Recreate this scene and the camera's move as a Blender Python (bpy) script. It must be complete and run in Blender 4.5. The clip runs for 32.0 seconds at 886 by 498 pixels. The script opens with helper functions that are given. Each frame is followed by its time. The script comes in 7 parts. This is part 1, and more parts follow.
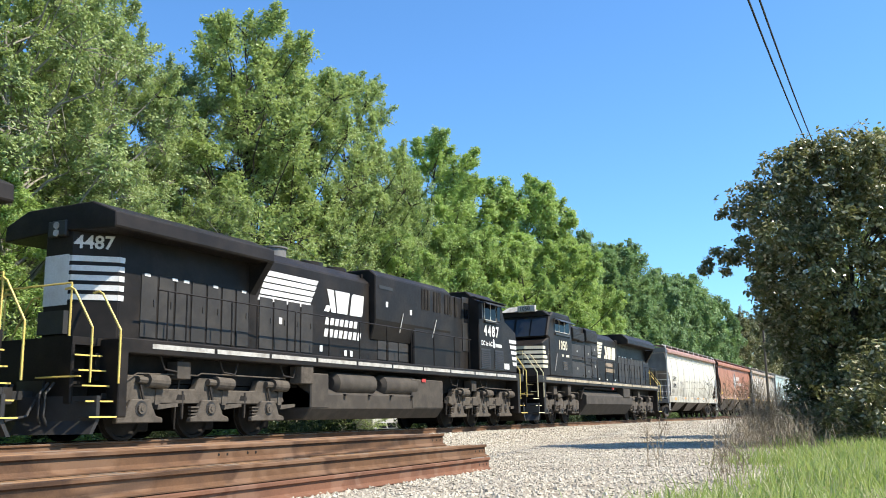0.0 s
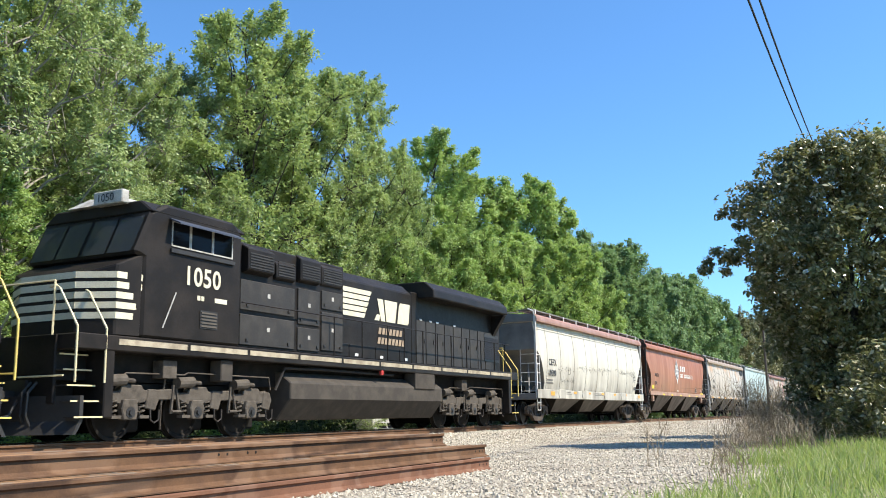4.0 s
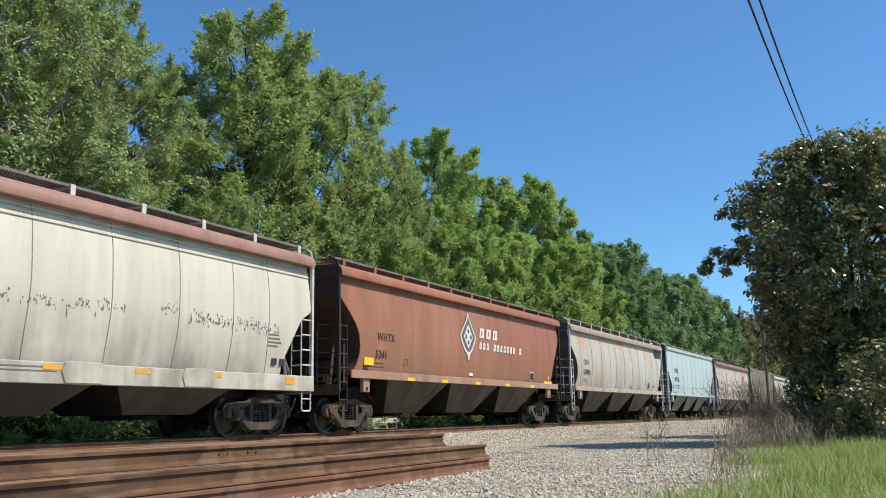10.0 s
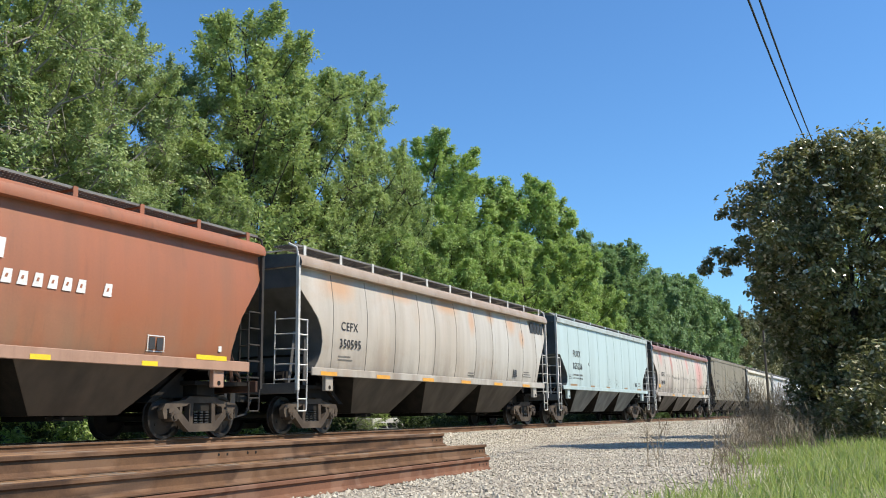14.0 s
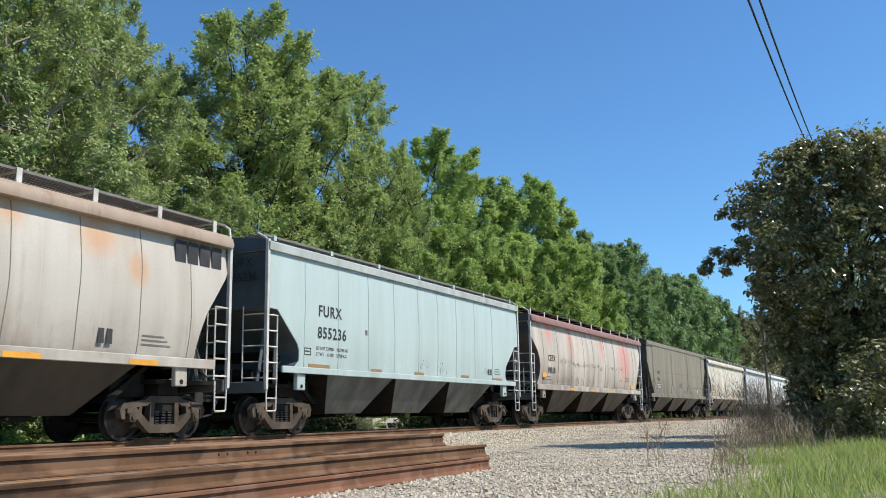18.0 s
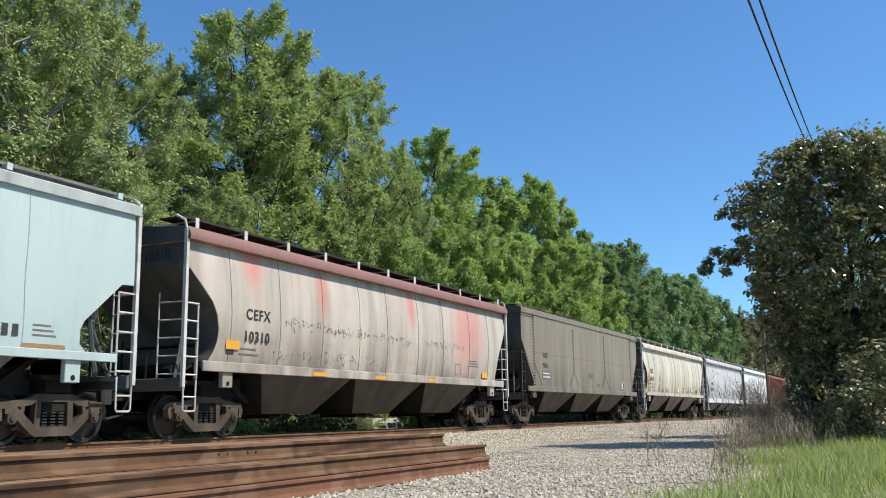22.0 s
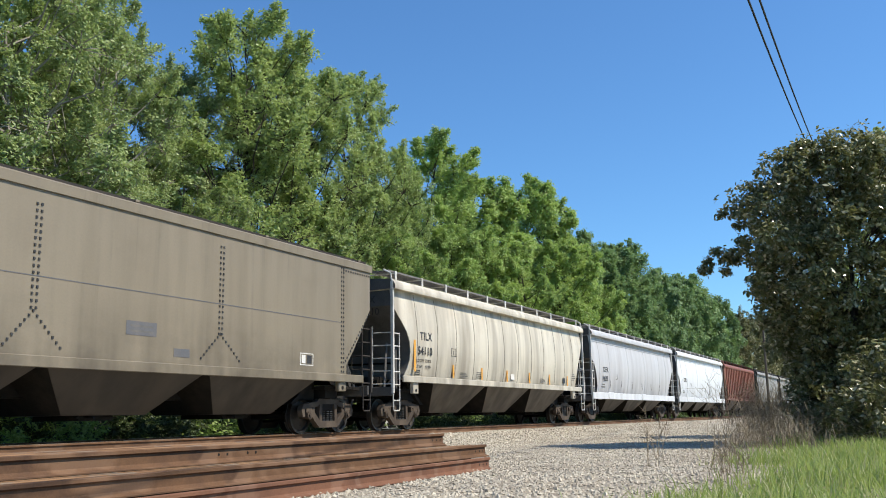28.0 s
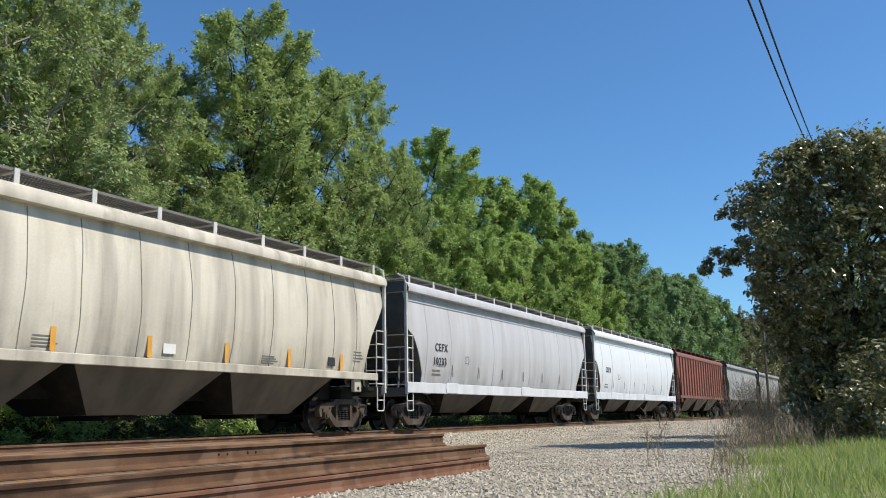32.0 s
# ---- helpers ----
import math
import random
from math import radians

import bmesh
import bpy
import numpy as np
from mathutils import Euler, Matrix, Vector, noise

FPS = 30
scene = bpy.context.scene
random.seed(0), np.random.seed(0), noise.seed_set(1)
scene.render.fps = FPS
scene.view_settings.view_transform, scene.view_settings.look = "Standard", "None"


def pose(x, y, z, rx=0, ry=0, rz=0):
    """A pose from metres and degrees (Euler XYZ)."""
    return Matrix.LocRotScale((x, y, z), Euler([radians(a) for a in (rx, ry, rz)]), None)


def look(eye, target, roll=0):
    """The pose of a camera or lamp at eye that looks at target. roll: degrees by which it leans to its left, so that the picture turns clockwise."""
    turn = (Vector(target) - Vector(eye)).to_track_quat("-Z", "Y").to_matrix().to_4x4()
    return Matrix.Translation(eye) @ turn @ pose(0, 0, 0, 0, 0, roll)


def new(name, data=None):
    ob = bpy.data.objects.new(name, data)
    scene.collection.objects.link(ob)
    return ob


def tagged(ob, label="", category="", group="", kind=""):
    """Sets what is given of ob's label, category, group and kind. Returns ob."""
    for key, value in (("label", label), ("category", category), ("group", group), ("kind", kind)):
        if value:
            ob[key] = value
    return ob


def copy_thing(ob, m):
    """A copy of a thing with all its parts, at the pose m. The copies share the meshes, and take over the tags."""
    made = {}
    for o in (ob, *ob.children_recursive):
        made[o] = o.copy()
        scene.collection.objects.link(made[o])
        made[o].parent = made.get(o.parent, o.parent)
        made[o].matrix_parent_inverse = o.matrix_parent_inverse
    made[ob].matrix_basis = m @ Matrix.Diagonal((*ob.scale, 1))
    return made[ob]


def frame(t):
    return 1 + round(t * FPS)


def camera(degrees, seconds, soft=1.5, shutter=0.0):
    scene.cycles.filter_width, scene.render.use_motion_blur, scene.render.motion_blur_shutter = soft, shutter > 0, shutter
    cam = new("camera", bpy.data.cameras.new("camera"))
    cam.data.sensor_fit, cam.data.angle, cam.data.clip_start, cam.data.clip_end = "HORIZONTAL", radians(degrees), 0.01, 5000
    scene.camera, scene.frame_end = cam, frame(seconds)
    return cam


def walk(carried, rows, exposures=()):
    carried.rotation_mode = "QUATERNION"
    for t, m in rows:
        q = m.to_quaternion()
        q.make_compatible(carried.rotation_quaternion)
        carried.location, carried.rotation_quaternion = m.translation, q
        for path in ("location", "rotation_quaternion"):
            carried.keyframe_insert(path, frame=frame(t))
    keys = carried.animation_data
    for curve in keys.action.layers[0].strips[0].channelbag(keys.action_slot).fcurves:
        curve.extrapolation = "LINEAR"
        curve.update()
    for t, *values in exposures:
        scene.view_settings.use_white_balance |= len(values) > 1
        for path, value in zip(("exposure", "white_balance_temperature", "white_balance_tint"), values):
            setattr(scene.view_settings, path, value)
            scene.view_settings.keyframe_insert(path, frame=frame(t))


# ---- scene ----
# ---------------------------------------------------------------- camera
cam = camera(51.85, 32.0, soft=0.95, shutter=0.1)
EYE = (0.0, 0.0, 0.37)
AIM = (0.88206, 0.43505, 0.18082 + 0.37)
walk(cam, [(0.0, look(EYE, AIM, -0.95)), (32.0, look(EYE, AIM, -0.95))],
     exposures=[(0.0, 0.95), (3.5, 0.9), (6.0, 0.8), (9.0, 0.38), (10.0, 0.32), (11.0, 0.46), (12.0, 0.5), (14.0, 0.52), (19.0, 0.38), (24.0, 0.42), (28.0, 0.44), (30.0, 0.34), (32.0, 0.2)])

# ---------------------------------------------------------------- light
SUN = Vector((0.20, -0.63, 0.81)).normalized()
world = bpy.data.worlds.new("sky")
scene.world = world
world.use_nodes = True
wn = world.node_tree.nodes
sky = wn.new("ShaderNodeTexSky")
sky.sky_type = "NISHITA"
sky.sun_disc = False
sky.sun_elevation = math.asin(SUN.z)
sky.sun_rotation = math.atan2(SUN.x, SUN.y)
sky.ozone_density = 3.0
sky.dust_density = 0.3
sky.air_density = 1.0
wn["Background"].inputs["Strength"].default_value = 0.095
deepen = wn.new("ShaderNodeMix")
deepen.data_type, deepen.blend_type = "RGBA", "MULTIPLY"
deepen.inputs[0].default_value = 1.0
deepen.inputs[7].default_value = (0.69, 1.07, 1.36, 1)
world.node_tree.links.new(sky.outputs["Color"], deepen.inputs[6])
world.node_tree.links.new(deepen.outputs[2], wn["Background"].inputs["Color"])
lamp = bpy.data.lights.new("sun", "SUN")
lamp.energy, lamp.angle, lamp.color = 4.55, radians(0.53), (1.0, 0.92, 0.79)
sun = new("sun", lamp)
sun.matrix_world = look(SUN * 50, (0, 0, 0))

# ---------------------------------------------------------------- mesh helpers


class Shape:
    """Vertices and faces gathered piece by piece."""

    def __init__(self):
        self.v, self.f = [], []

    def add(self, vs, fs):
        n = len(self.v)
        self.v.extend(vs)
        self.f.extend([tuple(n + i for i in q) for q in fs])
        return self

    def box(self, x0, x1, y0, y1, z0, z1):
        return self.add([(x0, y0, z0), (x1, y0, z0), (x1, y1, z0), (x0, y1, z0), (x0, y0, z1), (x1, y0, z1), (x1, y1, z1), (x0, y1, z1)],
                        [(0, 3, 2, 1), (4, 5, 6, 7), (0, 1, 5, 4), (1, 2, 6, 5), (2, 3, 7, 6), (3, 0, 4, 7)])

    def loft(self, rings, closed=True, caps=True):
        n = len(rings[0])
        vs = [p for r in rings for p in r]
        fs = []
        for k in range(len(rings) - 1):
            for i in range(n if closed else n - 1):
                j = (i + 1) % n
                fs.append((k * n + i, k * n + j, (k + 1) * n + j, (k + 1) * n + i))
        if caps:
            fs.append(tuple(range(n - 1, -1, -1)))
            fs.append(tuple((len(rings) - 1) * n + i for i in range(n)))
        return self.add(vs, fs)

    def prism(self, axis, poly, a, b):
        if axis == "y":
            r = [[(p[0], q, p[1]) for p in poly] for q in (a, b)]
        elif axis == "x":
            r = [[(q, p[0], p[1]) for p in poly] for q in (a, b)]
        else:
            r = [[(p[0], p[1], q) for p in poly] for q in (a, b)]
        return self.loft(r)

    def cyl(self, p, q, r, n=10, r2=None, caps=True):
        p, q = Vector(p), Vector(q)
        d = (q - p).normalized()
        u = d.orthogonal().normalized()
        w = d.cross(u)
        rings = []
        for c, rr in ((p, r), (q, r if r2 is None else r2)):
            rings.append([tuple(c + rr * (math.cos(2 * math.pi * i / n) * u + math.sin(2 * math.pi * i / n) * w)) for i in range(n)])
        return self.loft(rings, True, caps)

    def pipe(self, pts, r, n=6):
        pts = [Vector(p) for p in pts]
        rings = []
        u = None
        for i, c in enumerate(pts):
            d = (pts[min(i + 1, len(pts) - 1)] - pts[max(i - 1, 0)]).normalized()
            u = d.orthogonal().normalized() if u is None else (u - d * u.dot(d)).normalized()
            w = d.cross(u)
            rings.append([tuple(c + r * (math.cos(2 * math.pi * k / n) * u + math.sin(2 * math.pi * k / n) * w)) for k in range(n)])
        return self.loft(rings)

    def bars(self, segs, r=0.012, n=5):
        for p, q in segs:
            self.cyl(p, q, r, n)
        return self


def mesh_of(name, shape, material, smooth=False):
    me = bpy.data.meshes.new(name)
    me.from_pydata(shape.v, [], shape.f)
    me.materials.append(material)
    me.validate()
    if smooth:
        me.shade_smooth()
        me.set_sharp_from_angle(angle=radians(32))
    return me


def part(name, shape, material, parent=None, label="", bevel=0.0, smooth=False, at=None):
    ob = new(name, mesh_of(name, shape, material, smooth))
    if bevel:
        m = ob.modifiers.new("edges", "BEVEL")
        m.width, m.segments, m.limit_method, m.angle_limit = bevel, 1, "ANGLE", radians(40)
    if parent is not None:
        ob.parent = parent
    if at is not None:
        ob.matrix_basis = at
    if label:
        tagged(ob, label=label)
    return ob


def share(name, mesh, parent, m):
    ob = new(name, mesh)
    ob.parent = parent
    ob.matrix_basis = m
    return ob


def lettering(text, size, material, parent, m, name="lettering", bold=0.0, spacing=1.0):
    cu = bpy.data.curves.new(name, "FONT")
    cu.body, cu.size, cu.extrude, cu.offset, cu.resolution_u, cu.space_character = text, size, 0.002, bold, 3, spacing
    tmp = new("tmp", cu)
    me = bpy.data.meshes.new_from_object(tmp.evaluated_get(bpy.context.evaluated_depsgraph_get()))
    bpy.data.objects.remove(tmp)
    me.name = name
    me.materials.clear()
    me.materials.append(material)
    ob = new(name, me)
    ob.parent = parent
    ob.matrix_basis = m
    return ob


def thing(name, label, category, group="", at=(0, 0, 0)):
    ob = new(name)
    ob.empty_display_size = 0.2
    ob.location = at
    return tagged(ob, label, category, group)


# ---------------------------------------------------------------- materials


class Nodes:
    def __init__(self, name, made=None):
        self.m = made or bpy.data.materials.new(name)
        self.m.use_nodes = True
        self.t = self.m.node_tree
        self.b = self.t.nodes["Principled BSDF"]
        self.co = self.t.nodes.new("ShaderNodeTexCoord")

    def node(self, kind, **inputs):
        n = self.t.nodes.new(kind)
        for k, v in inputs.items():
            n.inputs[k.replace("_", " ")].default_value = v
        return n

    def link(self, a, b):
        self.t.links.new(a, b)

    def coords(self, scale):
        mp = self.node("ShaderNodeMapping", Scale=scale)
        self.link(self.co.outputs["Object"], mp.inputs["Vector"])
        return mp.outputs["Vector"]

    def noise(self, scale, detail=4.0, stretch=(1, 1, 1), rough=0.55):
        n = self.node("ShaderNodeTexNoise", Scale=scale, Detail=detail, Roughness=rough)
        self.link(self.coords(stretch), n.inputs["Vector"])
        return n.outputs["Fac"]

    def ramp(self, fac, a, b, lo=0.0, hi=1.0):
        n = self.node("ShaderNodeMapRange")
        for k, v in (("From Min", a), ("From Max", b), ("To Min", lo), ("To Max", hi)):
            n.inputs[k].default_value = v
        self.link(fac, n.inputs["Value"])
        return n.outputs["Result"]

    def mix(self, fac, a, b, mode="MIX"):
        n = self.t.nodes.new("ShaderNodeMix")
        n.data_type, n.blend_type = "RGBA", mode
        for sock, v in ((n.inputs[0], fac), (n.inputs[6], a), (n.inputs[7], b)):
            if isinstance(v, (tuple, float, int)):
                sock.default_value = v if not isinstance(v, tuple) else (*v[:3], 1)
            else:
                self.link(v, sock)
        return n.outputs[2]

    def math(self, op, a, b=0.0):
        n = self.t.nodes.new("ShaderNodeMath")
        n.operation = op
        for sock, v in zip(n.inputs, (a, b)):
            if isinstance(v, (float, int)):
                sock.default_value = v
            else:
                self.link(v, sock)
        return n.outputs[0]

    def finish(self, color, rough=0.6, metal=0.0, bump=None, strength=0.3, distance=0.01):
        if isinstance(color, tuple):
            self.b.inputs["Base Color"].default_value = (*color[:3], 1)
        else:
            self.link(color, self.b.inputs["Base Color"])
        if isinstance(rough, (float, int)):
            self.b.inputs["Roughness"].default_value = rough
        else:
            self.link(rough, self.b.inputs["Roughness"])
        self.b.inputs["Metallic"].default_value = metal
        if bump is not None:
            bn = self.node("ShaderNodeBump", Strength=strength, Distance=distance)
            self.link(bump, bn.inputs["Height"])
            self.link(bn.outputs["Normal"], self.b.inputs["Normal"])
        return self.m


def worn(name, base, dirt, amount=0.45, rough=0.6, metal=0.0, scale=3.0, grain=40.0, bump=0.15):
    """A surface with broad stains and fine grain."""
    k = Nodes(name)
    big = k.ramp(k.noise(scale, 6.0), 0.42, 0.68)
    fine = k.noise(grain, 3.0)
    c = k.mix(k.math("MULTIPLY", big, amount), base, dirt)
    c = k.mix(k.ramp(fine, 0.3, 0.7, 0.0, 0.25), c, tuple(x * 0.55 for x in dirt))
    if rough >= 0.64 and metal < 0.5:
        k.b.inputs["Specular IOR Level"].default_value = 0.16
    return k.finish(c, k.ramp(fine, 0.3, 0.7, rough - 0.08, min(1, rough + 0.12)), metal, fine, bump, 0.004)


def car_paint(name, base, grime, rust, streak=0.5, rusty=0.15, low=0.5, tint=None, tint_amount=0.0, patch=None, dust=None):
    """Weathered paint on a freight car: rain streaks down the side, grime and painted-in shading low down, rust blooms.
    """
    k = Nodes(name)
    s1 = k.noise(1.0, 2.5, (1.9, 1.9, 0.2), 0.5)
    s2 = k.noise(1.0, 4.0, (7.0, 7.0, 0.35), 0.62)
    run = k.noise(1.0, 3.0, (4.5, 4.5, 0.09), 0.7)
    blot = k.noise(0.8, 6.0, (1, 1, 1.2), 0.6)
    fine = k.noise(26.0, 3.0)
    sep = k.t.nodes.new("ShaderNodeSeparateXYZ")
    k.link(k.co.outputs["Object"], sep.inputs[0])
    lowmask = k.ramp(sep.outputs["Z"], 2.75, 1.35)
    c = base
    if tint is not None:
        c = k.mix(k.math("MULTIPLY", k.ramp(k.noise(0.35, 3.0, (1, 1, 0.5)), 0.45, 0.68), tint_amount), c, tint)
    c = k.mix(k.math("MULTIPLY", k.ramp(s1, 0.42, 0.7), streak), c, grime)
    c = k.mix(k.math("MULTIPLY", k.ramp(s2, 0.52, 0.8), streak * 0.12), c, grime)
    c = k.mix(k.math("MULTIPLY", k.math("MULTIPLY", k.ramp(run, 0.56, 0.70), k.ramp(blot, 0.35, 0.6)), streak * 0.8), c, tuple(x * 0.62 for x in grime))
    c = k.mix(k.math("MULTIPLY", k.ramp(k.noise(0.55, 4.0, (1, 1, 0.8), 0.6), 0.40, 0.64), streak * 0.55), c, tuple(min(1.0, 0.5 * x + 0.5 * y) for x, y in zip(grime, base)))
    # low mix: grime together with shading painted into the lower side
    c = k.mix(k.math("MULTIPLY", k.math("MULTIPLY", lowmask, k.ramp(k.math("ADD", k.math("MULTIPLY", blot, 0.6), k.math("MULTIPLY", s1, 0.4)), 0.38, 0.6)), low), c, dust or tuple(x * 0.45 for x in grime))
    c = k.mix(k.math("MULTIPLY", k.ramp(blot, 0.55, 0.75), rusty), c, rust)
    if patch is not None:
        mask = None
        for cx, cz, rx, rz in patch[1]:
            mp = k.node("ShaderNodeMapping", Location=(-cx / rx, 0, -cz / rz), Scale=(1 / rx, 0, 1 / rz))
            k.link(k.co.outputs["Object"], mp.inputs["Vector"])
            ln = k.t.nodes.new("ShaderNodeVectorMath")
            ln.operation = "LENGTH"
            k.link(mp.outputs["Vector"], ln.inputs[0])
            d = k.math("ADD", ln.outputs["Value"], k.math("MULTIPLY", k.math("SUBTRACT", s1, 0.5), 1.0))
            one = k.ramp(d, 1.2, 0.35)
            mask = one if mask is None else k.math("MAXIMUM", mask, one)
        c = k.mix(k.math("MULTIPLY", mask, 0.6), c, patch[0])
    c = k.mix(k.ramp(fine, 0.35, 0.75, 0.0, 0.12), c, tuple(x * 0.5 for x in grime))
    return k.finish(c, k.ramp(s1, 0.3, 0.7, 0.42, 0.62), 0.0, k.noise(1.0, 3.0, (1.7, 1.7, 0.35)), 0.35, 0.03)


STEEL = worn("truck_steel", (0.062, 0.048, 0.038), (0.14, 0.11, 0.082), 0.6, 0.75)
# Near black: shade beneath and inside things is put into this colour.
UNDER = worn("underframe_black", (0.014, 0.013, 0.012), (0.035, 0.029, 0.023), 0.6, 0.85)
DARK = worn("shaded_steel", (0.035, 0.032, 0.03), (0.065, 0.054, 0.044), 0.6, 0.75)
GREASE = worn("greasy_steel", (0.02, 0.019, 0.018), (0.045, 0.04, 0.035), 0.5, 0.5)
WHEELSTEEL = worn("wheel_steel", (0.05, 0.042, 0.036), (0.025, 0.02, 0.017), 0.6, 0.45, 0.5)
TREAD = worn("polished_steel", (0.5, 0.48, 0.46), (0.3, 0.28, 0.26), 0.4, 0.3, 0.9)
LOCO = worn("black_locomotive_paint", (0.011, 0.0092, 0.008), (0.037, 0.029, 0.023), 0.6, 0.5, 0.0, 1.5, 30.0, 0.05)
LOCO.node_tree.nodes["Principled BSDF"].inputs["Specular IOR Level"].default_value = 0.2
LOCO_DOOR = worn("dusty_black_door_paint", (0.020, 0.0175, 0.015), (0.055, 0.047, 0.038), 0.6, 0.6, 0.0, 2.5)
LOCO_DUST = worn("dusty_locomotive_frame", (0.055, 0.048, 0.041), (0.10, 0.086, 0.069), 0.6, 0.75)
TRUCK_DUST = worn("dusty_truck_casting", (0.115, 0.098, 0.079), (0.05, 0.042, 0.035), 0.7, 0.85, 0.0, 5.0)
LOCO_ORANGE = worn("faded_tan_marking", (0.40, 0.30, 0.20), (0.2, 0.15, 0.1), 0.4, 0.6)
LOCO_WHITE = worn("white_locomotive_stripe", (0.78, 0.77, 0.74), (0.45, 0.42, 0.36), 0.35, 0.5)
LOCO_CREAM = worn("cream_locomotive_stripe", (0.74, 0.68, 0.5), (0.45, 0.38, 0.25), 0.35, 0.5)
SILLWHITE = worn("grimy_sill_stripe", (0.52, 0.50, 0.455), (0.21, 0.185, 0.15), 0.7, 0.6, 0.0, 5.0)
GRATE = worn("grey_grating", (0.20, 0.195, 0.185), (0.10, 0.09, 0.08), 0.5, 0.7)
SILLCREAM = worn("grimy_cream_stripe", (0.46, 0.40, 0.29), (0.18, 0.14, 0.10), 0.7, 0.7, 0.0, 4.0)
PALE_YELLOW = worn("pale_yellow_rail_paint", (0.80, 0.70, 0.42), (0.45, 0.36, 0.2), 0.45, 0.5)
YELLOW = worn("safety_yellow", (0.80, 0.60, 0.14), (0.45, 0.33, 0.12), 0.45, 0.5)
ORANGE = worn("reflector_orange", (0.75, 0.36, 0.04), (0.45, 0.22, 0.05), 0.4, 0.45)
REFL = worn("reflector_yellow", (0.85, 0.6, 0.02), (0.5, 0.35, 0.05), 0.3, 0.45)
RED = worn("red_valve_paint", (0.5, 0.04, 0.03), (0.25, 0.04, 0.03), 0.4, 0.5)
BLACKMARK = worn("black_stencil", (0.02, 0.02, 0.022), (0.07, 0.07, 0.07), 0.4, 0.6)
GREYMARK = worn("faded_stencil", (0.12, 0.115, 0.105), (0.3, 0.28, 0.25), 0.4, 0.7)
WHITEMARK = worn("white_stencil", (0.75, 0.74, 0.7), (0.5, 0.46, 0.4), 0.35, 0.6)
RAIL = worn("rusty_rail", (0.15, 0.082, 0.045), (0.07, 0.042, 0.03), 0.7, 0.8, 0.0, 2.5, 60.0, 0.3)
RAIL_TAN = worn("pale_rusty_rail", (0.27, 0.158, 0.083), (0.12, 0.064, 0.036), 0.7, 0.8, 0.0, 2.0, 60.0, 0.3)
RAIL_RED = worn("red_rusty_rail", (0.20, 0.098, 0.060), (0.11, 0.058, 0.04), 0.7, 0.85, 0.0, 1.2, 50.0, 0.3)


def patchy(m, tone, amount, size):
    """Uneven patches of another rust tone along a rail."""
    k = Nodes("", m)
    old = k.b.inputs["Base Color"].links[0].from_socket
    f = k.ramp(k.noise(1.0, 2.0, (size, 2.0, 2.0), 0.7), 0.5, 0.58, 0.0, amount)
    k.link(k.mix(f, old, tone), k.b.inputs["Base Color"])


patchy(RAIL_TAN, (0.20, 0.16, 0.12), 0.7, 3.0)
patchy(RAIL_RED, (0.27, 0.17, 0.12), 0.35, 2.5)
patchy(RAIL, (0.22, 0.135, 0.085), 0.5, 1.5)
for RUSTY in (RAIL, RAIL_TAN, RAIL_RED):
    RUSTY.node_tree.nodes["Principled BSDF"].inputs["Specular IOR Level"].default_value = 0.12
TIE = worn("creosoted_tie", (0.085, 0.07, 0.055), (0.17, 0.145, 0.115), 0.6, 0.9, 0.0, 4.0, 30.0, 0.5)
BARK = worn("bark", (0.22, 0.195, 0.165), (0.075, 0.064, 0.053), 0.6, 0.95, 0.0, 4.0, 25.0, 0.6)
BARK_PALE = worn("pale_grey_bark", (0.34, 0.31, 0.265), (0.15, 0.13, 0.11), 0.6, 0.95, 0.0, 4.0, 25.0, 0.6)
BARK_DARK = worn("dark_bark", (0.085, 0.072, 0.058), (0.045, 0.038, 0.031), 0.6, 0.95, 0.0, 4.0, 25.0, 0.6)
POLE = worn("weathered_pole", (0.13, 0.11, 0.09), (0.07, 0.06, 0.05), 0.5, 0.9)
WIRE = worn("black_cable", (0.015, 0.015, 0.017), (0.03, 0.03, 0.03), 0.3, 0.6)


def glass_material():
    k = Nodes("cab_glass")
    k.b.inputs["Roughness"].default_value = 0.05
    k.b.inputs["Specular IOR Level"].default_value = 0.08
    return k.finish((0.008, 0.009, 0.011), 0.06)


GLASS = glass_material()
SHIELD = worn("windshield_glass", (0.03, 0.036, 0.044), (0.05, 0.052, 0.054), 0.5, 0.12, 0.0, 1.5, 8.0, 0.0)


def leaf_material(name, a, b, c, through_light=0.35, gloss=0.55):
    k = Nodes(name)
    g = k.t.nodes.new("ShaderNodeNewGeometry")
    r = g.outputs["Random Per Island"]
    col = k.mix(k.ramp(r, 0.0, 0.6), a, b)
    col = k.mix(k.ramp(r, 0.75, 1.0), col, c)
    big = k.ramp(k.noise(0.35, 3.0), 0.35, 0.65, 0.0, 0.4)
    col = k.mix(big, col, tuple(x * 0.7 for x in a))
    k.finish(col, gloss)
    k.b.inputs["Specular IOR Level"].default_value = 0.35
    tr = k.t.nodes.new("ShaderNodeBsdfTranslucent")
    k.link(k.mix(1.0, col, (1.15, 1.2, 0.95), "MULTIPLY"), tr.inputs["Color"])
    mx = k.node("ShaderNodeMixShader", Fac=through_light)
    k.link(k.b.outputs[0], mx.inputs[1])
    k.link(tr.outputs[0], mx.inputs[2])
    k.link(mx.outputs[0], k.t.nodes["Material Output"].inputs["Surface"])
    return k.m


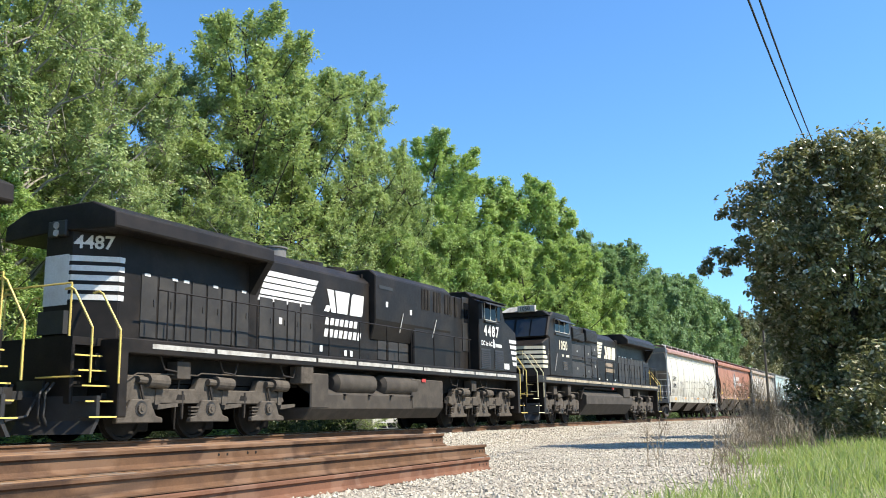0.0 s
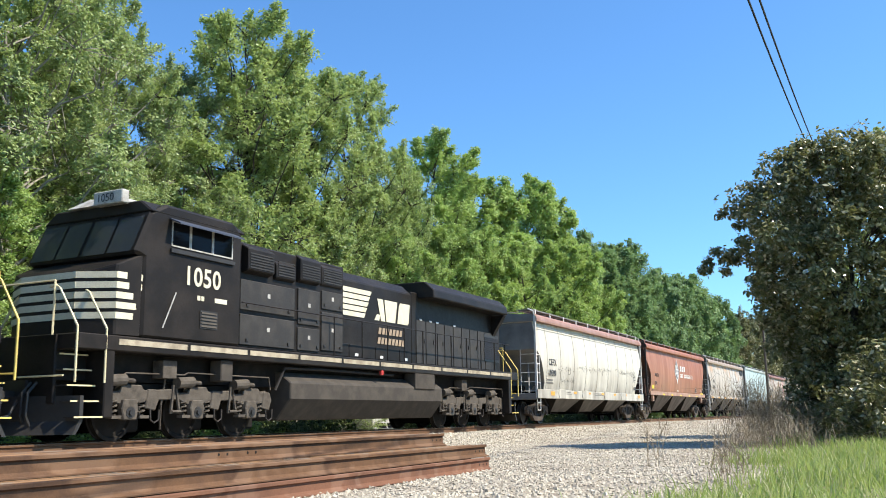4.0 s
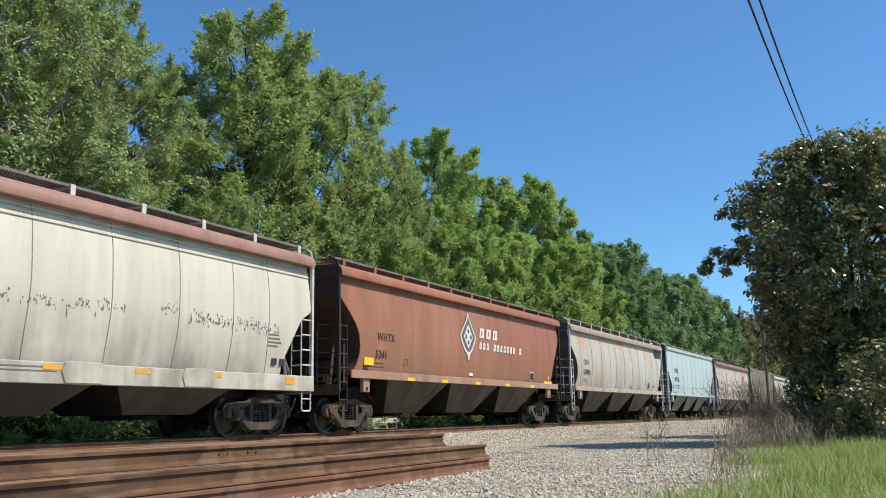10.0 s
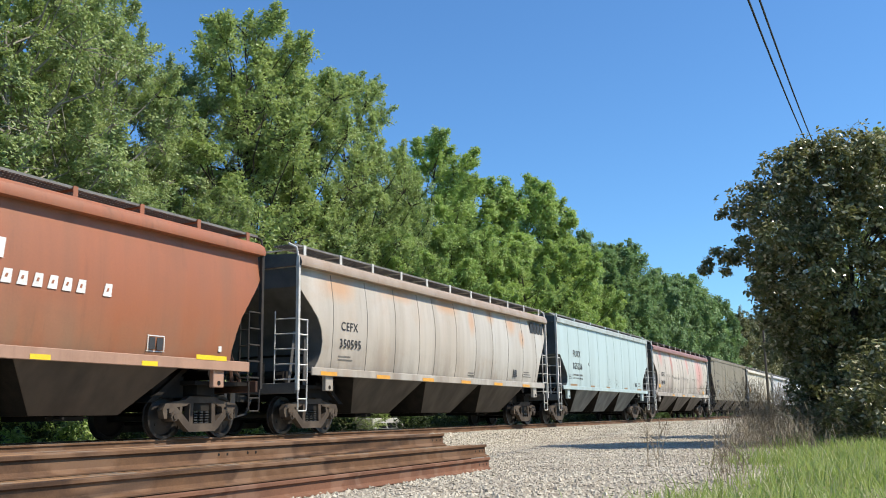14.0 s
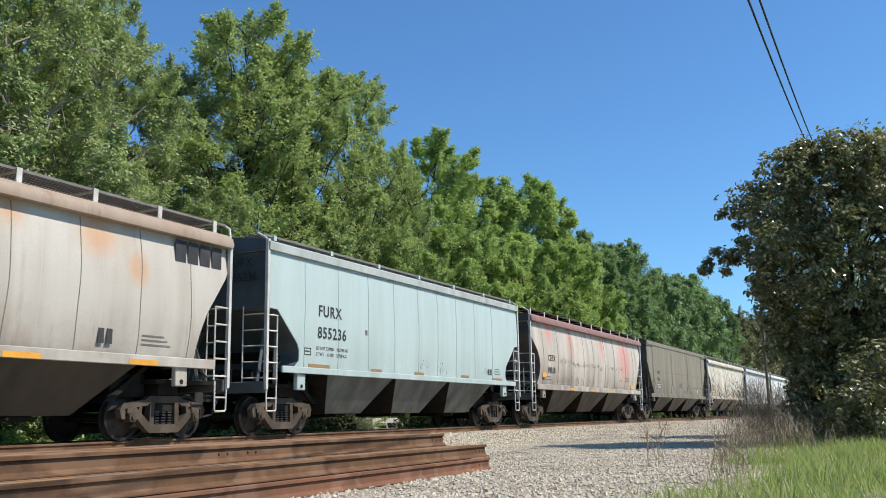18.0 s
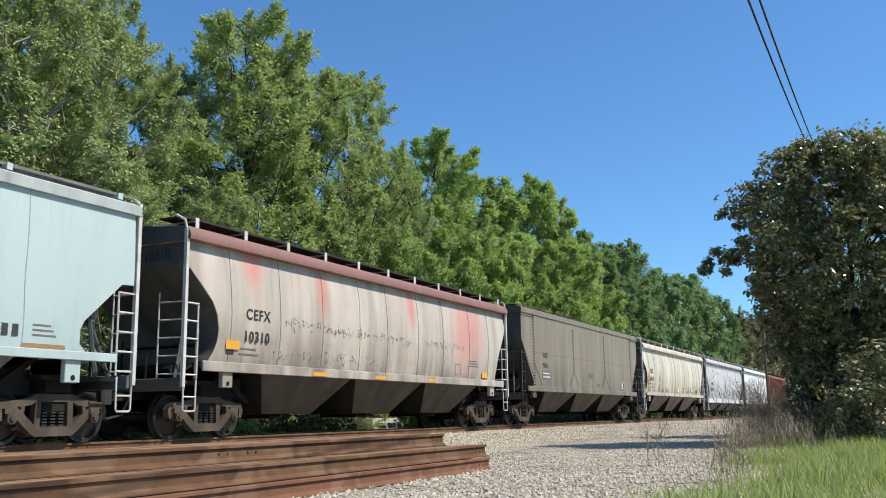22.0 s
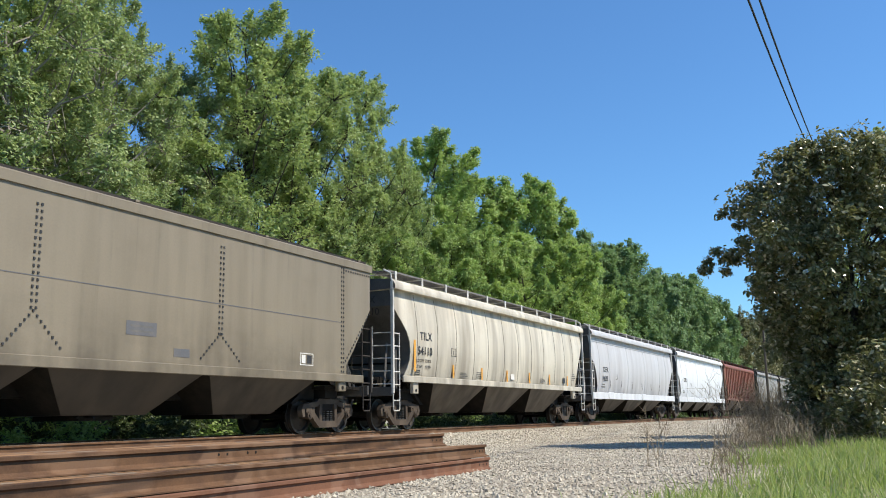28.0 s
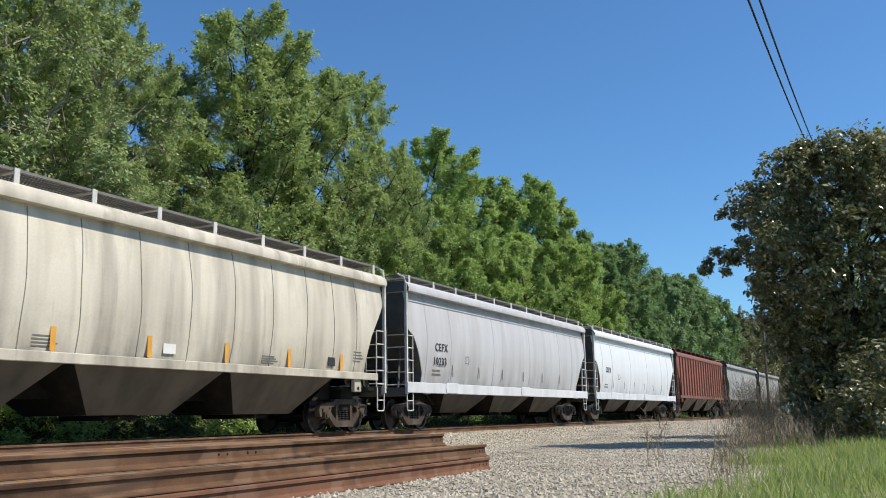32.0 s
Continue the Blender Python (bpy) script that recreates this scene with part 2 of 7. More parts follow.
LEAF = leaf_material("spring_leaves", (0.27, 0.345, 0.125), (0.385, 0.47, 0.185), (0.55, 0.62, 0.32), 0.4)
LEAF_BRIGHT = leaf_material("bright_spring_leaves", (0.265, 0.375, 0.115), (0.375, 0.485, 0.16), (0.50, 0.60, 0.25), 0.4)
# Leaf colour halved to hold the shade behind the train.
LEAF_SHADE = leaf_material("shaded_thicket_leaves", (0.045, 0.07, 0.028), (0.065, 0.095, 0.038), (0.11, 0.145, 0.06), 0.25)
LEAF_DULL = leaf_material("olive_spring_leaves", (0.25, 0.325, 0.13), (0.365, 0.44, 0.19), (0.54, 0.60, 0.32), 0.36)
LEAF_DEEP = leaf_material("deep_green_leaves", (0.18, 0.28, 0.125), (0.245, 0.35, 0.155), (0.34, 0.45, 0.21), 0.38)
# Pale third colour paints glossy highlights on a share of the leaves.
LEAF_DARK = leaf_material("dark_glossy_leaves", (0.125, 0.135, 0.055), (0.225, 0.23, 0.105), (0.70, 0.64, 0.47), 0.24, 0.3)
GRASS = leaf_material("grass_blades", (0.25, 0.33, 0.09), (0.38, 0.44, 0.155), (0.60, 0.55, 0.34), 0.42)
STRAW = leaf_material("dry_stems", (0.20, 0.15, 0.10), (0.27, 0.215, 0.14), (0.36, 0.3, 0.2), 0.15)


def gravel_stone():
    k = Nodes("gravel_stone")
    g = k.t.nodes.new("ShaderNodeNewGeometry")
    r = g.outputs["Random Per Island"]
    col = k.mix(k.ramp(r, 0.0, 1.0), (0.36, 0.315, 0.235), (0.58, 0.52, 0.41))
    col = k.mix(k.ramp(k.noise(0.5, 4.0), 0.4, 0.7, 0.0, 0.5), col, (0.3, 0.25, 0.19))
    return k.finish(col, 0.85, 0.0, k.noise(90.0, 3.0), 0.3, 0.004)


STONE = gravel_stone()

# ---------------------------------------------------------------- ground, track
TRACK_Y = 14.6


def smooth(a, b, x):
    u = min(1.0, max(0.0, (x - a) / (b - a)))
    return u * u * (3 - 2 * u)


def grass_edge(x):
    """Lateral place where gravel gives way to grass on the camera's side."""
    return 1.6 + 0.075 * max(0.0, x - 9.0) + 0.35 * math.sin(x * 0.9)


def ground_z(x, y):
    bed = smooth(10.2, 12.6, y) * (1 - smooth(16.6, 18.4, y))
    z = -0.46 + 0.27 * bed
    z -= 0.66 * smooth(17.6, 20.6, y)
    ge = grass_edge(x)
    z += 0.10 * smooth(ge + 0.5, ge - 2.5, y) * smooth(60, 30, x)
    z += 0.02 * noise.noise(Vector((x * 0.6, y * 0.6, 0.0))) + 0.012 * noise.noise(Vector((x * 2.3, y * 2.3, 3.0)))
    return z


def ground_material():
    k = Nodes("ground")
    sep = k.t.nodes.new("ShaderNodeSeparateXYZ")
    k.link(k.co.outputs["Object"], sep.inputs[0])
    n1, n2 = k.noise(0.7, 5.0), k.noise(38.0, 4.0)
    vor = k.t.nodes.new("ShaderNodeTexVoronoi")
    vor.inputs["Scale"].default_value = 26.0
    k.link(k.co.outputs["Object"], vor.inputs["Vector"])
    stone = k.mix(vor.outputs["Color"], (0.36, 0.31, 0.23), (0.56, 0.50, 0.395))
    stone = k.mix(k.ramp(vor.outputs["Distance"], 0.3, 0.7), stone, (0.17, 0.145, 0.11))
    stone = k.mix(k.ramp(n1, 0.42, 0.66, 0.0, 0.55), stone, (0.27, 0.22, 0.16))
    soil = k.mix(k.ramp(n2, 0.35, 0.65), (0.15, 0.18, 0.06), (0.22, 0.19, 0.10))
    edge = k.math("ADD", k.math("MULTIPLY", k.math("MAXIMUM", k.math("SUBTRACT", sep.outputs["X"], 9.0), 0.0), 0.075), 1.5)
    off = k.math("ADD", k.math("SUBTRACT", sep.outputs["Y"], edge), k.math("MULTIPLY", k.math("SUBTRACT", n1, 0.5), 2.2))
    c = k.mix(k.ramp(off, -0.4, 0.5), soil, stone)
    far = k.ramp(k.math("ADD", sep.outputs["Y"], k.math("MULTIPLY", n1, 1.5)), 18.3, 19.6)
    c = k.mix(far, c, soil)
    return k.finish(c, 0.9, 0.0, vor.outputs["Distance"], 0.6, 0.03)


def build_ground():
    xs = sorted(set([-900, -400, -150, -60, -25] + list(np.arange(-12, 46, 0.4).round(2)) + list(np.arange(46, 90, 2.0)) + [100, 120, 150, 200, 300, 500, 900, 1800]))
    ys = sorted(set([-900, -400, -150, -60, -30] + list(np.arange(-16, 26, 0.4).round(2)) + [27, 30, 35, 45, 60, 100, 200, 400, 900]))
    s = Shape()
    for x in xs:
        for y in ys:
            s.v.append((float(x), float(y), ground_z(float(x), float(y))))
    n = len(ys)
    for i in range(len(xs) - 1):
        for j in range(n - 1):
            a = i * n + j
            s.f.append((a, a + n, a + n + 1, a + 1))
    tagged(part("ground", s, ground_material(), smooth=True), "gravel lot and ballast with grass along the edge", "ground", kind="structure")


def build_gravel():
    """Loose stones over the gravel, one object."""
    rnd = np.random.RandomState(5)
    base = np.array([(1, 0, 0), (-1, 0, 0), (0, 1, 0), (0, -1, 0), (0, 0, 1), (0, 0, -1)], float)
    tri = [(0, 2, 4), (2, 1, 4), (1, 3, 4), (3, 0, 4), (2, 0, 5), (1, 2, 5), (3, 1, 5), (0, 3, 5)]
    vs, fs = [], []

    def strew(count, x0, x1, y0, y1, size):
        n = 0
        while n < count:
            x = x0 + (x1 - x0) * rnd.rand() ** 1.25
            y = rnd.uniform(y0, y1)
            if y < grass_edge(x) - 0.3 + rnd.randn() * 0.4:
                n += 1
                continue
            n += 1
            r = size * rnd.uniform(0.5, 1.35)
            p = base * (r * rnd.uniform(0.7, 1.25, 3)) * (1, 1, 0.75)
            a = rnd.rand() * 6.28
            ca, sa = math.cos(a), math.sin(a)
            p = p @ np.array([(ca, -sa, 0), (sa, ca, 0), (0, 0, 1)])
            p += rnd.uniform(-0.3, 0.3, (6, 3)) * r
            p += (x, y, ground_z(x, y) + r * 0.15)
            k = len(vs)
            vs.extend(map(tuple, p))
            fs.extend((a + k, b + k, c + k) for a, b, c in tri)

    strew(40000, 7.5, 30, 1.5, 12.5, 0.027)
    strew(10000, 28, 62, 4.0, 13.2, 0.045)
    strew(9000, 14, 60, 10.5, 13.9, 0.042)
    s = Shape()
    s.v, s.f = vs, fs
    tagged(part("gravel", s, STONE), "pale crushed stone strewn beside the track", "gravel", kind="stuff")


def rail_profile(w=0.152, h=0.186, head=0.074):
    return [(-w / 2, 0), (w / 2, 0), (w / 2, 0.012), (0.02, 0.032), (0.009, 0.05), (0.009, h - 0.05), (head / 2, h - 0.035), (head / 2, h - 0.006), (head / 2 - 0.01, h),
            (-head / 2 + 0.01, h), (-head / 2, h - 0.006), (-head / 2, h - 0.035), (-0.009, h - 0.05), (-0.009, 0.05), (-0.02, 0.032), (-w / 2, 0.012)]


def build_track():
    for k, y in enumerate((TRACK_Y - 0.755, TRACK_Y + 0.755)):
        s = Shape().prism("x", [(y + a, b - 0.186) for a, b in rail_profile()], -60, 400)
        r = tagged(part("track_rail", s, RAIL), "rusty steel running rail under the train", "rail", "track rails")
        part("running_surface", Shape().box(-60, 400, y - 0.026, y + 0.026, 0.0005, 0.0025), TREAD, r, "polished top")
    tie = tagged(new("railway_ties"), "weathered wooden railway ties bedded in ballast", "ties", kind="structure")
    me = mesh_of("tie", Shape().box(-0.115, 0.115, -1.3, 1.3, -0.18, 0), TIE)
    rnd = random.Random(3)
    for i in range(150):
        x = 4 + i * 0.53
        share("tie", me, tie, pose(x + rnd.uniform(-0.03, 0.03), TRACK_Y + rnd.uniform(-0.06, 0.06), -0.186, 0, 0, rnd.uniform(-1.2, 1.2)))
    far = Shape()
    for i in range(200):
        x = 84 + i * 0.53
        far.box(x - 0.115, x + 0.115, TRACK_Y - 1.3, TRACK_Y + 1.3, -0.36, -0.186)
    for i in range(40):
        x = 3.4 - i * 0.53
        far.box(x - 0.115, x + 0.115, TRACK_Y - 1.3, TRACK_Y + 1.3, -0.36, -0.186)
    tagged(part("far_ties", far, TIE, tie), kind="stuff")


def build_rail_stack():
    """Old rails piled beside the track, parallel to it, in steps; each rail is a thing of its own."""
    rows = [  # lateral, base height, right end, turn, material
        (5.86, -0.45, 13.35, 0, RAIL_RED), (6.08, -0.45, 13.1, 0, RAIL), (6.30, -0.45, 13.3, 0, RAIL), (6.52, -0.45, 13.0, 0, RAIL), (6.74, -0.45, 13.3, 0, RAIL), (6.96, -0.45, 13.1, 0, RAIL), (7.18, -0.45, 13.2, 0, RAIL), (7.40, -0.45, 13.3, 0, RAIL),
        (6.03, -0.262, 13.6, 0, RAIL), (6.22, -0.262, 13.45, 0, RAIL_TAN), (6.44, -0.262, 13.1, 0, RAIL_TAN), (6.66, -0.262, 13.0, 0, RAIL), (6.88, -0.262, 13.0, 0, RAIL), (7.10, -0.262, 13.1, 0, RAIL), (7.32, -0.262, 13.0, 0, RAIL),
        (6.48, -0.074, 13.0, 0, RAIL), (6.72, -0.074, 12.95, 0, RAIL_TAN), (6.93, -0.074, 12.8, 0, RAIL), (7.14, -0.074, 12.8, 0, RAIL_TAN), (7.34, -0.074, 12.5, 0, RAIL),
    ]
    for y, z, x1, turn, material in rows:
        s = Shape().prism("x", rail_profile(), x1 - 23.8, x1)
        ob = part("scrap_rail", s, material)
        ob.matrix_basis = pose(0, y, z + 0.001, turn)
        tagged(ob, "rusty second-hand steel rail lying in a stack beside the track", "rail", "stacked rails")
        for back in (0.09, 0.22, 0.36):
            part("bolt_hole", Shape().cyl((x1 - back, -0.0105, 0.088), (x1 - back, -0.004, 0.088), 0.016, 8), UNDER, ob, "dark bolt hole")
        for px in (7.72, 7.86, 8.2, 8.34) if z > -0.1 else ():
            part("bolt_hole", Shape().cyl((px, -0.0105, 0.088), (px, -0.004, 0.088), 0.016, 8), UNDER, ob, "dark bolt hole")


build_ground()
build_track()
build_rail_stack()
build_gravel()

# ---------------------------------------------------------------- trees


def mesh_from_arrays(name, v, f, material):
    me = bpy.data.meshes.new(name)
    me.vertices.add(len(v))
    me.vertices.foreach_set("co", np.ascontiguousarray(v, dtype=np.float32).ravel())
    me.loops.add(f.size)
    me.loops.foreach_set("vertex_index", f.ravel().astype(np.int32))
    me.polygons.add(len(f))
    me.polygons.foreach_set("loop_start", np.arange(0, f.size, f.shape[1], dtype=np.int32))
    me.update(calc_edges=True)
    me.materials.append(material)
    return me


def sprays(rnd, boughs, sprigs, leaves, size, flat=0.62, tuft=0.11, hollow=0.5, up=0.75):
    """Leaves in small sprigs over the outer shell of each bough (x, y, z, radius); arrays of vertices and faces."""
    b = np.repeat(np.asarray(boughs, float), sprigs, axis=0)
    n = len(b)
    d = rnd.normal(0, 1, (n, 3)) + (0, 0, 0.25)
    d /= np.linalg.norm(d, axis=1)[:, None]
    lump = 1 + 0.28 * np.sin(d[:, :1] * 5 + b[:, :1] * 9) * np.sin(d[:, 1:2] * 6 + b[:, 1:2] * 7)
    reach = b[:, 3:4] * lump * (hollow + (1.1 - hollow) * rnd.rand(n, 1) ** 0.7)
    c = b[:, :3] + d * reach * (1, 1, flat)
    c = np.repeat(c, leaves, axis=0)
    d = np.repeat(d, leaves, axis=0)
    n = len(c)
    c = c + np.clip(rnd.normal(0, 1, (n, 3)), -1.7, 1.7) * (tuft, tuft, tuft * 0.7)
    face = rnd.normal(0, 0.45, (n, 3)) + d * 0.45 + (0.05, -0.2, up)
    face /= np.linalg.norm(face, axis=1)[:, None]
    u = np.cross(face, rnd.normal(0, 1, (n, 3)))
    u /= np.linalg.norm(u, axis=1)[:, None] + 1e-9
    w = np.cross(face, u)
    s = size * rnd.uniform(0.65, 1.3, (n, 1))
    v = np.stack([c - u * s, c + w * s * 0.52 - u * s * 0.1, c + u * s - face * s * 0.25, c - w * s * 0.52 - u * s * 0.1], 1).reshape(-1, 3)
    return v, np.arange(4 * n).reshape(-1, 4)


def make_tree(name, label, seed, height, spread, material, boughs=46, radius=1.15, sprigs=120, leaf_count=9, size=0.08, low=0.12, crown="round", twigs=6, tuft=0.11, hollow=0.5, bark=None, wild=0.0):
    """Trunk, limbs that each carry a bough, twigs, and sprigs of leaves round every bough."""
    rnd = np.random.RandomState(seed)
    root = thing(name, label, "tree")
    s = Shape()
    trunk = [np.array((0.0, 0, -0.4))]
    sway = rnd.normal(0, 0.25, (3, 2))
    for i in range(1, 10):
        u = i / 9
        bend = sway[0] * math.sin(u * 3) + sway[1] * math.sin(u * 5 + 1)
        trunk.append(np.array((bend[0] + rnd.normal(0, 0.06), bend[1] + rnd.normal(0, 0.06), height * 0.9 * u)))
    r0 = height * 0.0125
    for i in range(9):
        s.cyl(trunk[i], trunk[i + 1], r0 * (1 - i / 9.3), 8, r0 * (1 - (i + 1) / 9.3), False)

    def on_trunk(z):
        return np.array([np.interp(z, [t[2] for t in trunk], [t[a] for t in trunk]) for a in range(3)])

    bs, spires = [], []
    for k in range(boughs):
        h = low + (1 - low) * (k + 0.7 * rnd.rand()) / boughs
        if crown == "round":
            wide = math.sin(math.pi * (0.16 + 0.78 * h)) ** 0.65
        elif crown == "broad":
            wide = min(1.0, 0.7 + h) * min(1.0, (1.03 - h) * 3.2) ** 0.5
        else:
            wide = min(1.0, 0.45 + h) * min(1.0, (1.02 - h) * 2.6) ** 0.5
        rr = spread * wide * (0.25 + 0.75 * math.sqrt(rnd.rand())) * rnd.uniform(0.85, 1.12 + wild)
        az = k * 2.39996 + rnd.normal(0, 0.3)
        rad = radius * rnd.uniform(0.6, 1.25) * (1 - 0.3 * h)
        rr = max(0.1, rr - rad * 0.5)
        c = np.array((rr * math.cos(az), rr * math.sin(az), h * height - rad * 0.4))
        base = on_trunk(max(0.06 * height, c[2] - 0.75 * rr - 0.6))
        c[:2] += base[:2]
        bs.append((*c, rad))
        p, r = base, max(0.03, r0 * 0.42 * (1 - h * 0.6))
        for q in range(1, 5):
            u = q / 4
            nxt = base + (c - base) * (u ** 0.9, u ** 0.9, u ** 1.25) + rnd.normal(0, 0.12, 3) * (q < 4)
            rq = r * (1 - u * 0.72)
            s.cyl(p, nxt, r * (1 - (q - 1) / 4 * 0.72), 5, rq, False)
            p = nxt
        for j in range(3):
            d = rnd.normal(0, 0.55, 3) + (c - base) / (np.linalg.norm(c - base) + 0.3) * 0.5 + (0, 0, 0.7 if h > 0.45 else 0.1)
            d /= np.linalg.norm(d)
            reach = rad * rnd.uniform(1.2, 1.9)
            s.cyl(p, p + d * reach, 0.022, 4, 0.006, False)
            for q in range(7):
                u = 0.45 + 0.55 * q / 6
                spires.append((*(c + d * reach * u), 0.19 * (1.25 - u)))
        for j in range(twigs):
            d = rnd.normal(0, 1, 3) + (0, 0, 0.35)
            d /= np.linalg.norm(d)
            m = p + d * rad * rnd.uniform(0.3, 0.55) * (1, 1, 0.7)
            e = m + (d + rnd.normal(0, 0.45, 3)) * rad * rnd.uniform(0.35, 0.7) * (1, 1, 0.8)
            s.cyl(p, m, r * 0.3, 4, 0.018, False)
            s.cyl(m, e, 0.018, 3, 0.006, False)
    v, f = sprays(rnd, bs, sprigs, leaf_count, size, 0.68, tuft, hollow)
    v2, f2 = sprays(rnd, spires, 4, leaf_count - 2, size, 1.0, tuft * 0.8, 0.1)
    v, f = np.concatenate([v, v2]), np.concatenate([f, f2 + len(v)])
    part("trunk", s, bark or BARK, root)
    crown_ob = new("crown", mesh_from_arrays("crown", v, f, material))
    crown_ob.parent = root
    return root


def build_trees():
    """A mixed wood behind the track: airy olive trees, full green ones, and a deep row running to the distance."""
    rnd = random.Random(11)

    def put(src, x, y, h, sx=1.0, turn=None):
        t = copy_thing(src, pose(x, y, -1.0, 0, 0, rnd.uniform(0, 360) if turn is None else turn))
        k = h / 16.0
        t.scale = (k * sx, k * sx, k)
        return t

    def first(src, x, y, h, sx=1.0, turn=0.0):
        k = h / 16.0
        src.matrix_basis = pose(x, y, -1.0, 0, 0, turn)
        src.scale = (k * sx, k * sx, k)

    airy = make_tree("deciduous_tree", "tall spring tree with sparse olive leaves and pale visible branches", 1, 16, 3.7, LEAF_DULL, 84, 0.80, 68, 8, 0.060, 0.10, "open", 10, 0.11, 0.2, BARK_PALE, 0.2)
    big = make_tree("deciduous_tree", "large spreading deciduous tree in fresh green spring leaf", 12, 16, 4.2, LEAF, 112, 0.88, 70, 8, 0.065, 0.08, "broad", 9, 0.11, 0.3, BARK_DARK, 0.10)
    layered = make_tree("deciduous_tree", "bright green deciduous tree with layered drooping boughs", 3, 16, 3.6, LEAF_BRIGHT, 74, 0.92, 100, 10, 0.070, 0.06, "round", 6, 0.13, 0.45, BARK_DARK, 0.25)
    full = make_tree("deciduous_tree", "rounded full green deciduous tree behind the track", 4, 16, 4.1, LEAF_BRIGHT, 96, 1.0, 92, 8, 0.10, 0.05, "broad", 4, 0.18, 0.5, BARK_DARK)
    deep = make_tree("deciduous_tree", "dense deep green tree in the row behind the track", 6, 16, 3.9, LEAF_DEEP, 84, 1.0, 76, 8, 0.12, 0.04, "round", 3, 0.2, 0.5, BARK_DARK)
    distant = make_tree("deciduous_tree", "rounded green tree far along the track", 5, 16, 4.4, LEAF_DEEP, 72, 1.15, 62, 7, 0.165, 0.04, "broad", 2, 0.28, 0.5, BARK_DARK)
    shade = make_tree("evergreen_tree", "dark evergreen tree far along the track", 8, 16, 4.2, LEAF_DARK, 60, 1.4, 90, 8, 0.12, 0.22, "round", 3, 0.2, 0.4, BARK_DARK)
    first(airy, 17.6, 23.5, 17.8, 1.0, 20)
    first(big, 30.4, 24.5, 18.7, 1.0, 140)
    first(layered, 51.2, 25.5, 19.2, 0.95, 60)
    first(full, 58.6, 26.0, 18.0, 1.05, 10)
    first(deep, 77.6, 24.5, 17.0, 0.75, 10)
    first(distant, 121.3, 24.5, 18.6, 0.95, 10)
    first(shade, 153.0, 22.5, 16.5, 1.0, 10)
    for src, x, y, h, sx in [
            (airy, 13.4, 24.0, 18.0, 1.0), (airy, 22.6, 25.0, 16.4, 0.95), (airy, 8.5, 24.0, 18.0, 1.0), (airy, 3.0, 25.0, 17.0, 1.0), (big, 19.4, 28.5, 19.6, 0.9), (big, 12.5, 29.0, 21.0, 0.95), (big, 24.4, 29.5, 18.0, 0.8),
            (big, 39.0, 25.2, 19.0, 0.92), (big, 34.8, 25.4, 18.5, 0.95), (airy, 29.2, 27.4, 16.6, 1.0), (airy, 25.6, 27.8, 17.0, 1.0), (airy, 25.8, 21.6, 9.5, 1.25), (airy, 33.5, 22.0, 9.6, 1.25), (airy, 29.5, 21.4, 8.0, 1.3), (layered, 39.6, 22.4, 10.5, 1.1), (layered, 15.5, 21.4, 8.6, 1.2), (airy, 10.8, 21.0, 9.0, 1.1), (airy, 20.2, 21.5, 9.6, 1.2), (big, 44.0, 25.6, 15.8, 0.85),
            (full, 48.6, 23.4, 12.4, 0.85), (full, 69.8, 25.5, 20.0, 0.92), (layered, 66.4, 22.4, 14.4, 1.25), (layered, 57.0, 22.4, 12.5, 1.0), (full, 53.0, 23.0, 12.4, 0.85), (deep, 52.0, 29.0, 15.0, 0.8),
            (deep, 83.0, 24.5, 16.2, 0.9), (full, 75.5, 22.3, 12.0, 0.85), (deep, 89.8, 24.5, 18.0, 1.0), (deep, 97.0, 24.0, 15.6, 0.9), (distant, 105.2, 24.0, 17.2, 0.72), (distant, 112.0, 23.6, 15.4, 0.85),
            (distant, 130.0, 24.0, 17.4, 0.85), (distant, 140.0, 24.0, 17.6, 0.9), (shade, 166.0, 21.8, 17.0, 1.0), (shade, 182.0, 21.0, 18.0, 1.0), (shade, 203.0, 19.8, 19.0, 1.0),
            (distant, 235.0, 17.0, 18.0, 1.0), (distant, 270.0, 12.0, 20.0, 1.1), (distant, 310.0, 6.0, 20.0, 1.1), (deep, 150.0, 4.5, 15.0, 1.1), (deep, 120.0, 3.0, 13.0, 1.1),
            (distant, 26.0, 34.0, 17.0, 1.0), (distant, 36.0, 34.0, 15.0, 1.0), (distant, 48.0, 33.0, 14.5, 1.0), (distant, 60.0, 32.0, 15.0, 1.0), (distant, 74.0, 31.0, 15.5, 1.0), (distant, 92.0, 31.0, 15.0, 1.0), (distant, 122.0, 31.0, 15.0, 1.0), (distant, 16.0, 34.0, 21.0, 1.0), (distant, 7.0, 33.0, 21.0, 1.0), (distant, -2.0, 33.0, 21.0, 1.0)]:
        put(src, x, y, h, sx)


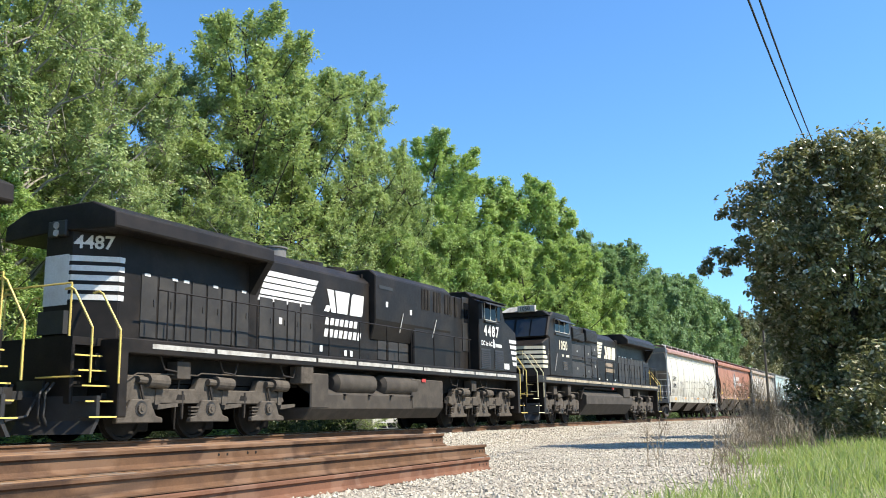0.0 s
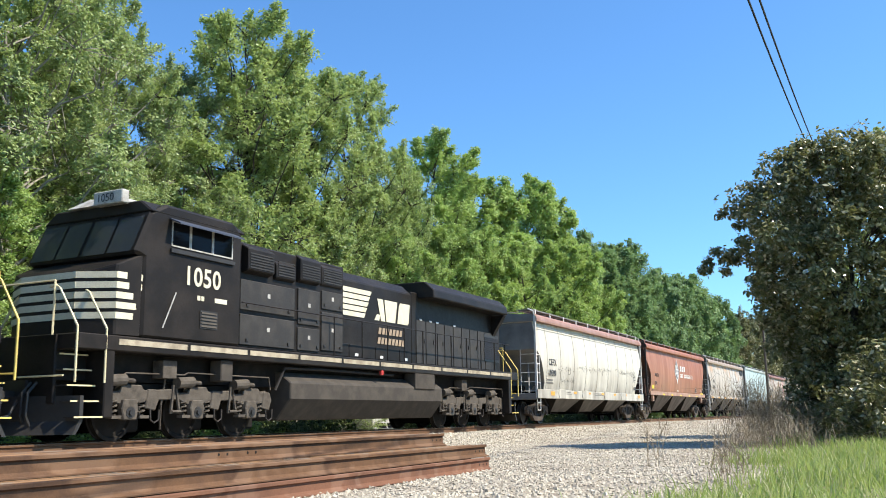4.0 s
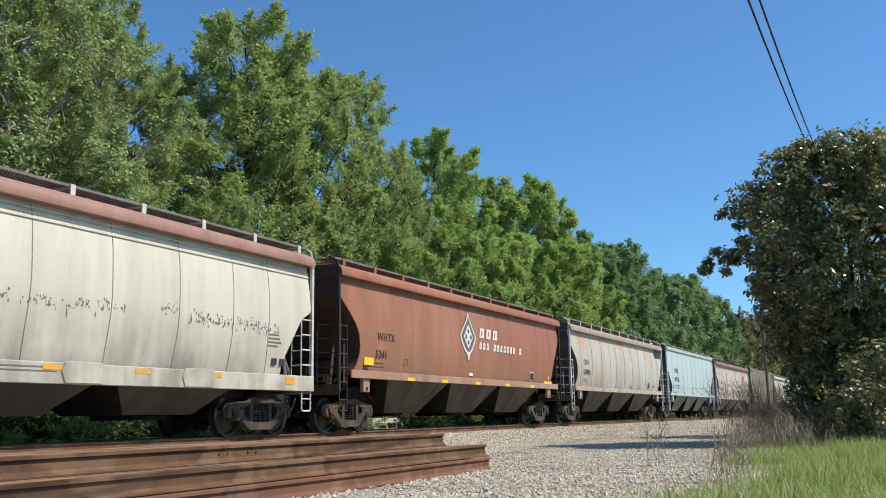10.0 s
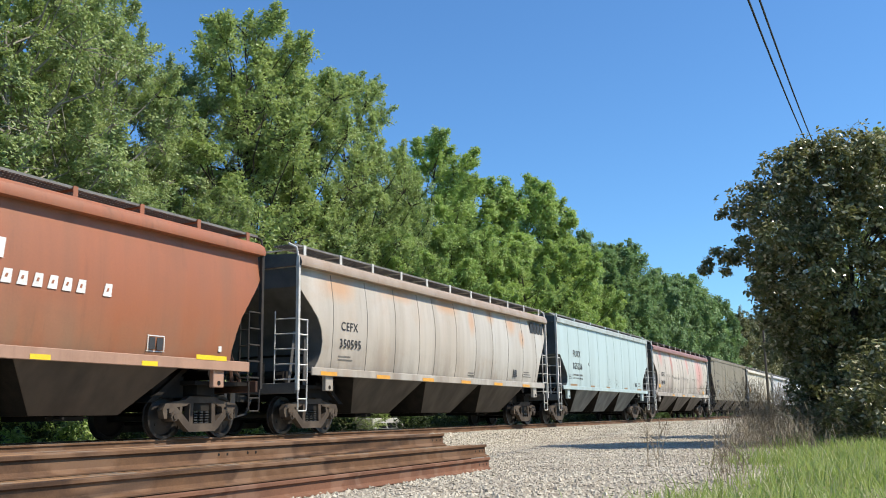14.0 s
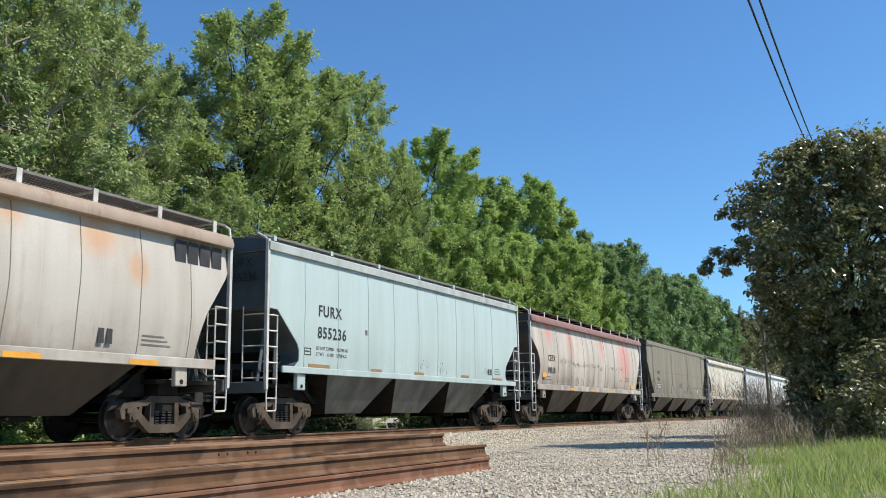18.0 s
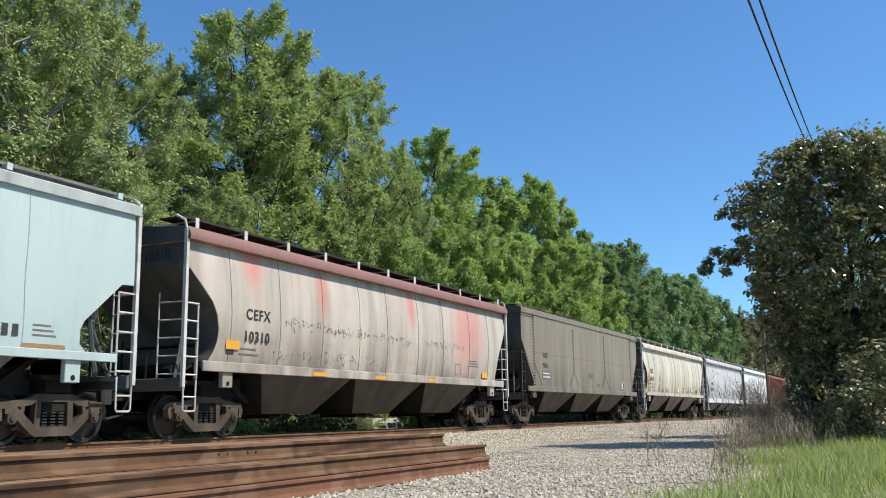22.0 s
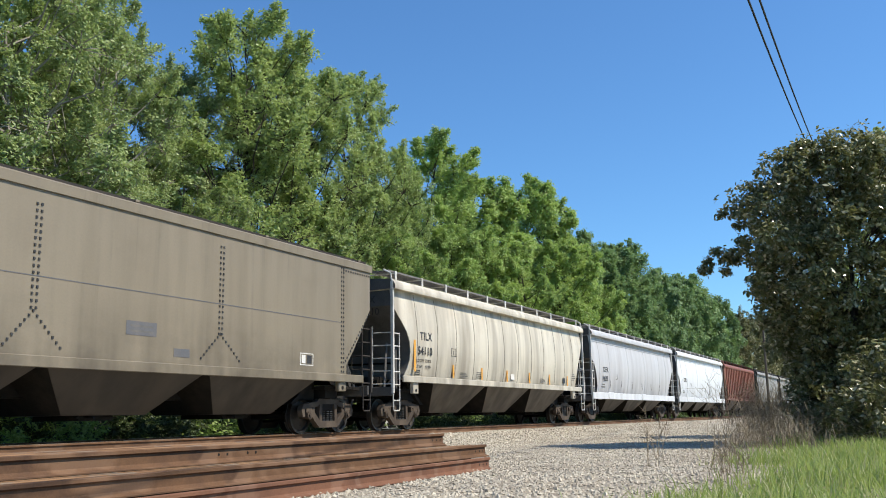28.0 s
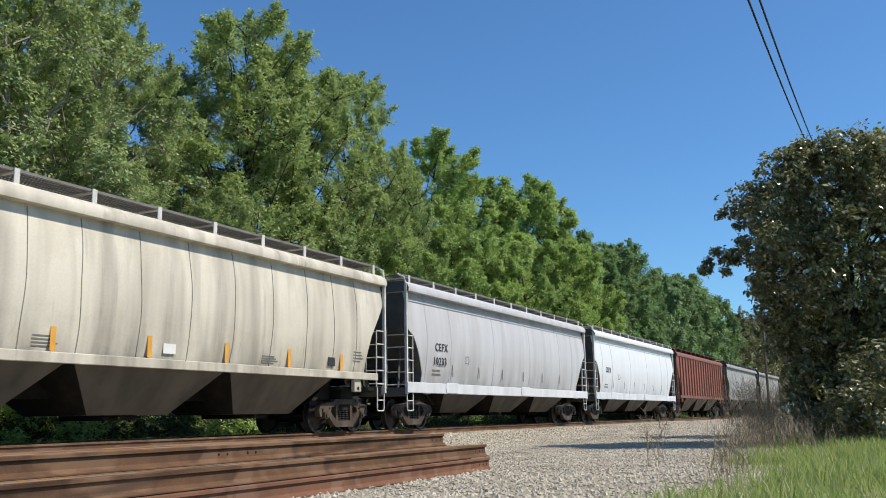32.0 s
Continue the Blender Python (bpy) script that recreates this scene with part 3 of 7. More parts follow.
def make_shrub(seed, w, h, material, label, count=60, sprigs=7, size=0.07):
    rnd = np.random.RandomState(seed)
    root = thing("shrub", label, "shrub", "undergrowth behind the track")
    s = Shape()
    bs = []
    for k in range(count):
        a = rnd.rand() * 6.28
        rr = w * math.sqrt(rnd.rand())
        t = np.array((rr * math.cos(a), rr * math.sin(a), h * rnd.uniform(0.15, 1.0) * (1 - 0.5 * (rr / w) ** 2)))
        if k % 3 == 0:
            s.cyl((rr * 0.3 * math.cos(a), rr * 0.3 * math.sin(a), -0.15), t, 0.018, 4, 0.006, False)
        bs.append((*t, 0.3))
    v, f = sprays(rnd, bs, sprigs, 7, size, 0.7, 0.08, 0.3)
    tagged(part("twigwork", s, BARK, root), kind="stuff")
    c = new("foliage", mesh_from_arrays("foliage", v, f, material))
    c.parent = root
    return root


def build_shrubs():
    rnd = random.Random(4)
    a = make_shrub(21, 1.3, 1.9, LEAF_BRIGHT, "leafy green shrub behind the track")
    b = make_shrub(22, 1.5, 2.4, LEAF_SHADE, "tangled leafy bush behind the track, leaves darkened to stand for shade")
    a.matrix_basis = pose(16.0, 18.3, -1.0)
    a.scale = (0.95, 0.75, 1.0)
    b.matrix_basis = pose(19.0, 22.0, -1.1)

    def put(src, x, y, k, kz):
        t = copy_thing(src, pose(x, y, -1.05, 0, 0, rnd.uniform(0, 360)))
        t.scale = (k, k, kz)

    put(a, 14.2, 18.2, 0.62, 0.7)
    put(a, 22.0, 18.3, 0.95, 0.98)
    put(a, 25.6, 19.0, 0.4, 0.6)
    for i in range(50):
        x = 3.0 + i * 1.0 + rnd.uniform(-0.4, 0.4)
        if 28.6 < x < 34.6:
            continue
        k = rnd.uniform(0.26, 0.4)
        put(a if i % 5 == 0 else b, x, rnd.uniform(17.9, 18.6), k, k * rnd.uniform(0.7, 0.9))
    # added row of shade-coloured bushes, a dark backdrop to the gap under the train
    for i in range(60):
        x = 3.0 + i * 1.2 + rnd.uniform(-0.4, 0.4)
        if 30.4 < x < 34.8:
            continue
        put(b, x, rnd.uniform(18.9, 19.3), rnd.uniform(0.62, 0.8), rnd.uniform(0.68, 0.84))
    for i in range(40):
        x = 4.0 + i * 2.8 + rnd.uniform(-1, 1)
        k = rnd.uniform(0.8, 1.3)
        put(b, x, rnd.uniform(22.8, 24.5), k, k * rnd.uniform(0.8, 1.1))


build_trees()
build_shrubs()


def build_big_bush():
    """The broad dark evergreen beside the lot."""
    rnd = np.random.RandomState(31)
    root = thing("evergreen_tree", "broad dark evergreen tree with glossy leaves at the grass edge", "tree", at=(25.5, 0.88, -0.35))
    s = Shape()
    bs = []
    for k in range(9):
        a = k * 0.7 + rnd.rand()
        top = np.array((1.6 * math.cos(a) * rnd.rand(), 1.6 * math.sin(a) * rnd.rand(), rnd.uniform(4.5, 7.0)))
        mid = top * 0.45 + np.array((0.5 * math.cos(a), 0.5 * math.sin(a), 0))
        s.pipe([(0.15 * math.cos(a), 0.15 * math.sin(a), -0.2), mid * 0.6, top * 0.7], 0.05, 6)
    for k in range(950):
        z = rnd.uniform(0.1, 7.6)
        prof = float(np.interp(z, (0, 1, 2, 3, 4, 5, 6, 6.7, 7.3, 7.8), (1.4, 1.5, 1.65, 2.1, 2.6, 2.8, 2.6, 2.25, 1.6, 0.5)))
        a = rnd.rand() * 6.283
        wob = 1 + 0.10 * math.sin(3 * a + z * 1.3) + 0.08 * math.sin(5 * a - z * 2.1)
        rr = prof * wob * (0.42 + 0.54 * rnd.rand() ** 0.5)
        t = np.array((rr * math.cos(a), rr * math.sin(a), z))
        bs.append((*t, rnd.uniform(0.22, 0.4)))
        if k % 3 == 0:
            s.cyl(t * (0.35, 0.35, 0.8), t, 0.02, 4, 0.006, False)
    for k in range(12):
        bs.append((rnd.uniform(-0.6, 0.4), rnd.uniform(2.4, 3.7), rnd.uniform(4.3, 6.0), rnd.uniform(0.06, 0.15)))
    v, f = sprays(rnd, bs, 15, 7, 0.068, 0.85, 0.08, 0.35, 0.45)
    part("trunk", s, BARK_DARK, root)
    c = new("crown", mesh_from_arrays("crown", v, f, LEAF_DARK))
    c.parent = root
    side = make_shrub(52, 1.5, 2.5, LEAF_DARK, "dark leafy shrub at the foot of the evergreen", 110, 7, 0.065)
    side.matrix_basis = pose(22.6, 0.1, -0.4)
    second = copy_thing(side, pose(23.4, -2.6, -0.4, 0, 0, 130))
    second.scale = (1.2, 1.2, 1.3)
    back = make_tree("deciduous_tree", "fresh green tree rising behind the dark evergreen", 41, 9.9, 3.2, LEAF, 34, 0.8, 80, 8, 0.075, 0.1, "round", 5, 0.11)
    back.matrix_basis = pose(34.0, -0.6, -0.4)


def build_grass():
    rnd = np.random.RandomState(8)
    vs, fs = [], []
    n = 0
    while n < 70000:
        x = 6.5 + 26 * rnd.rand() ** 1.5
        y = rnd.uniform(-6.5, 4.5)
        e = grass_edge(x)
        n += 1
        if y > e + rnd.normal(-0.1, 0.35):
            continue
        h = rnd.uniform(0.06, 0.22) * max(0.35, 1 + 0.8 * noise.noise(Vector((x * 0.5, y * 0.5, 9))) + 0.9 * noise.noise(Vector((x * 1.6, y * 1.6, 2))))
        a = rnd.rand() * 6.283
        w = 0.004 + 0.0003 * x
        dx, dy = math.cos(a) * w, math.sin(a) * w
        lx, ly = rnd.normal(0, 0.35, 2) * h
        z = ground_z(x, y)
        k = len(vs)
        vs += [(x - dx, y - dy, z), (x + dx, y + dy, z), (x + dx * 0.7 + lx * 0.4, y + dy * 0.7 + ly * 0.4, z + h * 0.6), (x - dx * 0.7 + lx * 0.4, y - dy * 0.7 + ly * 0.4, z + h * 0.6), (x + lx, y + ly, z + h)]
        fs += [(k, k + 1, k + 2, k + 3), (k + 3, k + 2, k + 4)]
    s = Shape()
    s.v, s.f = vs, fs
    tagged(part("grass", s, GRASS), "bright uncut green grass beside the gravel", "grass", kind="stuff")


def build_weeds():
    """Dry weed clumps between gravel and grass."""
    rnd = np.random.RandomState(9)

    def clump(w, h, count):
        s = Shape()
        for k in range(count):
            x, y = rnd.normal(0, w, 2)
            hh = h * rnd.uniform(0.4, 1.0)
            lx, ly = rnd.normal(0, 0.22, 2) * hh
            tip = (x + lx, y + ly, hh)
            mid = (x + lx * 0.35, y + ly * 0.35, hh * 0.55)
            s.pipe([(x, y, -0.1), mid, tip], 0.0045, 3)
            for j in range(5):
                u = rnd.uniform(0.35, 0.95)
                b = (x + lx * u, y + ly * u, hh * u)
                d = rnd.normal(0, 0.16, 3) * hh + np.array((0, 0, 0.12 * hh))
                s.cyl(b, tuple(np.array(b) + d), 0.004, 3, 0.002, False)
        return s

    spots = [(15.5, 2.6, 0.12, 0.5, 16), (17.5, 2.8, 0.25, 0.55, 26), (19.5, 2.8, 0.3, 0.65, 34), (21.5, 3.0, 0.35, 0.85, 40), (23.2, 3.1, 0.35, 1.05, 44), (20.5, 2.2, 0.35, 0.8, 36),
             (22.5, 2.2, 0.4, 1.1, 44), (24.5, 2.9, 0.35, 1.4, 44), (13.2, 2.2, 0.13, 0.4, 14), (11.6, 2.0, 0.12, 0.32, 12), (26.0, 3.2, 0.4, 1.5, 44), (18.5, 1.7, 0.4, 0.6, 30), (27.0, 3.1, 0.5, 1.6, 50), (28.4, 3.7, 0.5, 1.8, 56), (30.4, 4.1, 0.6, 2.0, 56), (33.0, 4.6, 0.6, 2.1, 50), (14.6, 3.6, 0.05, 0.95, 5), (16.4, 3.9, 0.08, 0.8, 6)]
    for x, y, w, h, n in spots:
        ob = part("dry_weeds", clump(w, h, n), STRAW)
        ob.matrix_basis = pose(x, y, ground_z(x, y))
        tagged(ob, "dry brown weed stalks at the edge of the gravel", "weeds", "dry weed clumps")


def build_line():
    pole = thing("utility_pole", "weathered wooden utility pole beyond the trees", "utility pole", at=(48.0, 2.0, -0.5))
    part("pole", Shape().cyl((0, 0, -0.5), (0, 0, 9.8), 0.16, 12, 0.11), POLE, pole)
    part("crossarm", Shape().box(-0.06, 0.06, -1.0, 1.0, 9.2, 9.32), POLE, pole)
    for k in range(2):
        pts = []
        a, b = Vector((25.0, (2.76, 2.48)[k], 11.6)), Vector((25.0, (1.64, 1.48)[k], 7.42))
        p0 = Vector((0, 0, 0.37)) + (a - Vector((0, 0, 0.37))) * (14.0 / 25.0)
        p1 = Vector((0, 0, 0.37)) + (b - Vector((0, 0, 0.37))) * (30.0 / 25.0)
        d = (p1 - p0)
        for i in range(25):
            u = -0.8 + i * 0.11
            q = p0 + d * u
            q.z += 0.35 * (u - 0.0) * (u - 1.0)
            pts.append(q)
        ob = part("power_line", Shape().pipe(pts, 0.017, 6), WIRE)
        tagged(ob, "thin black overhead cable sagging toward a pole", "cable", "overhead cables")
    sig = thing("line_pole", "slim grey post standing beside the far track", "post", at=(62.0, 7.6, -0.46))
    part("post", Shape().cyl((0, 0, -0.3), (0, 0, 7.0), 0.09, 10, 0.07), POLE, sig)


build_big_bush()
build_grass()
build_weeds()
build_line()


def build_parked_car():
    """White station wagon parked beyond the track, glimpsed under the train."""
    white = worn("white_car_paint", (0.4, 0.4, 0.39), (0.3, 0.29, 0.27), 0.3, 0.35)
    c = thing("parked_car", "white station wagon parked beyond the track", "car", at=(37.6, 21.9, -1.15))
    part("body", Shape().prism("y", [(-2.2, 0.35), (2.2, 0.35), (2.25, 0.8), (1.9, 0.95), (1.1, 1.0), (-2.0, 1.02), (-2.25, 0.9)], -0.88, 0.88), white, c, bevel=0.06)
    part("cabin", Shape().loft([[(-2.1, -0.84, 1.0), (1.0, -0.84, 1.0), (1.0, 0.84, 1.0), (-2.1, 0.84, 1.0)], [(-1.9, -0.68, 1.5), (0.35, -0.68, 1.5), (0.35, 0.68, 1.5), (-1.9, 0.68, 1.5)]]), white, c, bevel=0.05)
    for a, b in ((-1.85, -0.95), (-0.85, -0.05), (0.02, 0.55)):
        part("window", Shape().add([(a, -0.83, 1.06), (b, -0.83, 1.06), (b - 0.12 * (b > 0.3), -0.70, 1.42), (a + 0.06, -0.70, 1.42)], [(0, 1, 2, 3)]), GLASS, c)
    for x in (-1.4, 1.4):
        for y in (-0.8, 0.8):
            part("wheel", Shape().cyl((x, y - 0.1, 0.32), (x, y + 0.1, 0.32), 0.32, 16), GREASE, c)


build_parked_car()

# ---------------------------------------------------------------- running gear


def gone(t):
    """Metres that the train has run at t seconds; it slows gently."""
    u = (t - 16.0) / 16.0
    return 5.04 * t - 0.01277 * (t - 16.0) ** 2 + 1.0568 * u ** 3 - 1.5934 * u ** 4


def wheelset_mesh(radius, material):
    s = Shape()
    for side in (-1, 1):
        y = side * 0.755
        prof = [(0.10, -0.07), (0.17, -0.05), (radius - 0.09, -0.015), (radius - 0.06, -0.065), (radius, -0.065), (radius, 0.045), (radius + 0.028, 0.05), (radius + 0.028, 0.075), (radius - 0.06, 0.075), (radius - 0.09, 0.03), (0.17, 0.05)]
        rings = []
        for k in range(24):
            a = 2 * math.pi * k / 24
            rings.append([(r * math.cos(a), y - side * w * -1 if side > 0 else y + w, r * math.sin(a)) for r, w in prof])
        n = len(prof)
        vs = [p for r in rings for p in r]
        fs = [(k * n + i, k * n + (i + 1) % n, ((k + 1) % 24) * n + (i + 1) % n, ((k + 1) % 24) * n + i) for k in range(24) for i in range(n)]
        s.add(vs, fs)
        for k in range(4):
            a = math.pi / 2 * k + 0.3
            s.cyl((0.25 * math.cos(a), y + side * 0.03, 0.25 * math.sin(a)), (0.25 * math.cos(a), y + side * 0.045, 0.25 * math.sin(a)), 0.03, 6)
    s.cyl((0, -0.95, 0), (0, 0.95, 0), 0.085, 10)
    return mesh_of("wheelset", s, material)


WHEELS = wheelset_mesh(0.457, WHEELSTEEL)
BIG_WHEELS = wheelset_mesh(0.533, UNDER)
ROLLING = []


def add_wheels(parent, x, big=False):
    r = 0.533 if big else 0.457
    w = share("wheelset", BIG_WHEELS if big else WHEELS, parent, pose(x, 0, r))
    ROLLING.append((w, x, r))


def sideframe_mesh():
    s = Shape()
    for side in (-1,):
        y0, y1 = side * 0.93, side * 1.08
        top = [(-1.20, 0.60), (-1.12, 0.73), (-0.55, 0.80), (-0.40, 0.88), (0.40, 0.88), (0.55, 0.80), (1.12, 0.73), (1.20, 0.60), (1.06, 0.62), (0.5, 0.68), (0.4, 0.74), (-0.4, 0.74), (-0.5, 0.68), (-1.06, 0.62)]
        s.prism("y", top, y0, y1)
        s.prism("y", [(-0.42, 0.14), (0.42, 0.14), (0.46, 0.25), (0.42, 0.31), (-0.42, 0.31), (-0.46, 0.25)], y0, y1)
        for q in (-1, 1):
            s.prism("y", [(q * 0.40, 0.14), (q * 0.52, 0.22), (q * 1.0, 0.64), (q * 0.82, 0.68), (q * 0.40, 0.33)], y0, y1)
            s.prism("y", [(q * 0.30, 0.28), (q * 0.42, 0.28), (q * 0.40, 0.78), (q * 0.28, 0.78)], y0, y1)
            s.prism("y", [(q * 1.14, 0.66), (q * 1.20, 0.58), (q * 1.15, 0.42), (q * 1.06, 0.42), (q * 1.07, 0.60)], y0, y1)
            s.prism("y", [(q * 0.62, 0.66), (q * 0.70, 0.66), (q * 0.72, 0.44), (q * 0.66, 0.42)], y0, y1)
    return mesh_of("sideframe", s, STEEL)


def spring_mesh():
    s = Shape()
    for side in (-1,):
        for k in range(3):
            for j in range(5):
                s.cyl((-0.18 + 0.18 * k, side * 1.0, 0.315 + 0.055 * j), (-0.18 + 0.18 * k, side * 1.0, 0.345 + 0.055 * j), 0.075, 8)
    return mesh_of("springs", s, GREASE)


def bearing_mesh():
    s = Shape()
    for side in (-1,):
        for q in (0.0,):
            s.cyl((q, side * 0.9, 0.457), (q, side * 1.12, 0.457), 0.10, 10)
            s.cyl((q, side * 1.12, 0.457), (q, side * 1.15, 0.457), 0.055, 6)
            s.box(q - 0.13, q + 0.13, side * 1.0 - 0.09, side * 1.0 + 0.09, 0.53, 0.63)
    return mesh_of("bearing", s, STEEL)


def bolster_mesh():
    s = Shape().box(-0.24, 0.24, -1.05, 1.05, 0.58, 0.74)
    s.box(-0.9, 0.9, -0.5, -0.42, 0.28, 0.36)
    s.bars([((-0.45, -0.7, 0.33), (-0.45, 0.7, 0.33)), ((0.45, -0.7, 0.33), (0.45, 0.7, 0.33))], 0.04)
    return mesh_of("bolster", s, UNDER)


SIDEFRAME, SPRINGS, BEARINGS, BOLSTER = sideframe_mesh(), spring_mesh(), bearing_mesh(), bolster_mesh()


def add_truck(car, x):
    for turn in (0, 180):
        fr = share("truck_sideframe", SIDEFRAME, car, pose(x, 0, 0, 0, 0, turn))
        tagged(share("spring_group", SPRINGS, fr, Matrix()), kind="stuff")
        for q in (-0.89, 0.89):
            share("bearing", BEARINGS, fr, pose(q, 0, 0))
    share("bolster", BOLSTER, car, pose(x, 0, 0))
    add_wheels(car, x - 0.89)
    add_wheels(car, x + 0.89)


def coupler_shape(sgn, x):
    s = Shape().box(min(x, x - sgn * 0.55), max(x, x - sgn * 0.55), -0.09, 0.09, 0.80, 0.96)
    s.prism("z", [(x - sgn * 0.5, -0.1), (x - sgn * 0.78, -0.2), (x - sgn * 0.82, -0.02), (x - sgn * 0.72, 0.2), (x - sgn * 0.5, 0.14)], 0.72, 1.02)
    s.pipe([(x - sgn * 0.1, -0.3, 0.9), (x - sgn * 0.35, -0.32, 0.5), (x - sgn * 0.7, -0.2, 0.42)], 0.03)
    return s


# ---------------------------------------------------------------- covered hoppers
CEFX_END = [(0.10, 3.0), (0.16, 2.95), (0.48, 2.78), (0.68, 2.50), (0.88, 2.20), (1.16, 1.68), (1.16, 1.40)]
ROUND_END = [(0.10, 3.6), (0.14, 3.56), (0.36, 3.35), (0.60, 3.14), (0.88, 2.88), (1.04, 2.62), (1.12, 2.30), (1.10, 2.02), (1.02, 1.80), (0.90, 1.62), (0.88, 1.40)]
STRAIGHT_END = [(0.08, 3.55), (0.10, 3.50), (0.42, 3.08), (0.75, 2.62), (0.90, 2.25), (1.0, 1.85), (1.0, 1.40)]
FURX_END = [(0.12, 2.96), (0.14, 2.94), (0.42, 2.93), (0.84, 2.55), (1.26, 2.17), (1.34, 2.0), (1.33, 1.75), (1.16, 1.60), (1.16, 1.40)]
AEX_END = [(0.10, 3.3), (0.12, 3.28), (0.5, 2.75), (0.95, 2.15), (1.30, 1.75), (1.3, 1.3)]


def at_height(curve, z):
    zs = [c[1] for c in curve][::-1]
    return float(np.interp(z, zs, [c[0] for c in curve][::-1]))


def hopper(label, S, L, paint, front, rear, roof_paint=None, sill_paint=None, end_paint=None, bay_paint=None, z_sill=1.42, sill_h=0.2, z_eave=4.08, roof_z=4.55, bulge=0.14, seams=(), seam_paint=None, board="grate",
           board_z=4.64, brackets=1.62, bracket_paint=None, stripes=(), texts=(), marks=(), bays=3, ladder_paint=None, posts="tall", notches=False, ribs=(), rivets=False, hw=1.6, bay_bot=0.50, flat_roof=False, n_slats=240, bay_y=0.86, ridges=(), worn_text=(), end_text=()):
    roof_paint, sill_paint, end_paint = roof_paint or paint, sill_paint or paint, end_paint or paint
    bay_paint, ladder_paint, bracket_paint, seam_paint = bay_paint or paint, ladder_paint or paint, bracket_paint or paint, seam_paint or paint
    car = thing("covered_hopper_car", label, "railway car", "freight cars of the train", at=(S - gone(0), TRACK_Y, 0))
    zm, half = (z_sill + z_eave) / 2, (z_eave - z_sill) / 2

    def side_y(z):
        u = (z - zm) / half
        return hw - 0.02 - bulge * u * u

    zs = [z_sill + (z_eave - z_sill) * i / 15 for i in range(16)]
    zs = sorted(set(zs + [c[1] for c in front if z_sill < c[1] < z_eave]))
    rings = []
    for z in zs:
        a, b, y = at_height(front, z), L - at_height(rear, z), side_y(z)
        rings.append([(a, -y, z), (b, -y, z), (b, y, z), (a, y, z)])
    a, b, y = at_height(front, z_eave), L - at_height(rear, z_eave), side_y(z_eave)
    rings.append([(a, -y, z_eave + 0.06), (b, -y, z_eave + 0.06), (b, y, z_eave + 0.06), (a, y, z_eave + 0.06)])
    body = part("body", Shape().loft(rings), paint, car, smooth=True)
    # thin end sheets in end_paint, a colour that carries the ends' shade
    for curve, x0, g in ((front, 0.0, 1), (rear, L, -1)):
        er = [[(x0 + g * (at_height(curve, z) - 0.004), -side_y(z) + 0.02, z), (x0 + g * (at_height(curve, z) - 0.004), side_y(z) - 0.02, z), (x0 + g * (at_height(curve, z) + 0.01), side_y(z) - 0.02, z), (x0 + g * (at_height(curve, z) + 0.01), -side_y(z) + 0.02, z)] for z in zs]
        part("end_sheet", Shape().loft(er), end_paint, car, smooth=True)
    # roof with its rounded top chord
    prof = [(-hw + 0.16, z_eave + 0.03), (-hw - 0.05, z_eave + 0.035), (-hw - 0.065, z_eave + 0.12), (-hw - 0.02, z_eave + 0.24), (-hw + 0.10, z_eave + 0.33), (-0.9, roof_z - 0.06), (-0.35, roof_z), (0.35, roof_z), (0.9, roof_z - 0.06), (hw - 0.10, z_eave + 0.33), (hw + 0.02, z_eave + 0.24), (hw + 0.065, z_eave + 0.12), (hw + 0.05, z_eave + 0.035), (hw - 0.16, z_eave + 0.03)]
    if flat_roof:
        prof = [(-hw - 0.02, z_eave), (-hw - 0.03, z_eave + 0.18), (-hw + 0.15, z_eave + 0.26), (-0.3, roof_z), (0.3, roof_z), (hw - 0.15, z_eave + 0.26), (hw + 0.03, z_eave + 0.18), (hw + 0.02, z_eave)]
    part("roof", Shape().prism("x", prof, 0.04, L - 0.04), roof_paint, car, smooth=True)
    # roof ends capped in the same shade-darkened end colour
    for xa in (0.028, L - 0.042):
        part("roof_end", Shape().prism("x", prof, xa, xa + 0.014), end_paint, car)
    part("loading_hatch", Shape().box(1.2, L - 1.2, -0.36, 0.36, roof_z - 0.02, roof_z + 0.1), roof_paint, car, bevel=0.02)
    # side sills
    for sgn in (-1, 1):
        y0, y1 = sorted((sgn * (hw - 0.03), sgn * (hw + 0.025)))
        sl = Shape().box(0.0, L, y0, y1, z_sill - sill_h, z_sill) if notches else Shape().box(min(front[-1][0] - 0.3, 0.6), L - 0.5, y0, y1, z_sill - sill_h * 0.6, z_sill + sill_h * 0.4)
        part("side_sill", sl, sill_paint, car, bevel=0.012)
    if notches:
        for x in notches:
            y = -hw - 0.027
            part("sill_cover", Shape().prism("y", [(x - 0.42, z_sill - sill_h + 0.02), (x + 0.42, z_sill - sill_h + 0.02), (x + 0.5, z_sill - 0.15), (x + 0.42, z_sill + 0.03), (x - 0.42, z_sill + 0.03), (x - 0.5, z_sill - 0.15)], y - 0.02, y), sill_paint, car, bevel=0.008)
    # weld seams on the near and far side
    for x in seams:
        zz = [z for z in zs if at_height(front, z) < x - 0.05 and at_height(rear, z) < L - x - 0.05]
        if len(zz) < 2:
            continue
        phase = x * 3.7 + S

        def wave(z):
            return 0.018 * math.sin(z * 1.7 + phase) + 0.009 * math.sin(z * 4.3 + phase * 2)

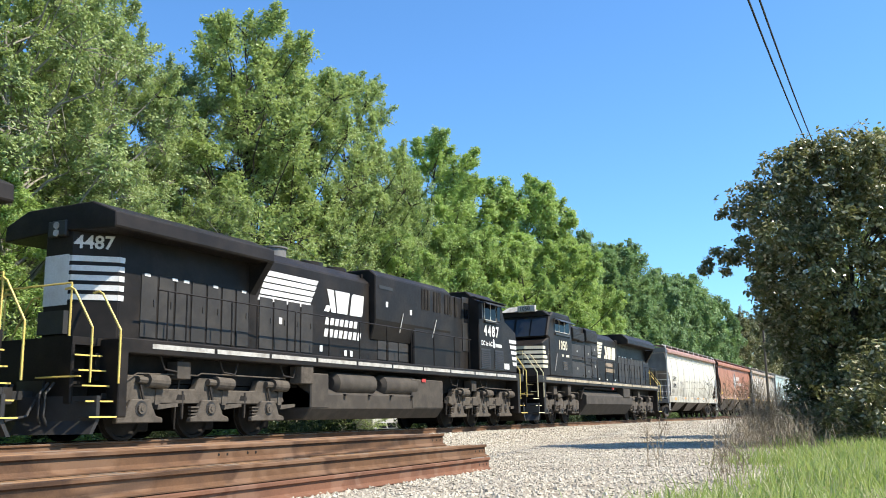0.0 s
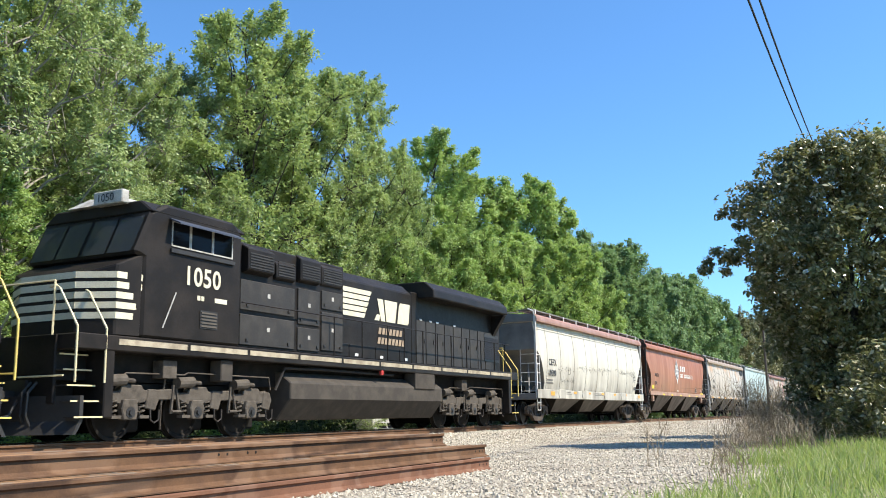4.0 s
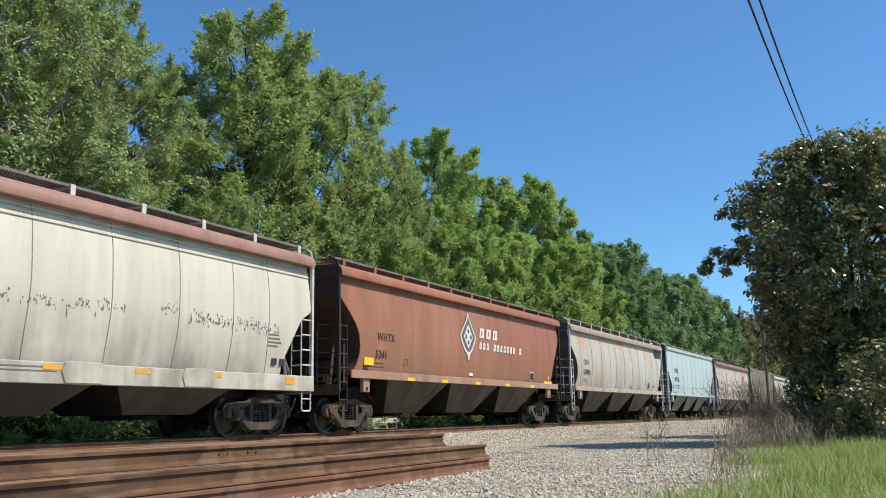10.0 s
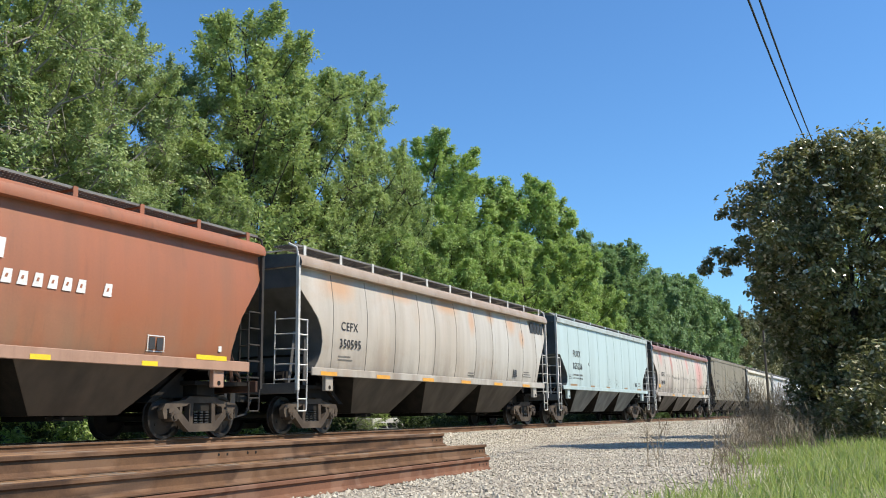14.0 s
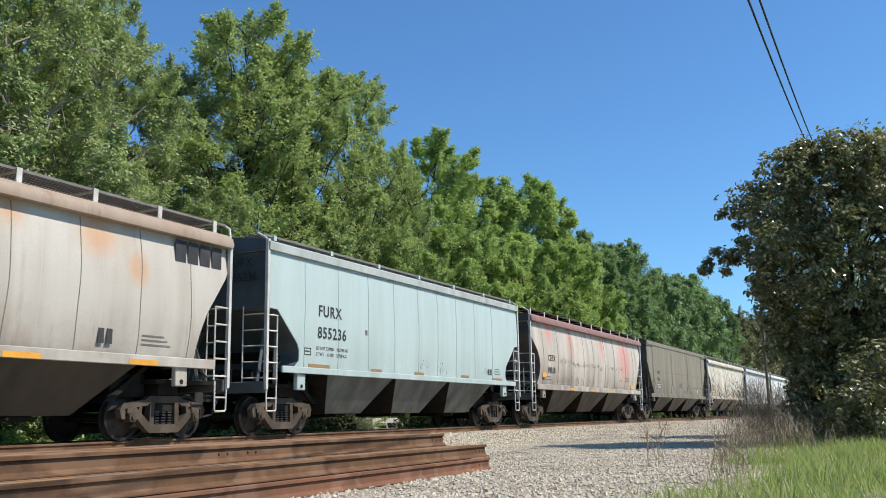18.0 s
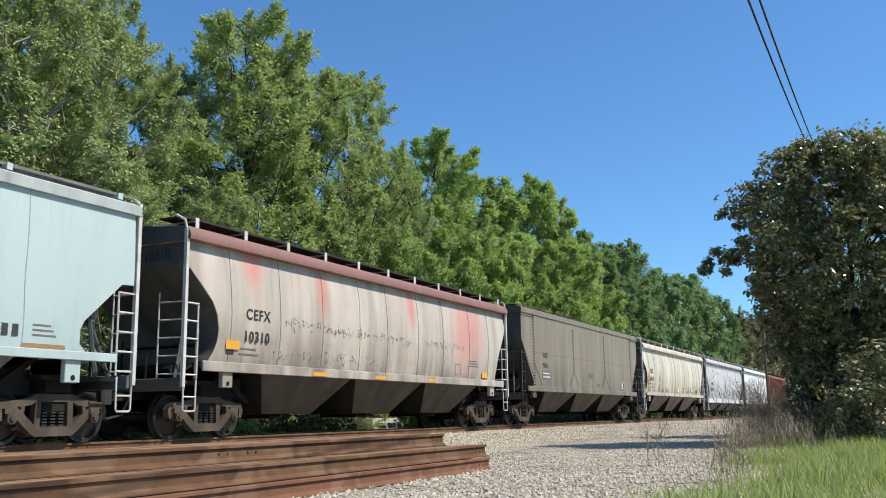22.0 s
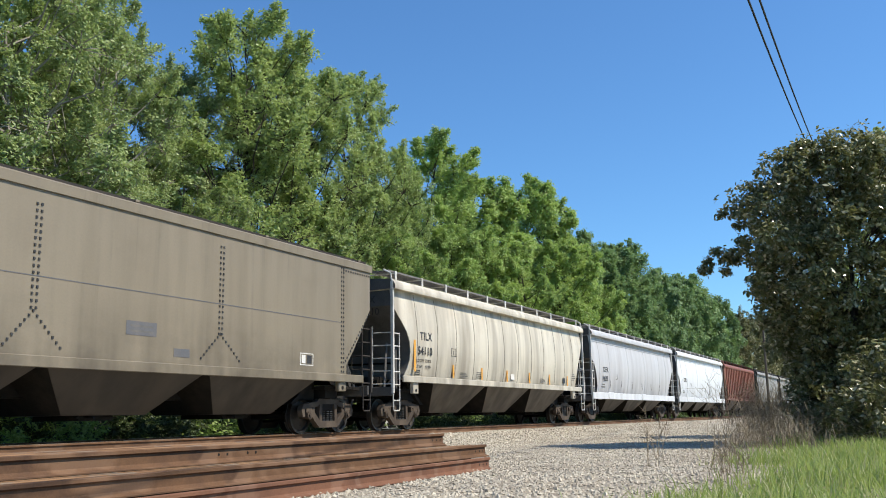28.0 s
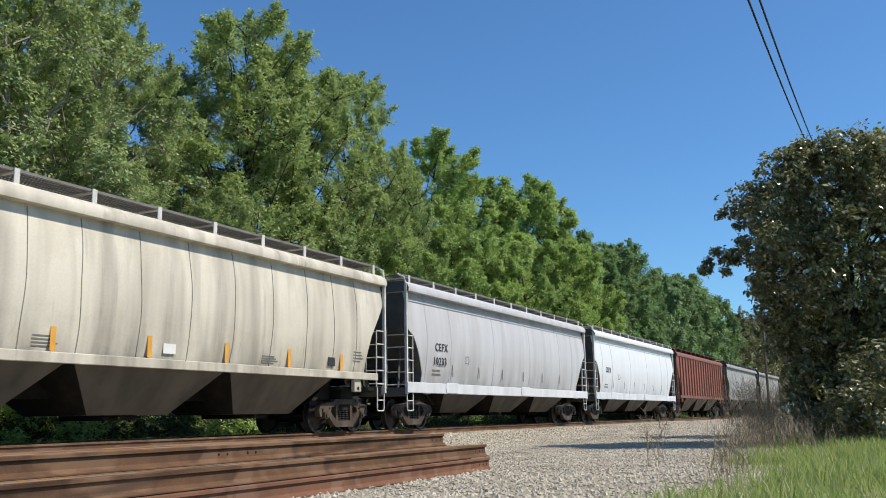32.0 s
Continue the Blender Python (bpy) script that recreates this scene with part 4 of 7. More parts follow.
        for sgn in (-1, 1):
            r = [[(x + q, sgn * (side_y(z) + o), z) for q, o in ((-0.014 + wave(z), -0.01), (-0.005 + wave(z), 0.008), (0.005 + wave(z), 0.008), (0.014 + wave(z), -0.01))] for z in zz]
            part("panel_seam", Shape().loft(r), seam_paint, body)
    for z in ridges:
        for sgn in (-1, 1):
            y = sgn * side_y(z)
            part("ridge", Shape().box(0.12, L - 0.12, min(y, y + sgn * 0.022) - 0.004, max(y, y + sgn * 0.022) + 0.004, z, z + 0.035), paint, body)
    if worn_text:
        rnd = random.Random(int(S))
        s = Shape()
        for x0, x1, zc, n in worn_text:
            for _ in range(int(n * 1.6)):
                x, z, a, b = rnd.uniform(x0, x1), zc + rnd.gauss(0, 0.07), rnd.uniform(0.008, 0.03), rnd.uniform(0.01, 0.042)
                if rnd.random() < 0.12:
                    a, b = rnd.uniform(0.005, 0.010), rnd.uniform(0.05, 0.13)
                    z -= b * 0.6
                y = -max(side_y(z - b), side_y(z + b)) - 0.003
                s.prism("y", [(x + a * math.cos(q) * rnd.uniform(0.4, 1.2), z + b * math.sin(q) * rnd.uniform(0.5, 1.2)) for q in (0.2, 1.3, 2.4, 3.4, 4.4, 5.4)], y - 0.002, y)
        tagged(part("worn_lettering", s, GREYMARK, car, "flaked remains of dark lettering"), kind="stuff")
    for k, txt in enumerate(end_text):
        lettering(txt, 0.30, BLACKMARK, car, pose(0.06, -0.35, z_eave - 0.35 - 0.36 * k, 90, 0, -90))
    for x in ribs:
        for sgn in (-1, 1):
            y0, y1 = sorted((sgn * (hw - 0.06), sgn * (hw + 0.06)))
            part("side_post", Shape().box(x - 0.05, x + 0.05, y0, y1, z_sill, z_eave), paint, body, bevel=0.01)
    # running boards
    if board:
        for sgn in (-1, 1):
            ya, yb = sorted((sgn * 0.78, sgn * 1.42))
            s = Shape().box(0.05, L - 0.05, yb - 0.03 if sgn > 0 else ya, yb if sgn > 0 else ya + 0.03, board_z - 0.05, board_z)
            s.box(0.05, L - 0.05, ya if sgn > 0 else yb - 0.03, ya + 0.03 if sgn > 0 else yb, board_z - 0.05, board_z)
            if board == "grate":
                for i in range(n_slats):
                    x = 0.08 + (L - 0.16) * i / n_slats
                    s.box(x, x + (L - 0.16) / n_slats * 0.42, ya, yb, board_z - 0.035, board_z - 0.005)
                for j in range(1, 5):
                    y = ya + (yb - ya) * j / 5
                    s.box(0.06, L - 0.06, y - 0.012, y + 0.012, board_z - 0.034, board_z - 0.006)
            else:
                s.box(0.05, L - 0.05, ya + 0.03, yb - 0.03, board_z - 0.03, board_z - 0.008)
            part("running_board", s, GRATE if board == "grate" else DARK, car)
        n = int((L - 0.6) / brackets)
        for i in range(n + 1):
            x = 0.45 + i * (L - 0.9) / n
            s = Shape().box(x - 0.055, x + 0.055, -1.46, -1.44, z_eave + 0.28, board_z)
            s.box(x - 0.04, x + 0.04, -1.44, 1.44, board_z - 0.075, board_z - 0.05)
            s.box(x - 0.055, x + 0.055, 1.44, 1.46, z_eave + 0.28, board_z)
            part("board_bracket", s, bracket_paint, car)
    # ends: corner posts, ladders, end sill, coupler, slope supports
    for e, x0, g in ((front, 0.0, 1), (rear, L, -1)):
        xs = lambda a: x0 + g * a
        for sgn in (-1, 1):
            y = sgn * (hw - 0.04)
            top = z_eave + 0.25 if posts == "tall" else 2.85
            s = Shape().box(min(xs(0.0), xs(0.08)), max(xs(0.0), xs(0.08)), y - 0.04, y + 0.04, 1.05, top)
            if posts == "tall" and board:
                s.pipe([(xs(0.04), y, top - 0.05), (xs(0.02), y + sgn * -0.05, board_z - 0.12), (xs(-0.02), sgn * 1.3, board_z)], 0.03)
            part("corner_post", s, ladder_paint, car)
            segs = [((xs(0.46), y - sgn * 0.01, 1.22), (xs(0.46), y - sgn * 0.01, 2.80))]
            for k in range(5):
                z = 1.30 + 0.37 * k
                segs.append(((xs(0.04), y, z), (xs(0.46), y, z)))
            part("side_ladder", Shape().bars(segs, 0.020), ladder_paint, car)
            segs = [((xs(-0.02), sgn * 0.92, 1.22), (xs(-0.02), sgn * 0.92, 3.0))]
            for k in range(5):
                z = 1.32 + 0.37 * k
                segs.append(((xs(-0.02), sgn * 0.92, z), (xs(0.02), y, z)))
            part("end_ladder", Shape().bars(segs, 0.017), ladder_paint, car)
            part("stirrup_step", Shape().pipe([(xs(0.06), y, 1.2), (xs(0.07), y, 0.60), (xs(0.10), y, 0.56), (xs(0.40), y, 0.56), (xs(0.43), y, 0.60), (xs(0.44), y, 1.2)], 0.02).bars([((xs(0.07), y, 0.85), (xs(0.43), y, 0.85))], 0.018), ladder_paint, car)
            part("jacking_pad", Shape().box(min(xs(1.28), xs(1.62)), max(xs(1.28), xs(1.62)), sgn * (hw - 0.1) - 0.06, sgn * (hw - 0.1) + 0.09 * (sgn > 0) + 0.06, 1.06, z_sill - 0.02), sill_paint, car, bevel=0.015)
            part("jack_hole", Shape().cyl((xs(1.45), sgn * (hw - 0.03), 1.15), (xs(1.45), sgn * (hw - 0.156), 1.15), 0.05, 10), UNDER, car, "dark round hole")
            part("end_brace", Shape().bars([((xs(0.25), sgn * 1.15, 1.2), (xs(0.75), sgn * 0.95, 2.55)), ((xs(0.7), sgn * 1.3, 1.2), (xs(0.85), sgn * 1.2, 2.4))], 0.045), end_paint, car)
        part("end_sill", Shape().box(min(xs(-0.02), xs(0.16)), max(xs(-0.02), xs(0.16)), -hw + 0.06, hw - 0.06, 0.98, 1.24), end_paint, car, bevel=0.015)
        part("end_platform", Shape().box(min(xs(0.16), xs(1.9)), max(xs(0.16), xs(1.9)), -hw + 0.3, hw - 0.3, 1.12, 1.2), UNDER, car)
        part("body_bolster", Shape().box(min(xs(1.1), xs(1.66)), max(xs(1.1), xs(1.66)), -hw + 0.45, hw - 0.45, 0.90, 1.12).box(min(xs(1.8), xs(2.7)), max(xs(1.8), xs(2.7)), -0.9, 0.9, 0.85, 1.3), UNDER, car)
        part("coupler", coupler_shape(g, x0), GREASE, car)
        part("brake_gear", Shape().cyl((xs(0.7), -0.75, 1.42), (xs(0.7), 0.25, 1.42), 0.16, 12).bars([((xs(0.3), -1.2, 1.3), (xs(1.1), -1.2, 1.75)), ((xs(0.5), 0.6, 1.2), (xs(0.5), 0.6, 2.1)), ((xs(0.1), -0.5, 1.25), (xs(0.1), -0.5, 1.75))], 0.025), UNDER, car)
        add_truck(car, xs(1.38))
    # centre sill and discharge bays
    part("centre_sill", Shape().box(0.1, L - 0.1, -0.28, 0.28, 0.82, 1.12), UNDER, car)
    lo, hi = 2.55, L - 2.55
    w = (hi - lo) / bays
    for i in range(bays):
        a, b = lo + i * w, lo + (i + 1) * w
        c = (a + b) / 2
        zt, yt = z_sill - sill_h * 0.5, hw - 0.06
        rings = []
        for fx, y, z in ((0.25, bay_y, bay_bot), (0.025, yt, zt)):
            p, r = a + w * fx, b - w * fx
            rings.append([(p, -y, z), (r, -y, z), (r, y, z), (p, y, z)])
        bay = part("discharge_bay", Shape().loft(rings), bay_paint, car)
        # near-black sheets over both bay slopes, painting in their shade
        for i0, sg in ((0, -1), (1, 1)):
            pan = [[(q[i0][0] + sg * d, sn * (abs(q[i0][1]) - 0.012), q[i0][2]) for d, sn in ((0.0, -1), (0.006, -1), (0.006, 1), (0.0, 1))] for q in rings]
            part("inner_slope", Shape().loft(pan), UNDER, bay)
        part("outlet_gate", Shape().box(c - 0.42, c + 0.42, -0.62, 0.62, bay_bot - 0.10, bay_bot).box(c - 0.5, c + 0.5, -0.66, -0.6, bay_bot - 0.06, bay_bot - 0.02).bars([((c - 0.3, -0.9, bay_bot - 0.05), (c - 0.3, -0.5, bay_bot - 0.05))], 0.03), UNDER, car)
    for g, x0 in ((1, 0.0), (-1, L)):
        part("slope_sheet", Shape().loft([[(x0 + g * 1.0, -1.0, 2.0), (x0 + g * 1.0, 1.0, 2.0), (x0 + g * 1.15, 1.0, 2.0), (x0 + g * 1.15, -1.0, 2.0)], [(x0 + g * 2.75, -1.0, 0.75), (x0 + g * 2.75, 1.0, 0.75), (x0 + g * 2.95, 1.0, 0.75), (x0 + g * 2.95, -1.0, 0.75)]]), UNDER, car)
    # reflectors, stencils, numbers
    for x, z, ww, hh, m in stripes:
        y = -max(side_y(z), side_y(z + hh), hw + 0.026 if z < z_sill + sill_h * 0.4 else 0) - 0.006
        part("reflector", Shape().box(x, x + ww, y, y + 0.005, z, z + hh), m, car)
    for x, z, ww, hh, m in marks:
        y = -max(side_y(z), side_y(z + hh), side_y(z + hh / 2)) - 0.005
        if z < z_sill:
            y = -hw - 0.03
        part("stencil", Shape().box(x, x + ww, y, y + 0.004, z, z + hh), m, car)
    for txt, size, x, z, m, bold in texts:
        y = -max(side_y(z), side_y(z + size * 0.7)) - 0.006
        lettering(txt, size, m, car, pose(x, y, z, 90), bold=bold * 0.5 + 0.005 * (size > 0.2), spacing=1.14 if size > 0.2 else 1.0)
    if rivets:
        for x0, z0, x1, z1 in rivets:
            n = max(2, int(math.hypot(x1 - x0, z1 - z0) / 0.115))
            s = Shape()
            for i in range(n + 1):
                u = i / n
                for d in ((-0.05, 0.05) if x0 == x1 else (0.0,)):
                    x, z = x0 + (x1 - x0) * u + d, z0 + (z1 - z0) * u
                    s.box(x - 0.02, x + 0.02, -side_y(z) - 0.016, -side_y(z) + 0.01, z - 0.024, z + 0.024)
            tagged(part("rivet_row", s, BLACKMARK, body), kind="stuff")
    return car


def bars_of(x, z, w, rows, m, h=0.035, gap=0.085):
    return [(x, z - i * gap, w * (0.75 + 0.25 * ((i * 7) % 3) / 2), h, m) for i in range(rows)]

P_WHITE = car_paint("dirty_white_car_paint", (0.61, 0.572, 0.48), (0.36, 0.32, 0.25), (0.28, 0.12, 0.07), 0.45, 0.10, 0.7)
P_ROOFRUST = car_paint("rust_stained_roof", (0.35, 0.195, 0.145), (0.20, 0.10, 0.07), (0.20, 0.075, 0.05), 0.55, 0.55, 0.0)
P_BROWN = car_paint("red_brown_car_paint", (0.33, 0.115, 0.052), (0.20, 0.095, 0.055), (0.19, 0.08, 0.042), 0.55, 0.4, 0.85, (0.42, 0.20, 0.115), 0.7, None, (0.255, 0.16, 0.092))
P_BROWNSILL = car_paint("dusty_brown_sill_paint", (0.42, 0.25, 0.17), (0.25, 0.14, 0.09), (0.22, 0.10, 0.06), 0.5, 0.4, 0.2)
P_STAINED = car_paint("stained_grey_car_paint", (0.50, 0.465, 0.41), (0.31, 0.265, 0.215), (0.42, 0.26, 0.14), 0.55, 0.35, 0.55, (0.47, 0.36, 0.25), 0.5, ((0.52, 0.25, 0.085), [(12.0, 3.95, 0.35, 0.35), (13.9, 3.8, 0.5, 0.45), (14.9, 3.3, 0.3, 0.35), (1.9, 3.8, 0.9, 0.45), (5.2, 4.0, 1.1, 0.3), (8.4, 3.95, 1.0, 0.3), (10.3, 3.6, 0.3, 0.5)]))
P_STAINROOF = car_paint("tan_stained_roof", (0.36, 0.28, 0.21), (0.24, 0.17, 0.12), (0.32, 0.16, 0.07), 0.6, 0.5, 0.0)
P_AQUA = car_paint("pale_aqua_car_paint", (0.43, 0.525, 0.515), (0.33, 0.40, 0.39), (0.3, 0.28, 0.22), 0.35, 0.06, 0.3)
P_AQUATOP = car_paint("stained_aqua_roof", (0.45, 0.50, 0.48), (0.25, 0.25, 0.23), (0.26, 0.2, 0.14), 0.6, 0.3, 0.0)
P_PINK = car_paint("pink_stained_car_paint", (0.54, 0.485, 0.41), (0.23, 0.19, 0.155), (0.42, 0.2, 0.16), 0.6, 0.2, 0.75, (0.56, 0.44, 0.37), 0.3, ((0.58, 0.16, 0.13), [(13.9, 3.2, 1.3, 1.3), (2.3, 3.9, 0.45, 0.7), (5.1, 3.6, 0.35, 0.9), (9.9, 3.7, 0.35, 0.8)]))
P_TOPRED = car_paint("faded_red_roof", (0.27, 0.135, 0.11), (0.17, 0.09, 0.07), (0.2, 0.09, 0.07), 0.5, 0.4, 0.0)
P_TAUPE = car_paint("olive_grey_car_paint", (0.238, 0.198, 0.138), (0.152, 0.125, 0.085), (0.12, 0.085, 0.05), 0.5, 0.2, 0.7)
P_CREAM = car_paint("streaked_cream_car_paint", (0.66, 0.605, 0.49), (0.25, 0.22, 0.175), (0.46, 0.31, 0.16), 0.75, 0.2, 0.5)
P_NEWWHITE = car_paint("clean_white_car_paint", (0.70, 0.715, 0.73), (0.55, 0.56, 0.57), (0.4, 0.3, 0.2), 0.25, 0.04, 0.3)
P_PALEGREY = car_paint("pale_grey_car_paint", (0.53, 0.525, 0.53), (0.36, 0.345, 0.345), (0.4, 0.3, 0.22), 0.5, 0.06, 0.4)
P_RIBBED = car_paint("rusty_red_car_paint", (0.26, 0.085, 0.05), (0.17, 0.075, 0.05), (0.12, 0.05, 0.03), 0.55, 0.4, 0.4)
P_GREY = car_paint("dark_grey_car_paint", (0.33, 0.32, 0.30), (0.2, 0.19, 0.17), (0.2, 0.13, 0.08), 0.55, 0.15, 0.5)
# Bay paints: grimy, and darkened further for the shade below the sills.
P_UNDERSIDE = car_paint("grimy_shaded_bay_paint", (0.042, 0.030, 0.021), (0.02, 0.016, 0.013), (0.075, 0.058, 0.042), 0.5, 0.5, 0.2)
P_BAYDARK = car_paint("shaded_dark_bay_paint", (0.035, 0.028, 0.022), (0.02, 0.017, 0.015), (0.08, 0.055, 0.04), 0.5, 0.3, 0.2)
P_BAYBROWN = car_paint("grimy_shaded_brown_bay_paint", (0.07, 0.046, 0.031), (0.032, 0.021, 0.016), (0.10, 0.07, 0.045), 0.6, 0.3, 0.4)
P_BAYCREAM = car_paint("grimy_shaded_cream_bay_paint", (0.11, 0.088, 0.064), (0.045, 0.036, 0.028), (0.1, 0.07, 0.05), 0.6, 0.4, 0.3)
P_BAYAQUA = car_paint("shaded_aqua_bay_paint", (0.14, 0.155, 0.15), (0.06, 0.062, 0.058), (0.05, 0.043, 0.036), 0.6, 0.4, 0.4)
SEAM = worn("dirty_weld_seam", (0.19, 0.175, 0.15), (0.10, 0.092, 0.08), 0.6, 0.8)
SEAM_AQUA = worn("pale_weld_seam", (0.30, 0.40, 0.40), (0.22, 0.28, 0.27), 0.5, 0.8)
GALV = worn("galvanised_white", (0.62, 0.61, 0.57), (0.3, 0.27, 0.23), 0.5, 0.6)
# End colours: car paint darkened to hold the ends' shade, plus some dirt.
SHADED_END_PALE = worn("shaded_dirty_white_end", (0.25, 0.24, 0.225), (0.10, 0.094, 0.088), 0.7, 0.75, 0.0, 0.9)
SHADED_END = worn("shaded_dirty_grey_end", (0.13, 0.125, 0.118), (0.05, 0.046, 0.042), 0.7, 0.75, 0.0, 1.1)
SHADED_END_BROWN = worn("shaded_dirty_brown_end", (0.10, 0.055, 0.04), (0.045, 0.03, 0.025), 0.7, 0.75, 0.0, 1.1)
LOGO_GREY = worn("logo_grey", (0.10, 0.105, 0.115), (0.2, 0.17, 0.15), 0.4, 0.6)


def box_mark(x, z, w, h, m, t=0.02):
    return [(x, z, w, t, m), (x, z + h - t, w, t, m), (x, z, t, h, m), (x + w - t, z, t, h, m)]


def build_hoppers():
    hopper("dirty white covered hopper with a rust-stained roof and orange reflectors", 52.05, 16.78, P_WHITE, CEFX_END, CEFX_END, roof_paint=P_ROOFRUST, sill_paint=P_WHITE, end_paint=SHADED_END_PALE, bay_paint=P_BAYDARK, z_sill=1.40, sill_h=0.37, z_eave=4.10,
           roof_z=4.5, bulge=0.15, seams=(1.35, 3.05, 4.88, 6.62, 8.4, 10.2, 12.0, 13.7, 15.0), seam_paint=SEAM, board="grate", ladder_paint=GALV, bracket_paint=GALV, notches=(2.95, 6.15, 9.6, 12.6), ridges=(3.84, 3.93, 4.02),
           worn_text=((2.6, 5.4, 2.3, 26), (3.0, 5.0, 1.85, 34), (5.6, 8.0, 2.45, 40), (8.2, 9.6, 2.45, 22), (9.4, 10.6, 2.5, 20), (11.4, 12.0, 2.62, 12), (12.3, 14.6, 2.5, 70), (14.6, 15.4, 2.45, 24)),
           stripes=[(1.5, 1.16, 0.5, 0.17, ORANGE)] + [(4.5 + 1.62 * i * 1.3, 1.27, 0.4, 0.09, ORANGE) for i in range(5)] + [(15.6, 1.18, 0.35, 0.16, ORANGE)],
           texts=[("CEFX", 0.36, 1.5, 2.42, BLACKMARK, 0.006), ("10580", 0.36, 1.45, 1.98, BLACKMARK, 0.006)],
           marks=bars_of(1.42, 1.78, 0.9, 2, GREYMARK, 0.06, 0.12) + box_mark(4.0, 2.1, 0.32, 0.3, GREYMARK) + bars_of(15.0, 2.3, 0.5, 4, GREYMARK) + [(15.2, 1.62, 0.2, 0.16, BLACKMARK), (15.5, 1.62, 0.2, 0.16, BLACKMARK)] + bars_of(3.4, 1.3, 0.9, 2, GREYMARK, 0.025, 0.07) + bars_of(7.6, 1.3, 1.6, 2, GREYMARK, 0.025, 0.07))
    brown_car = hopper("rust-brown covered hopper with a white diamond emblem and yellow reflectors", 70.0, 17.45, P_BROWN, ROUND_END, STRAIGHT_END, sill_paint=P_BROWNSILL, end_paint=SHADED_END_BROWN, bay_paint=P_BAYBROWN, z_sill=1.55, sill_h=0.22, z_eave=4.08, roof_z=4.5, bulge=0.12,
                 seams=(), board="grate", board_z=4.62, brackets=1.63, ladder_paint=DARK,
                 stripes=[(1.36, 1.80, 0.5, 0.21, REFL), (3.65, 1.43, 0.48, 0.09, REFL), (5.93, 1.43, 0.42, 0.09, REFL), (8.49, 1.43, 0.42, 0.09, REFL), (11.14, 1.43, 0.42, 0.09, REFL), (13.68, 1.43, 0.42, 0.09, REFL), (15.2, 1.62, 0.95, 0.1, REFL)],
                 texts=[("WHTX", 0.30, 2.0, 2.52, BLACKMARK, 0.0), ("5241", 0.30, 1.93, 2.03, BLACKMARK, 0.0)],
                 marks=bars_of(1.9, 1.86, 0.7, 2, P_BAYBROWN, 0.02, 0.1) + bars_of(1.38, 1.70, 0.3, 2, BLACKMARK, 0.04, 0.06) + box_mark(3.6, 1.86, 0.22, 0.2, P_BAYBROWN, 0.015) + [(8.25, 1.72, 0.3, 0.1, WHITEMARK)] + box_mark(13.9, 1.72, 0.46, 0.32, WHITEMARK) + [(13.95, 1.76, 0.16, 0.24, BLACKMARK), (14.16, 1.76, 0.16, 0.24, BLACKMARK), (16.0, 1.82, 0.1, 0.12, WHITEMARK)])
    emblem(brown_car)
    hopper("stained light grey covered hopper with orange rust stains", 88.82, 17.65, P_STAINED, ROUND_END, STRAIGHT_END, roof_paint=P_STAINROOF, end_paint=SHADED_END, bay_paint=P_UNDERSIDE, z_sill=1.55, sill_h=0.2, z_eave=4.08, roof_z=4.5, bulge=0.13,
           seams=(1.6, 3.3, 4.9, 6.4, 7.42, 9.0, 10.55, 12.02, 13.5, 15.0, 16.4), seam_paint=SEAM, board="grate", board_z=4.68, brackets=1.6, ladder_paint=GALV, bracket_paint=GALV,
           stripes=[(0.95 + 2.75 * i, 1.44, 0.75, 0.1, ORANGE) for i in range(6)],
           texts=[("CEFX", 0.32, 1.95, 2.65, BLACKMARK, 0.0), ("350595", 0.32, 1.9, 2.2, BLACKMARK, 0.0)],
           marks=[(15.93 + 0.37 * i, 3.60, 0.31, 0.46, BLACKMARK) for i in range(4)] + bars_of(1.9, 1.95, 0.8, 2, GREYMARK) + [(14.0, 1.8, 0.14, 0.28, BLACKMARK), (14.2, 1.8, 0.14, 0.28, BLACKMARK)] + bars_of(15.1, 2.0, 0.8, 3, GREYMARK, 0.03) + bars_of(10.0, 1.8, 0.6, 2, GREYMARK))
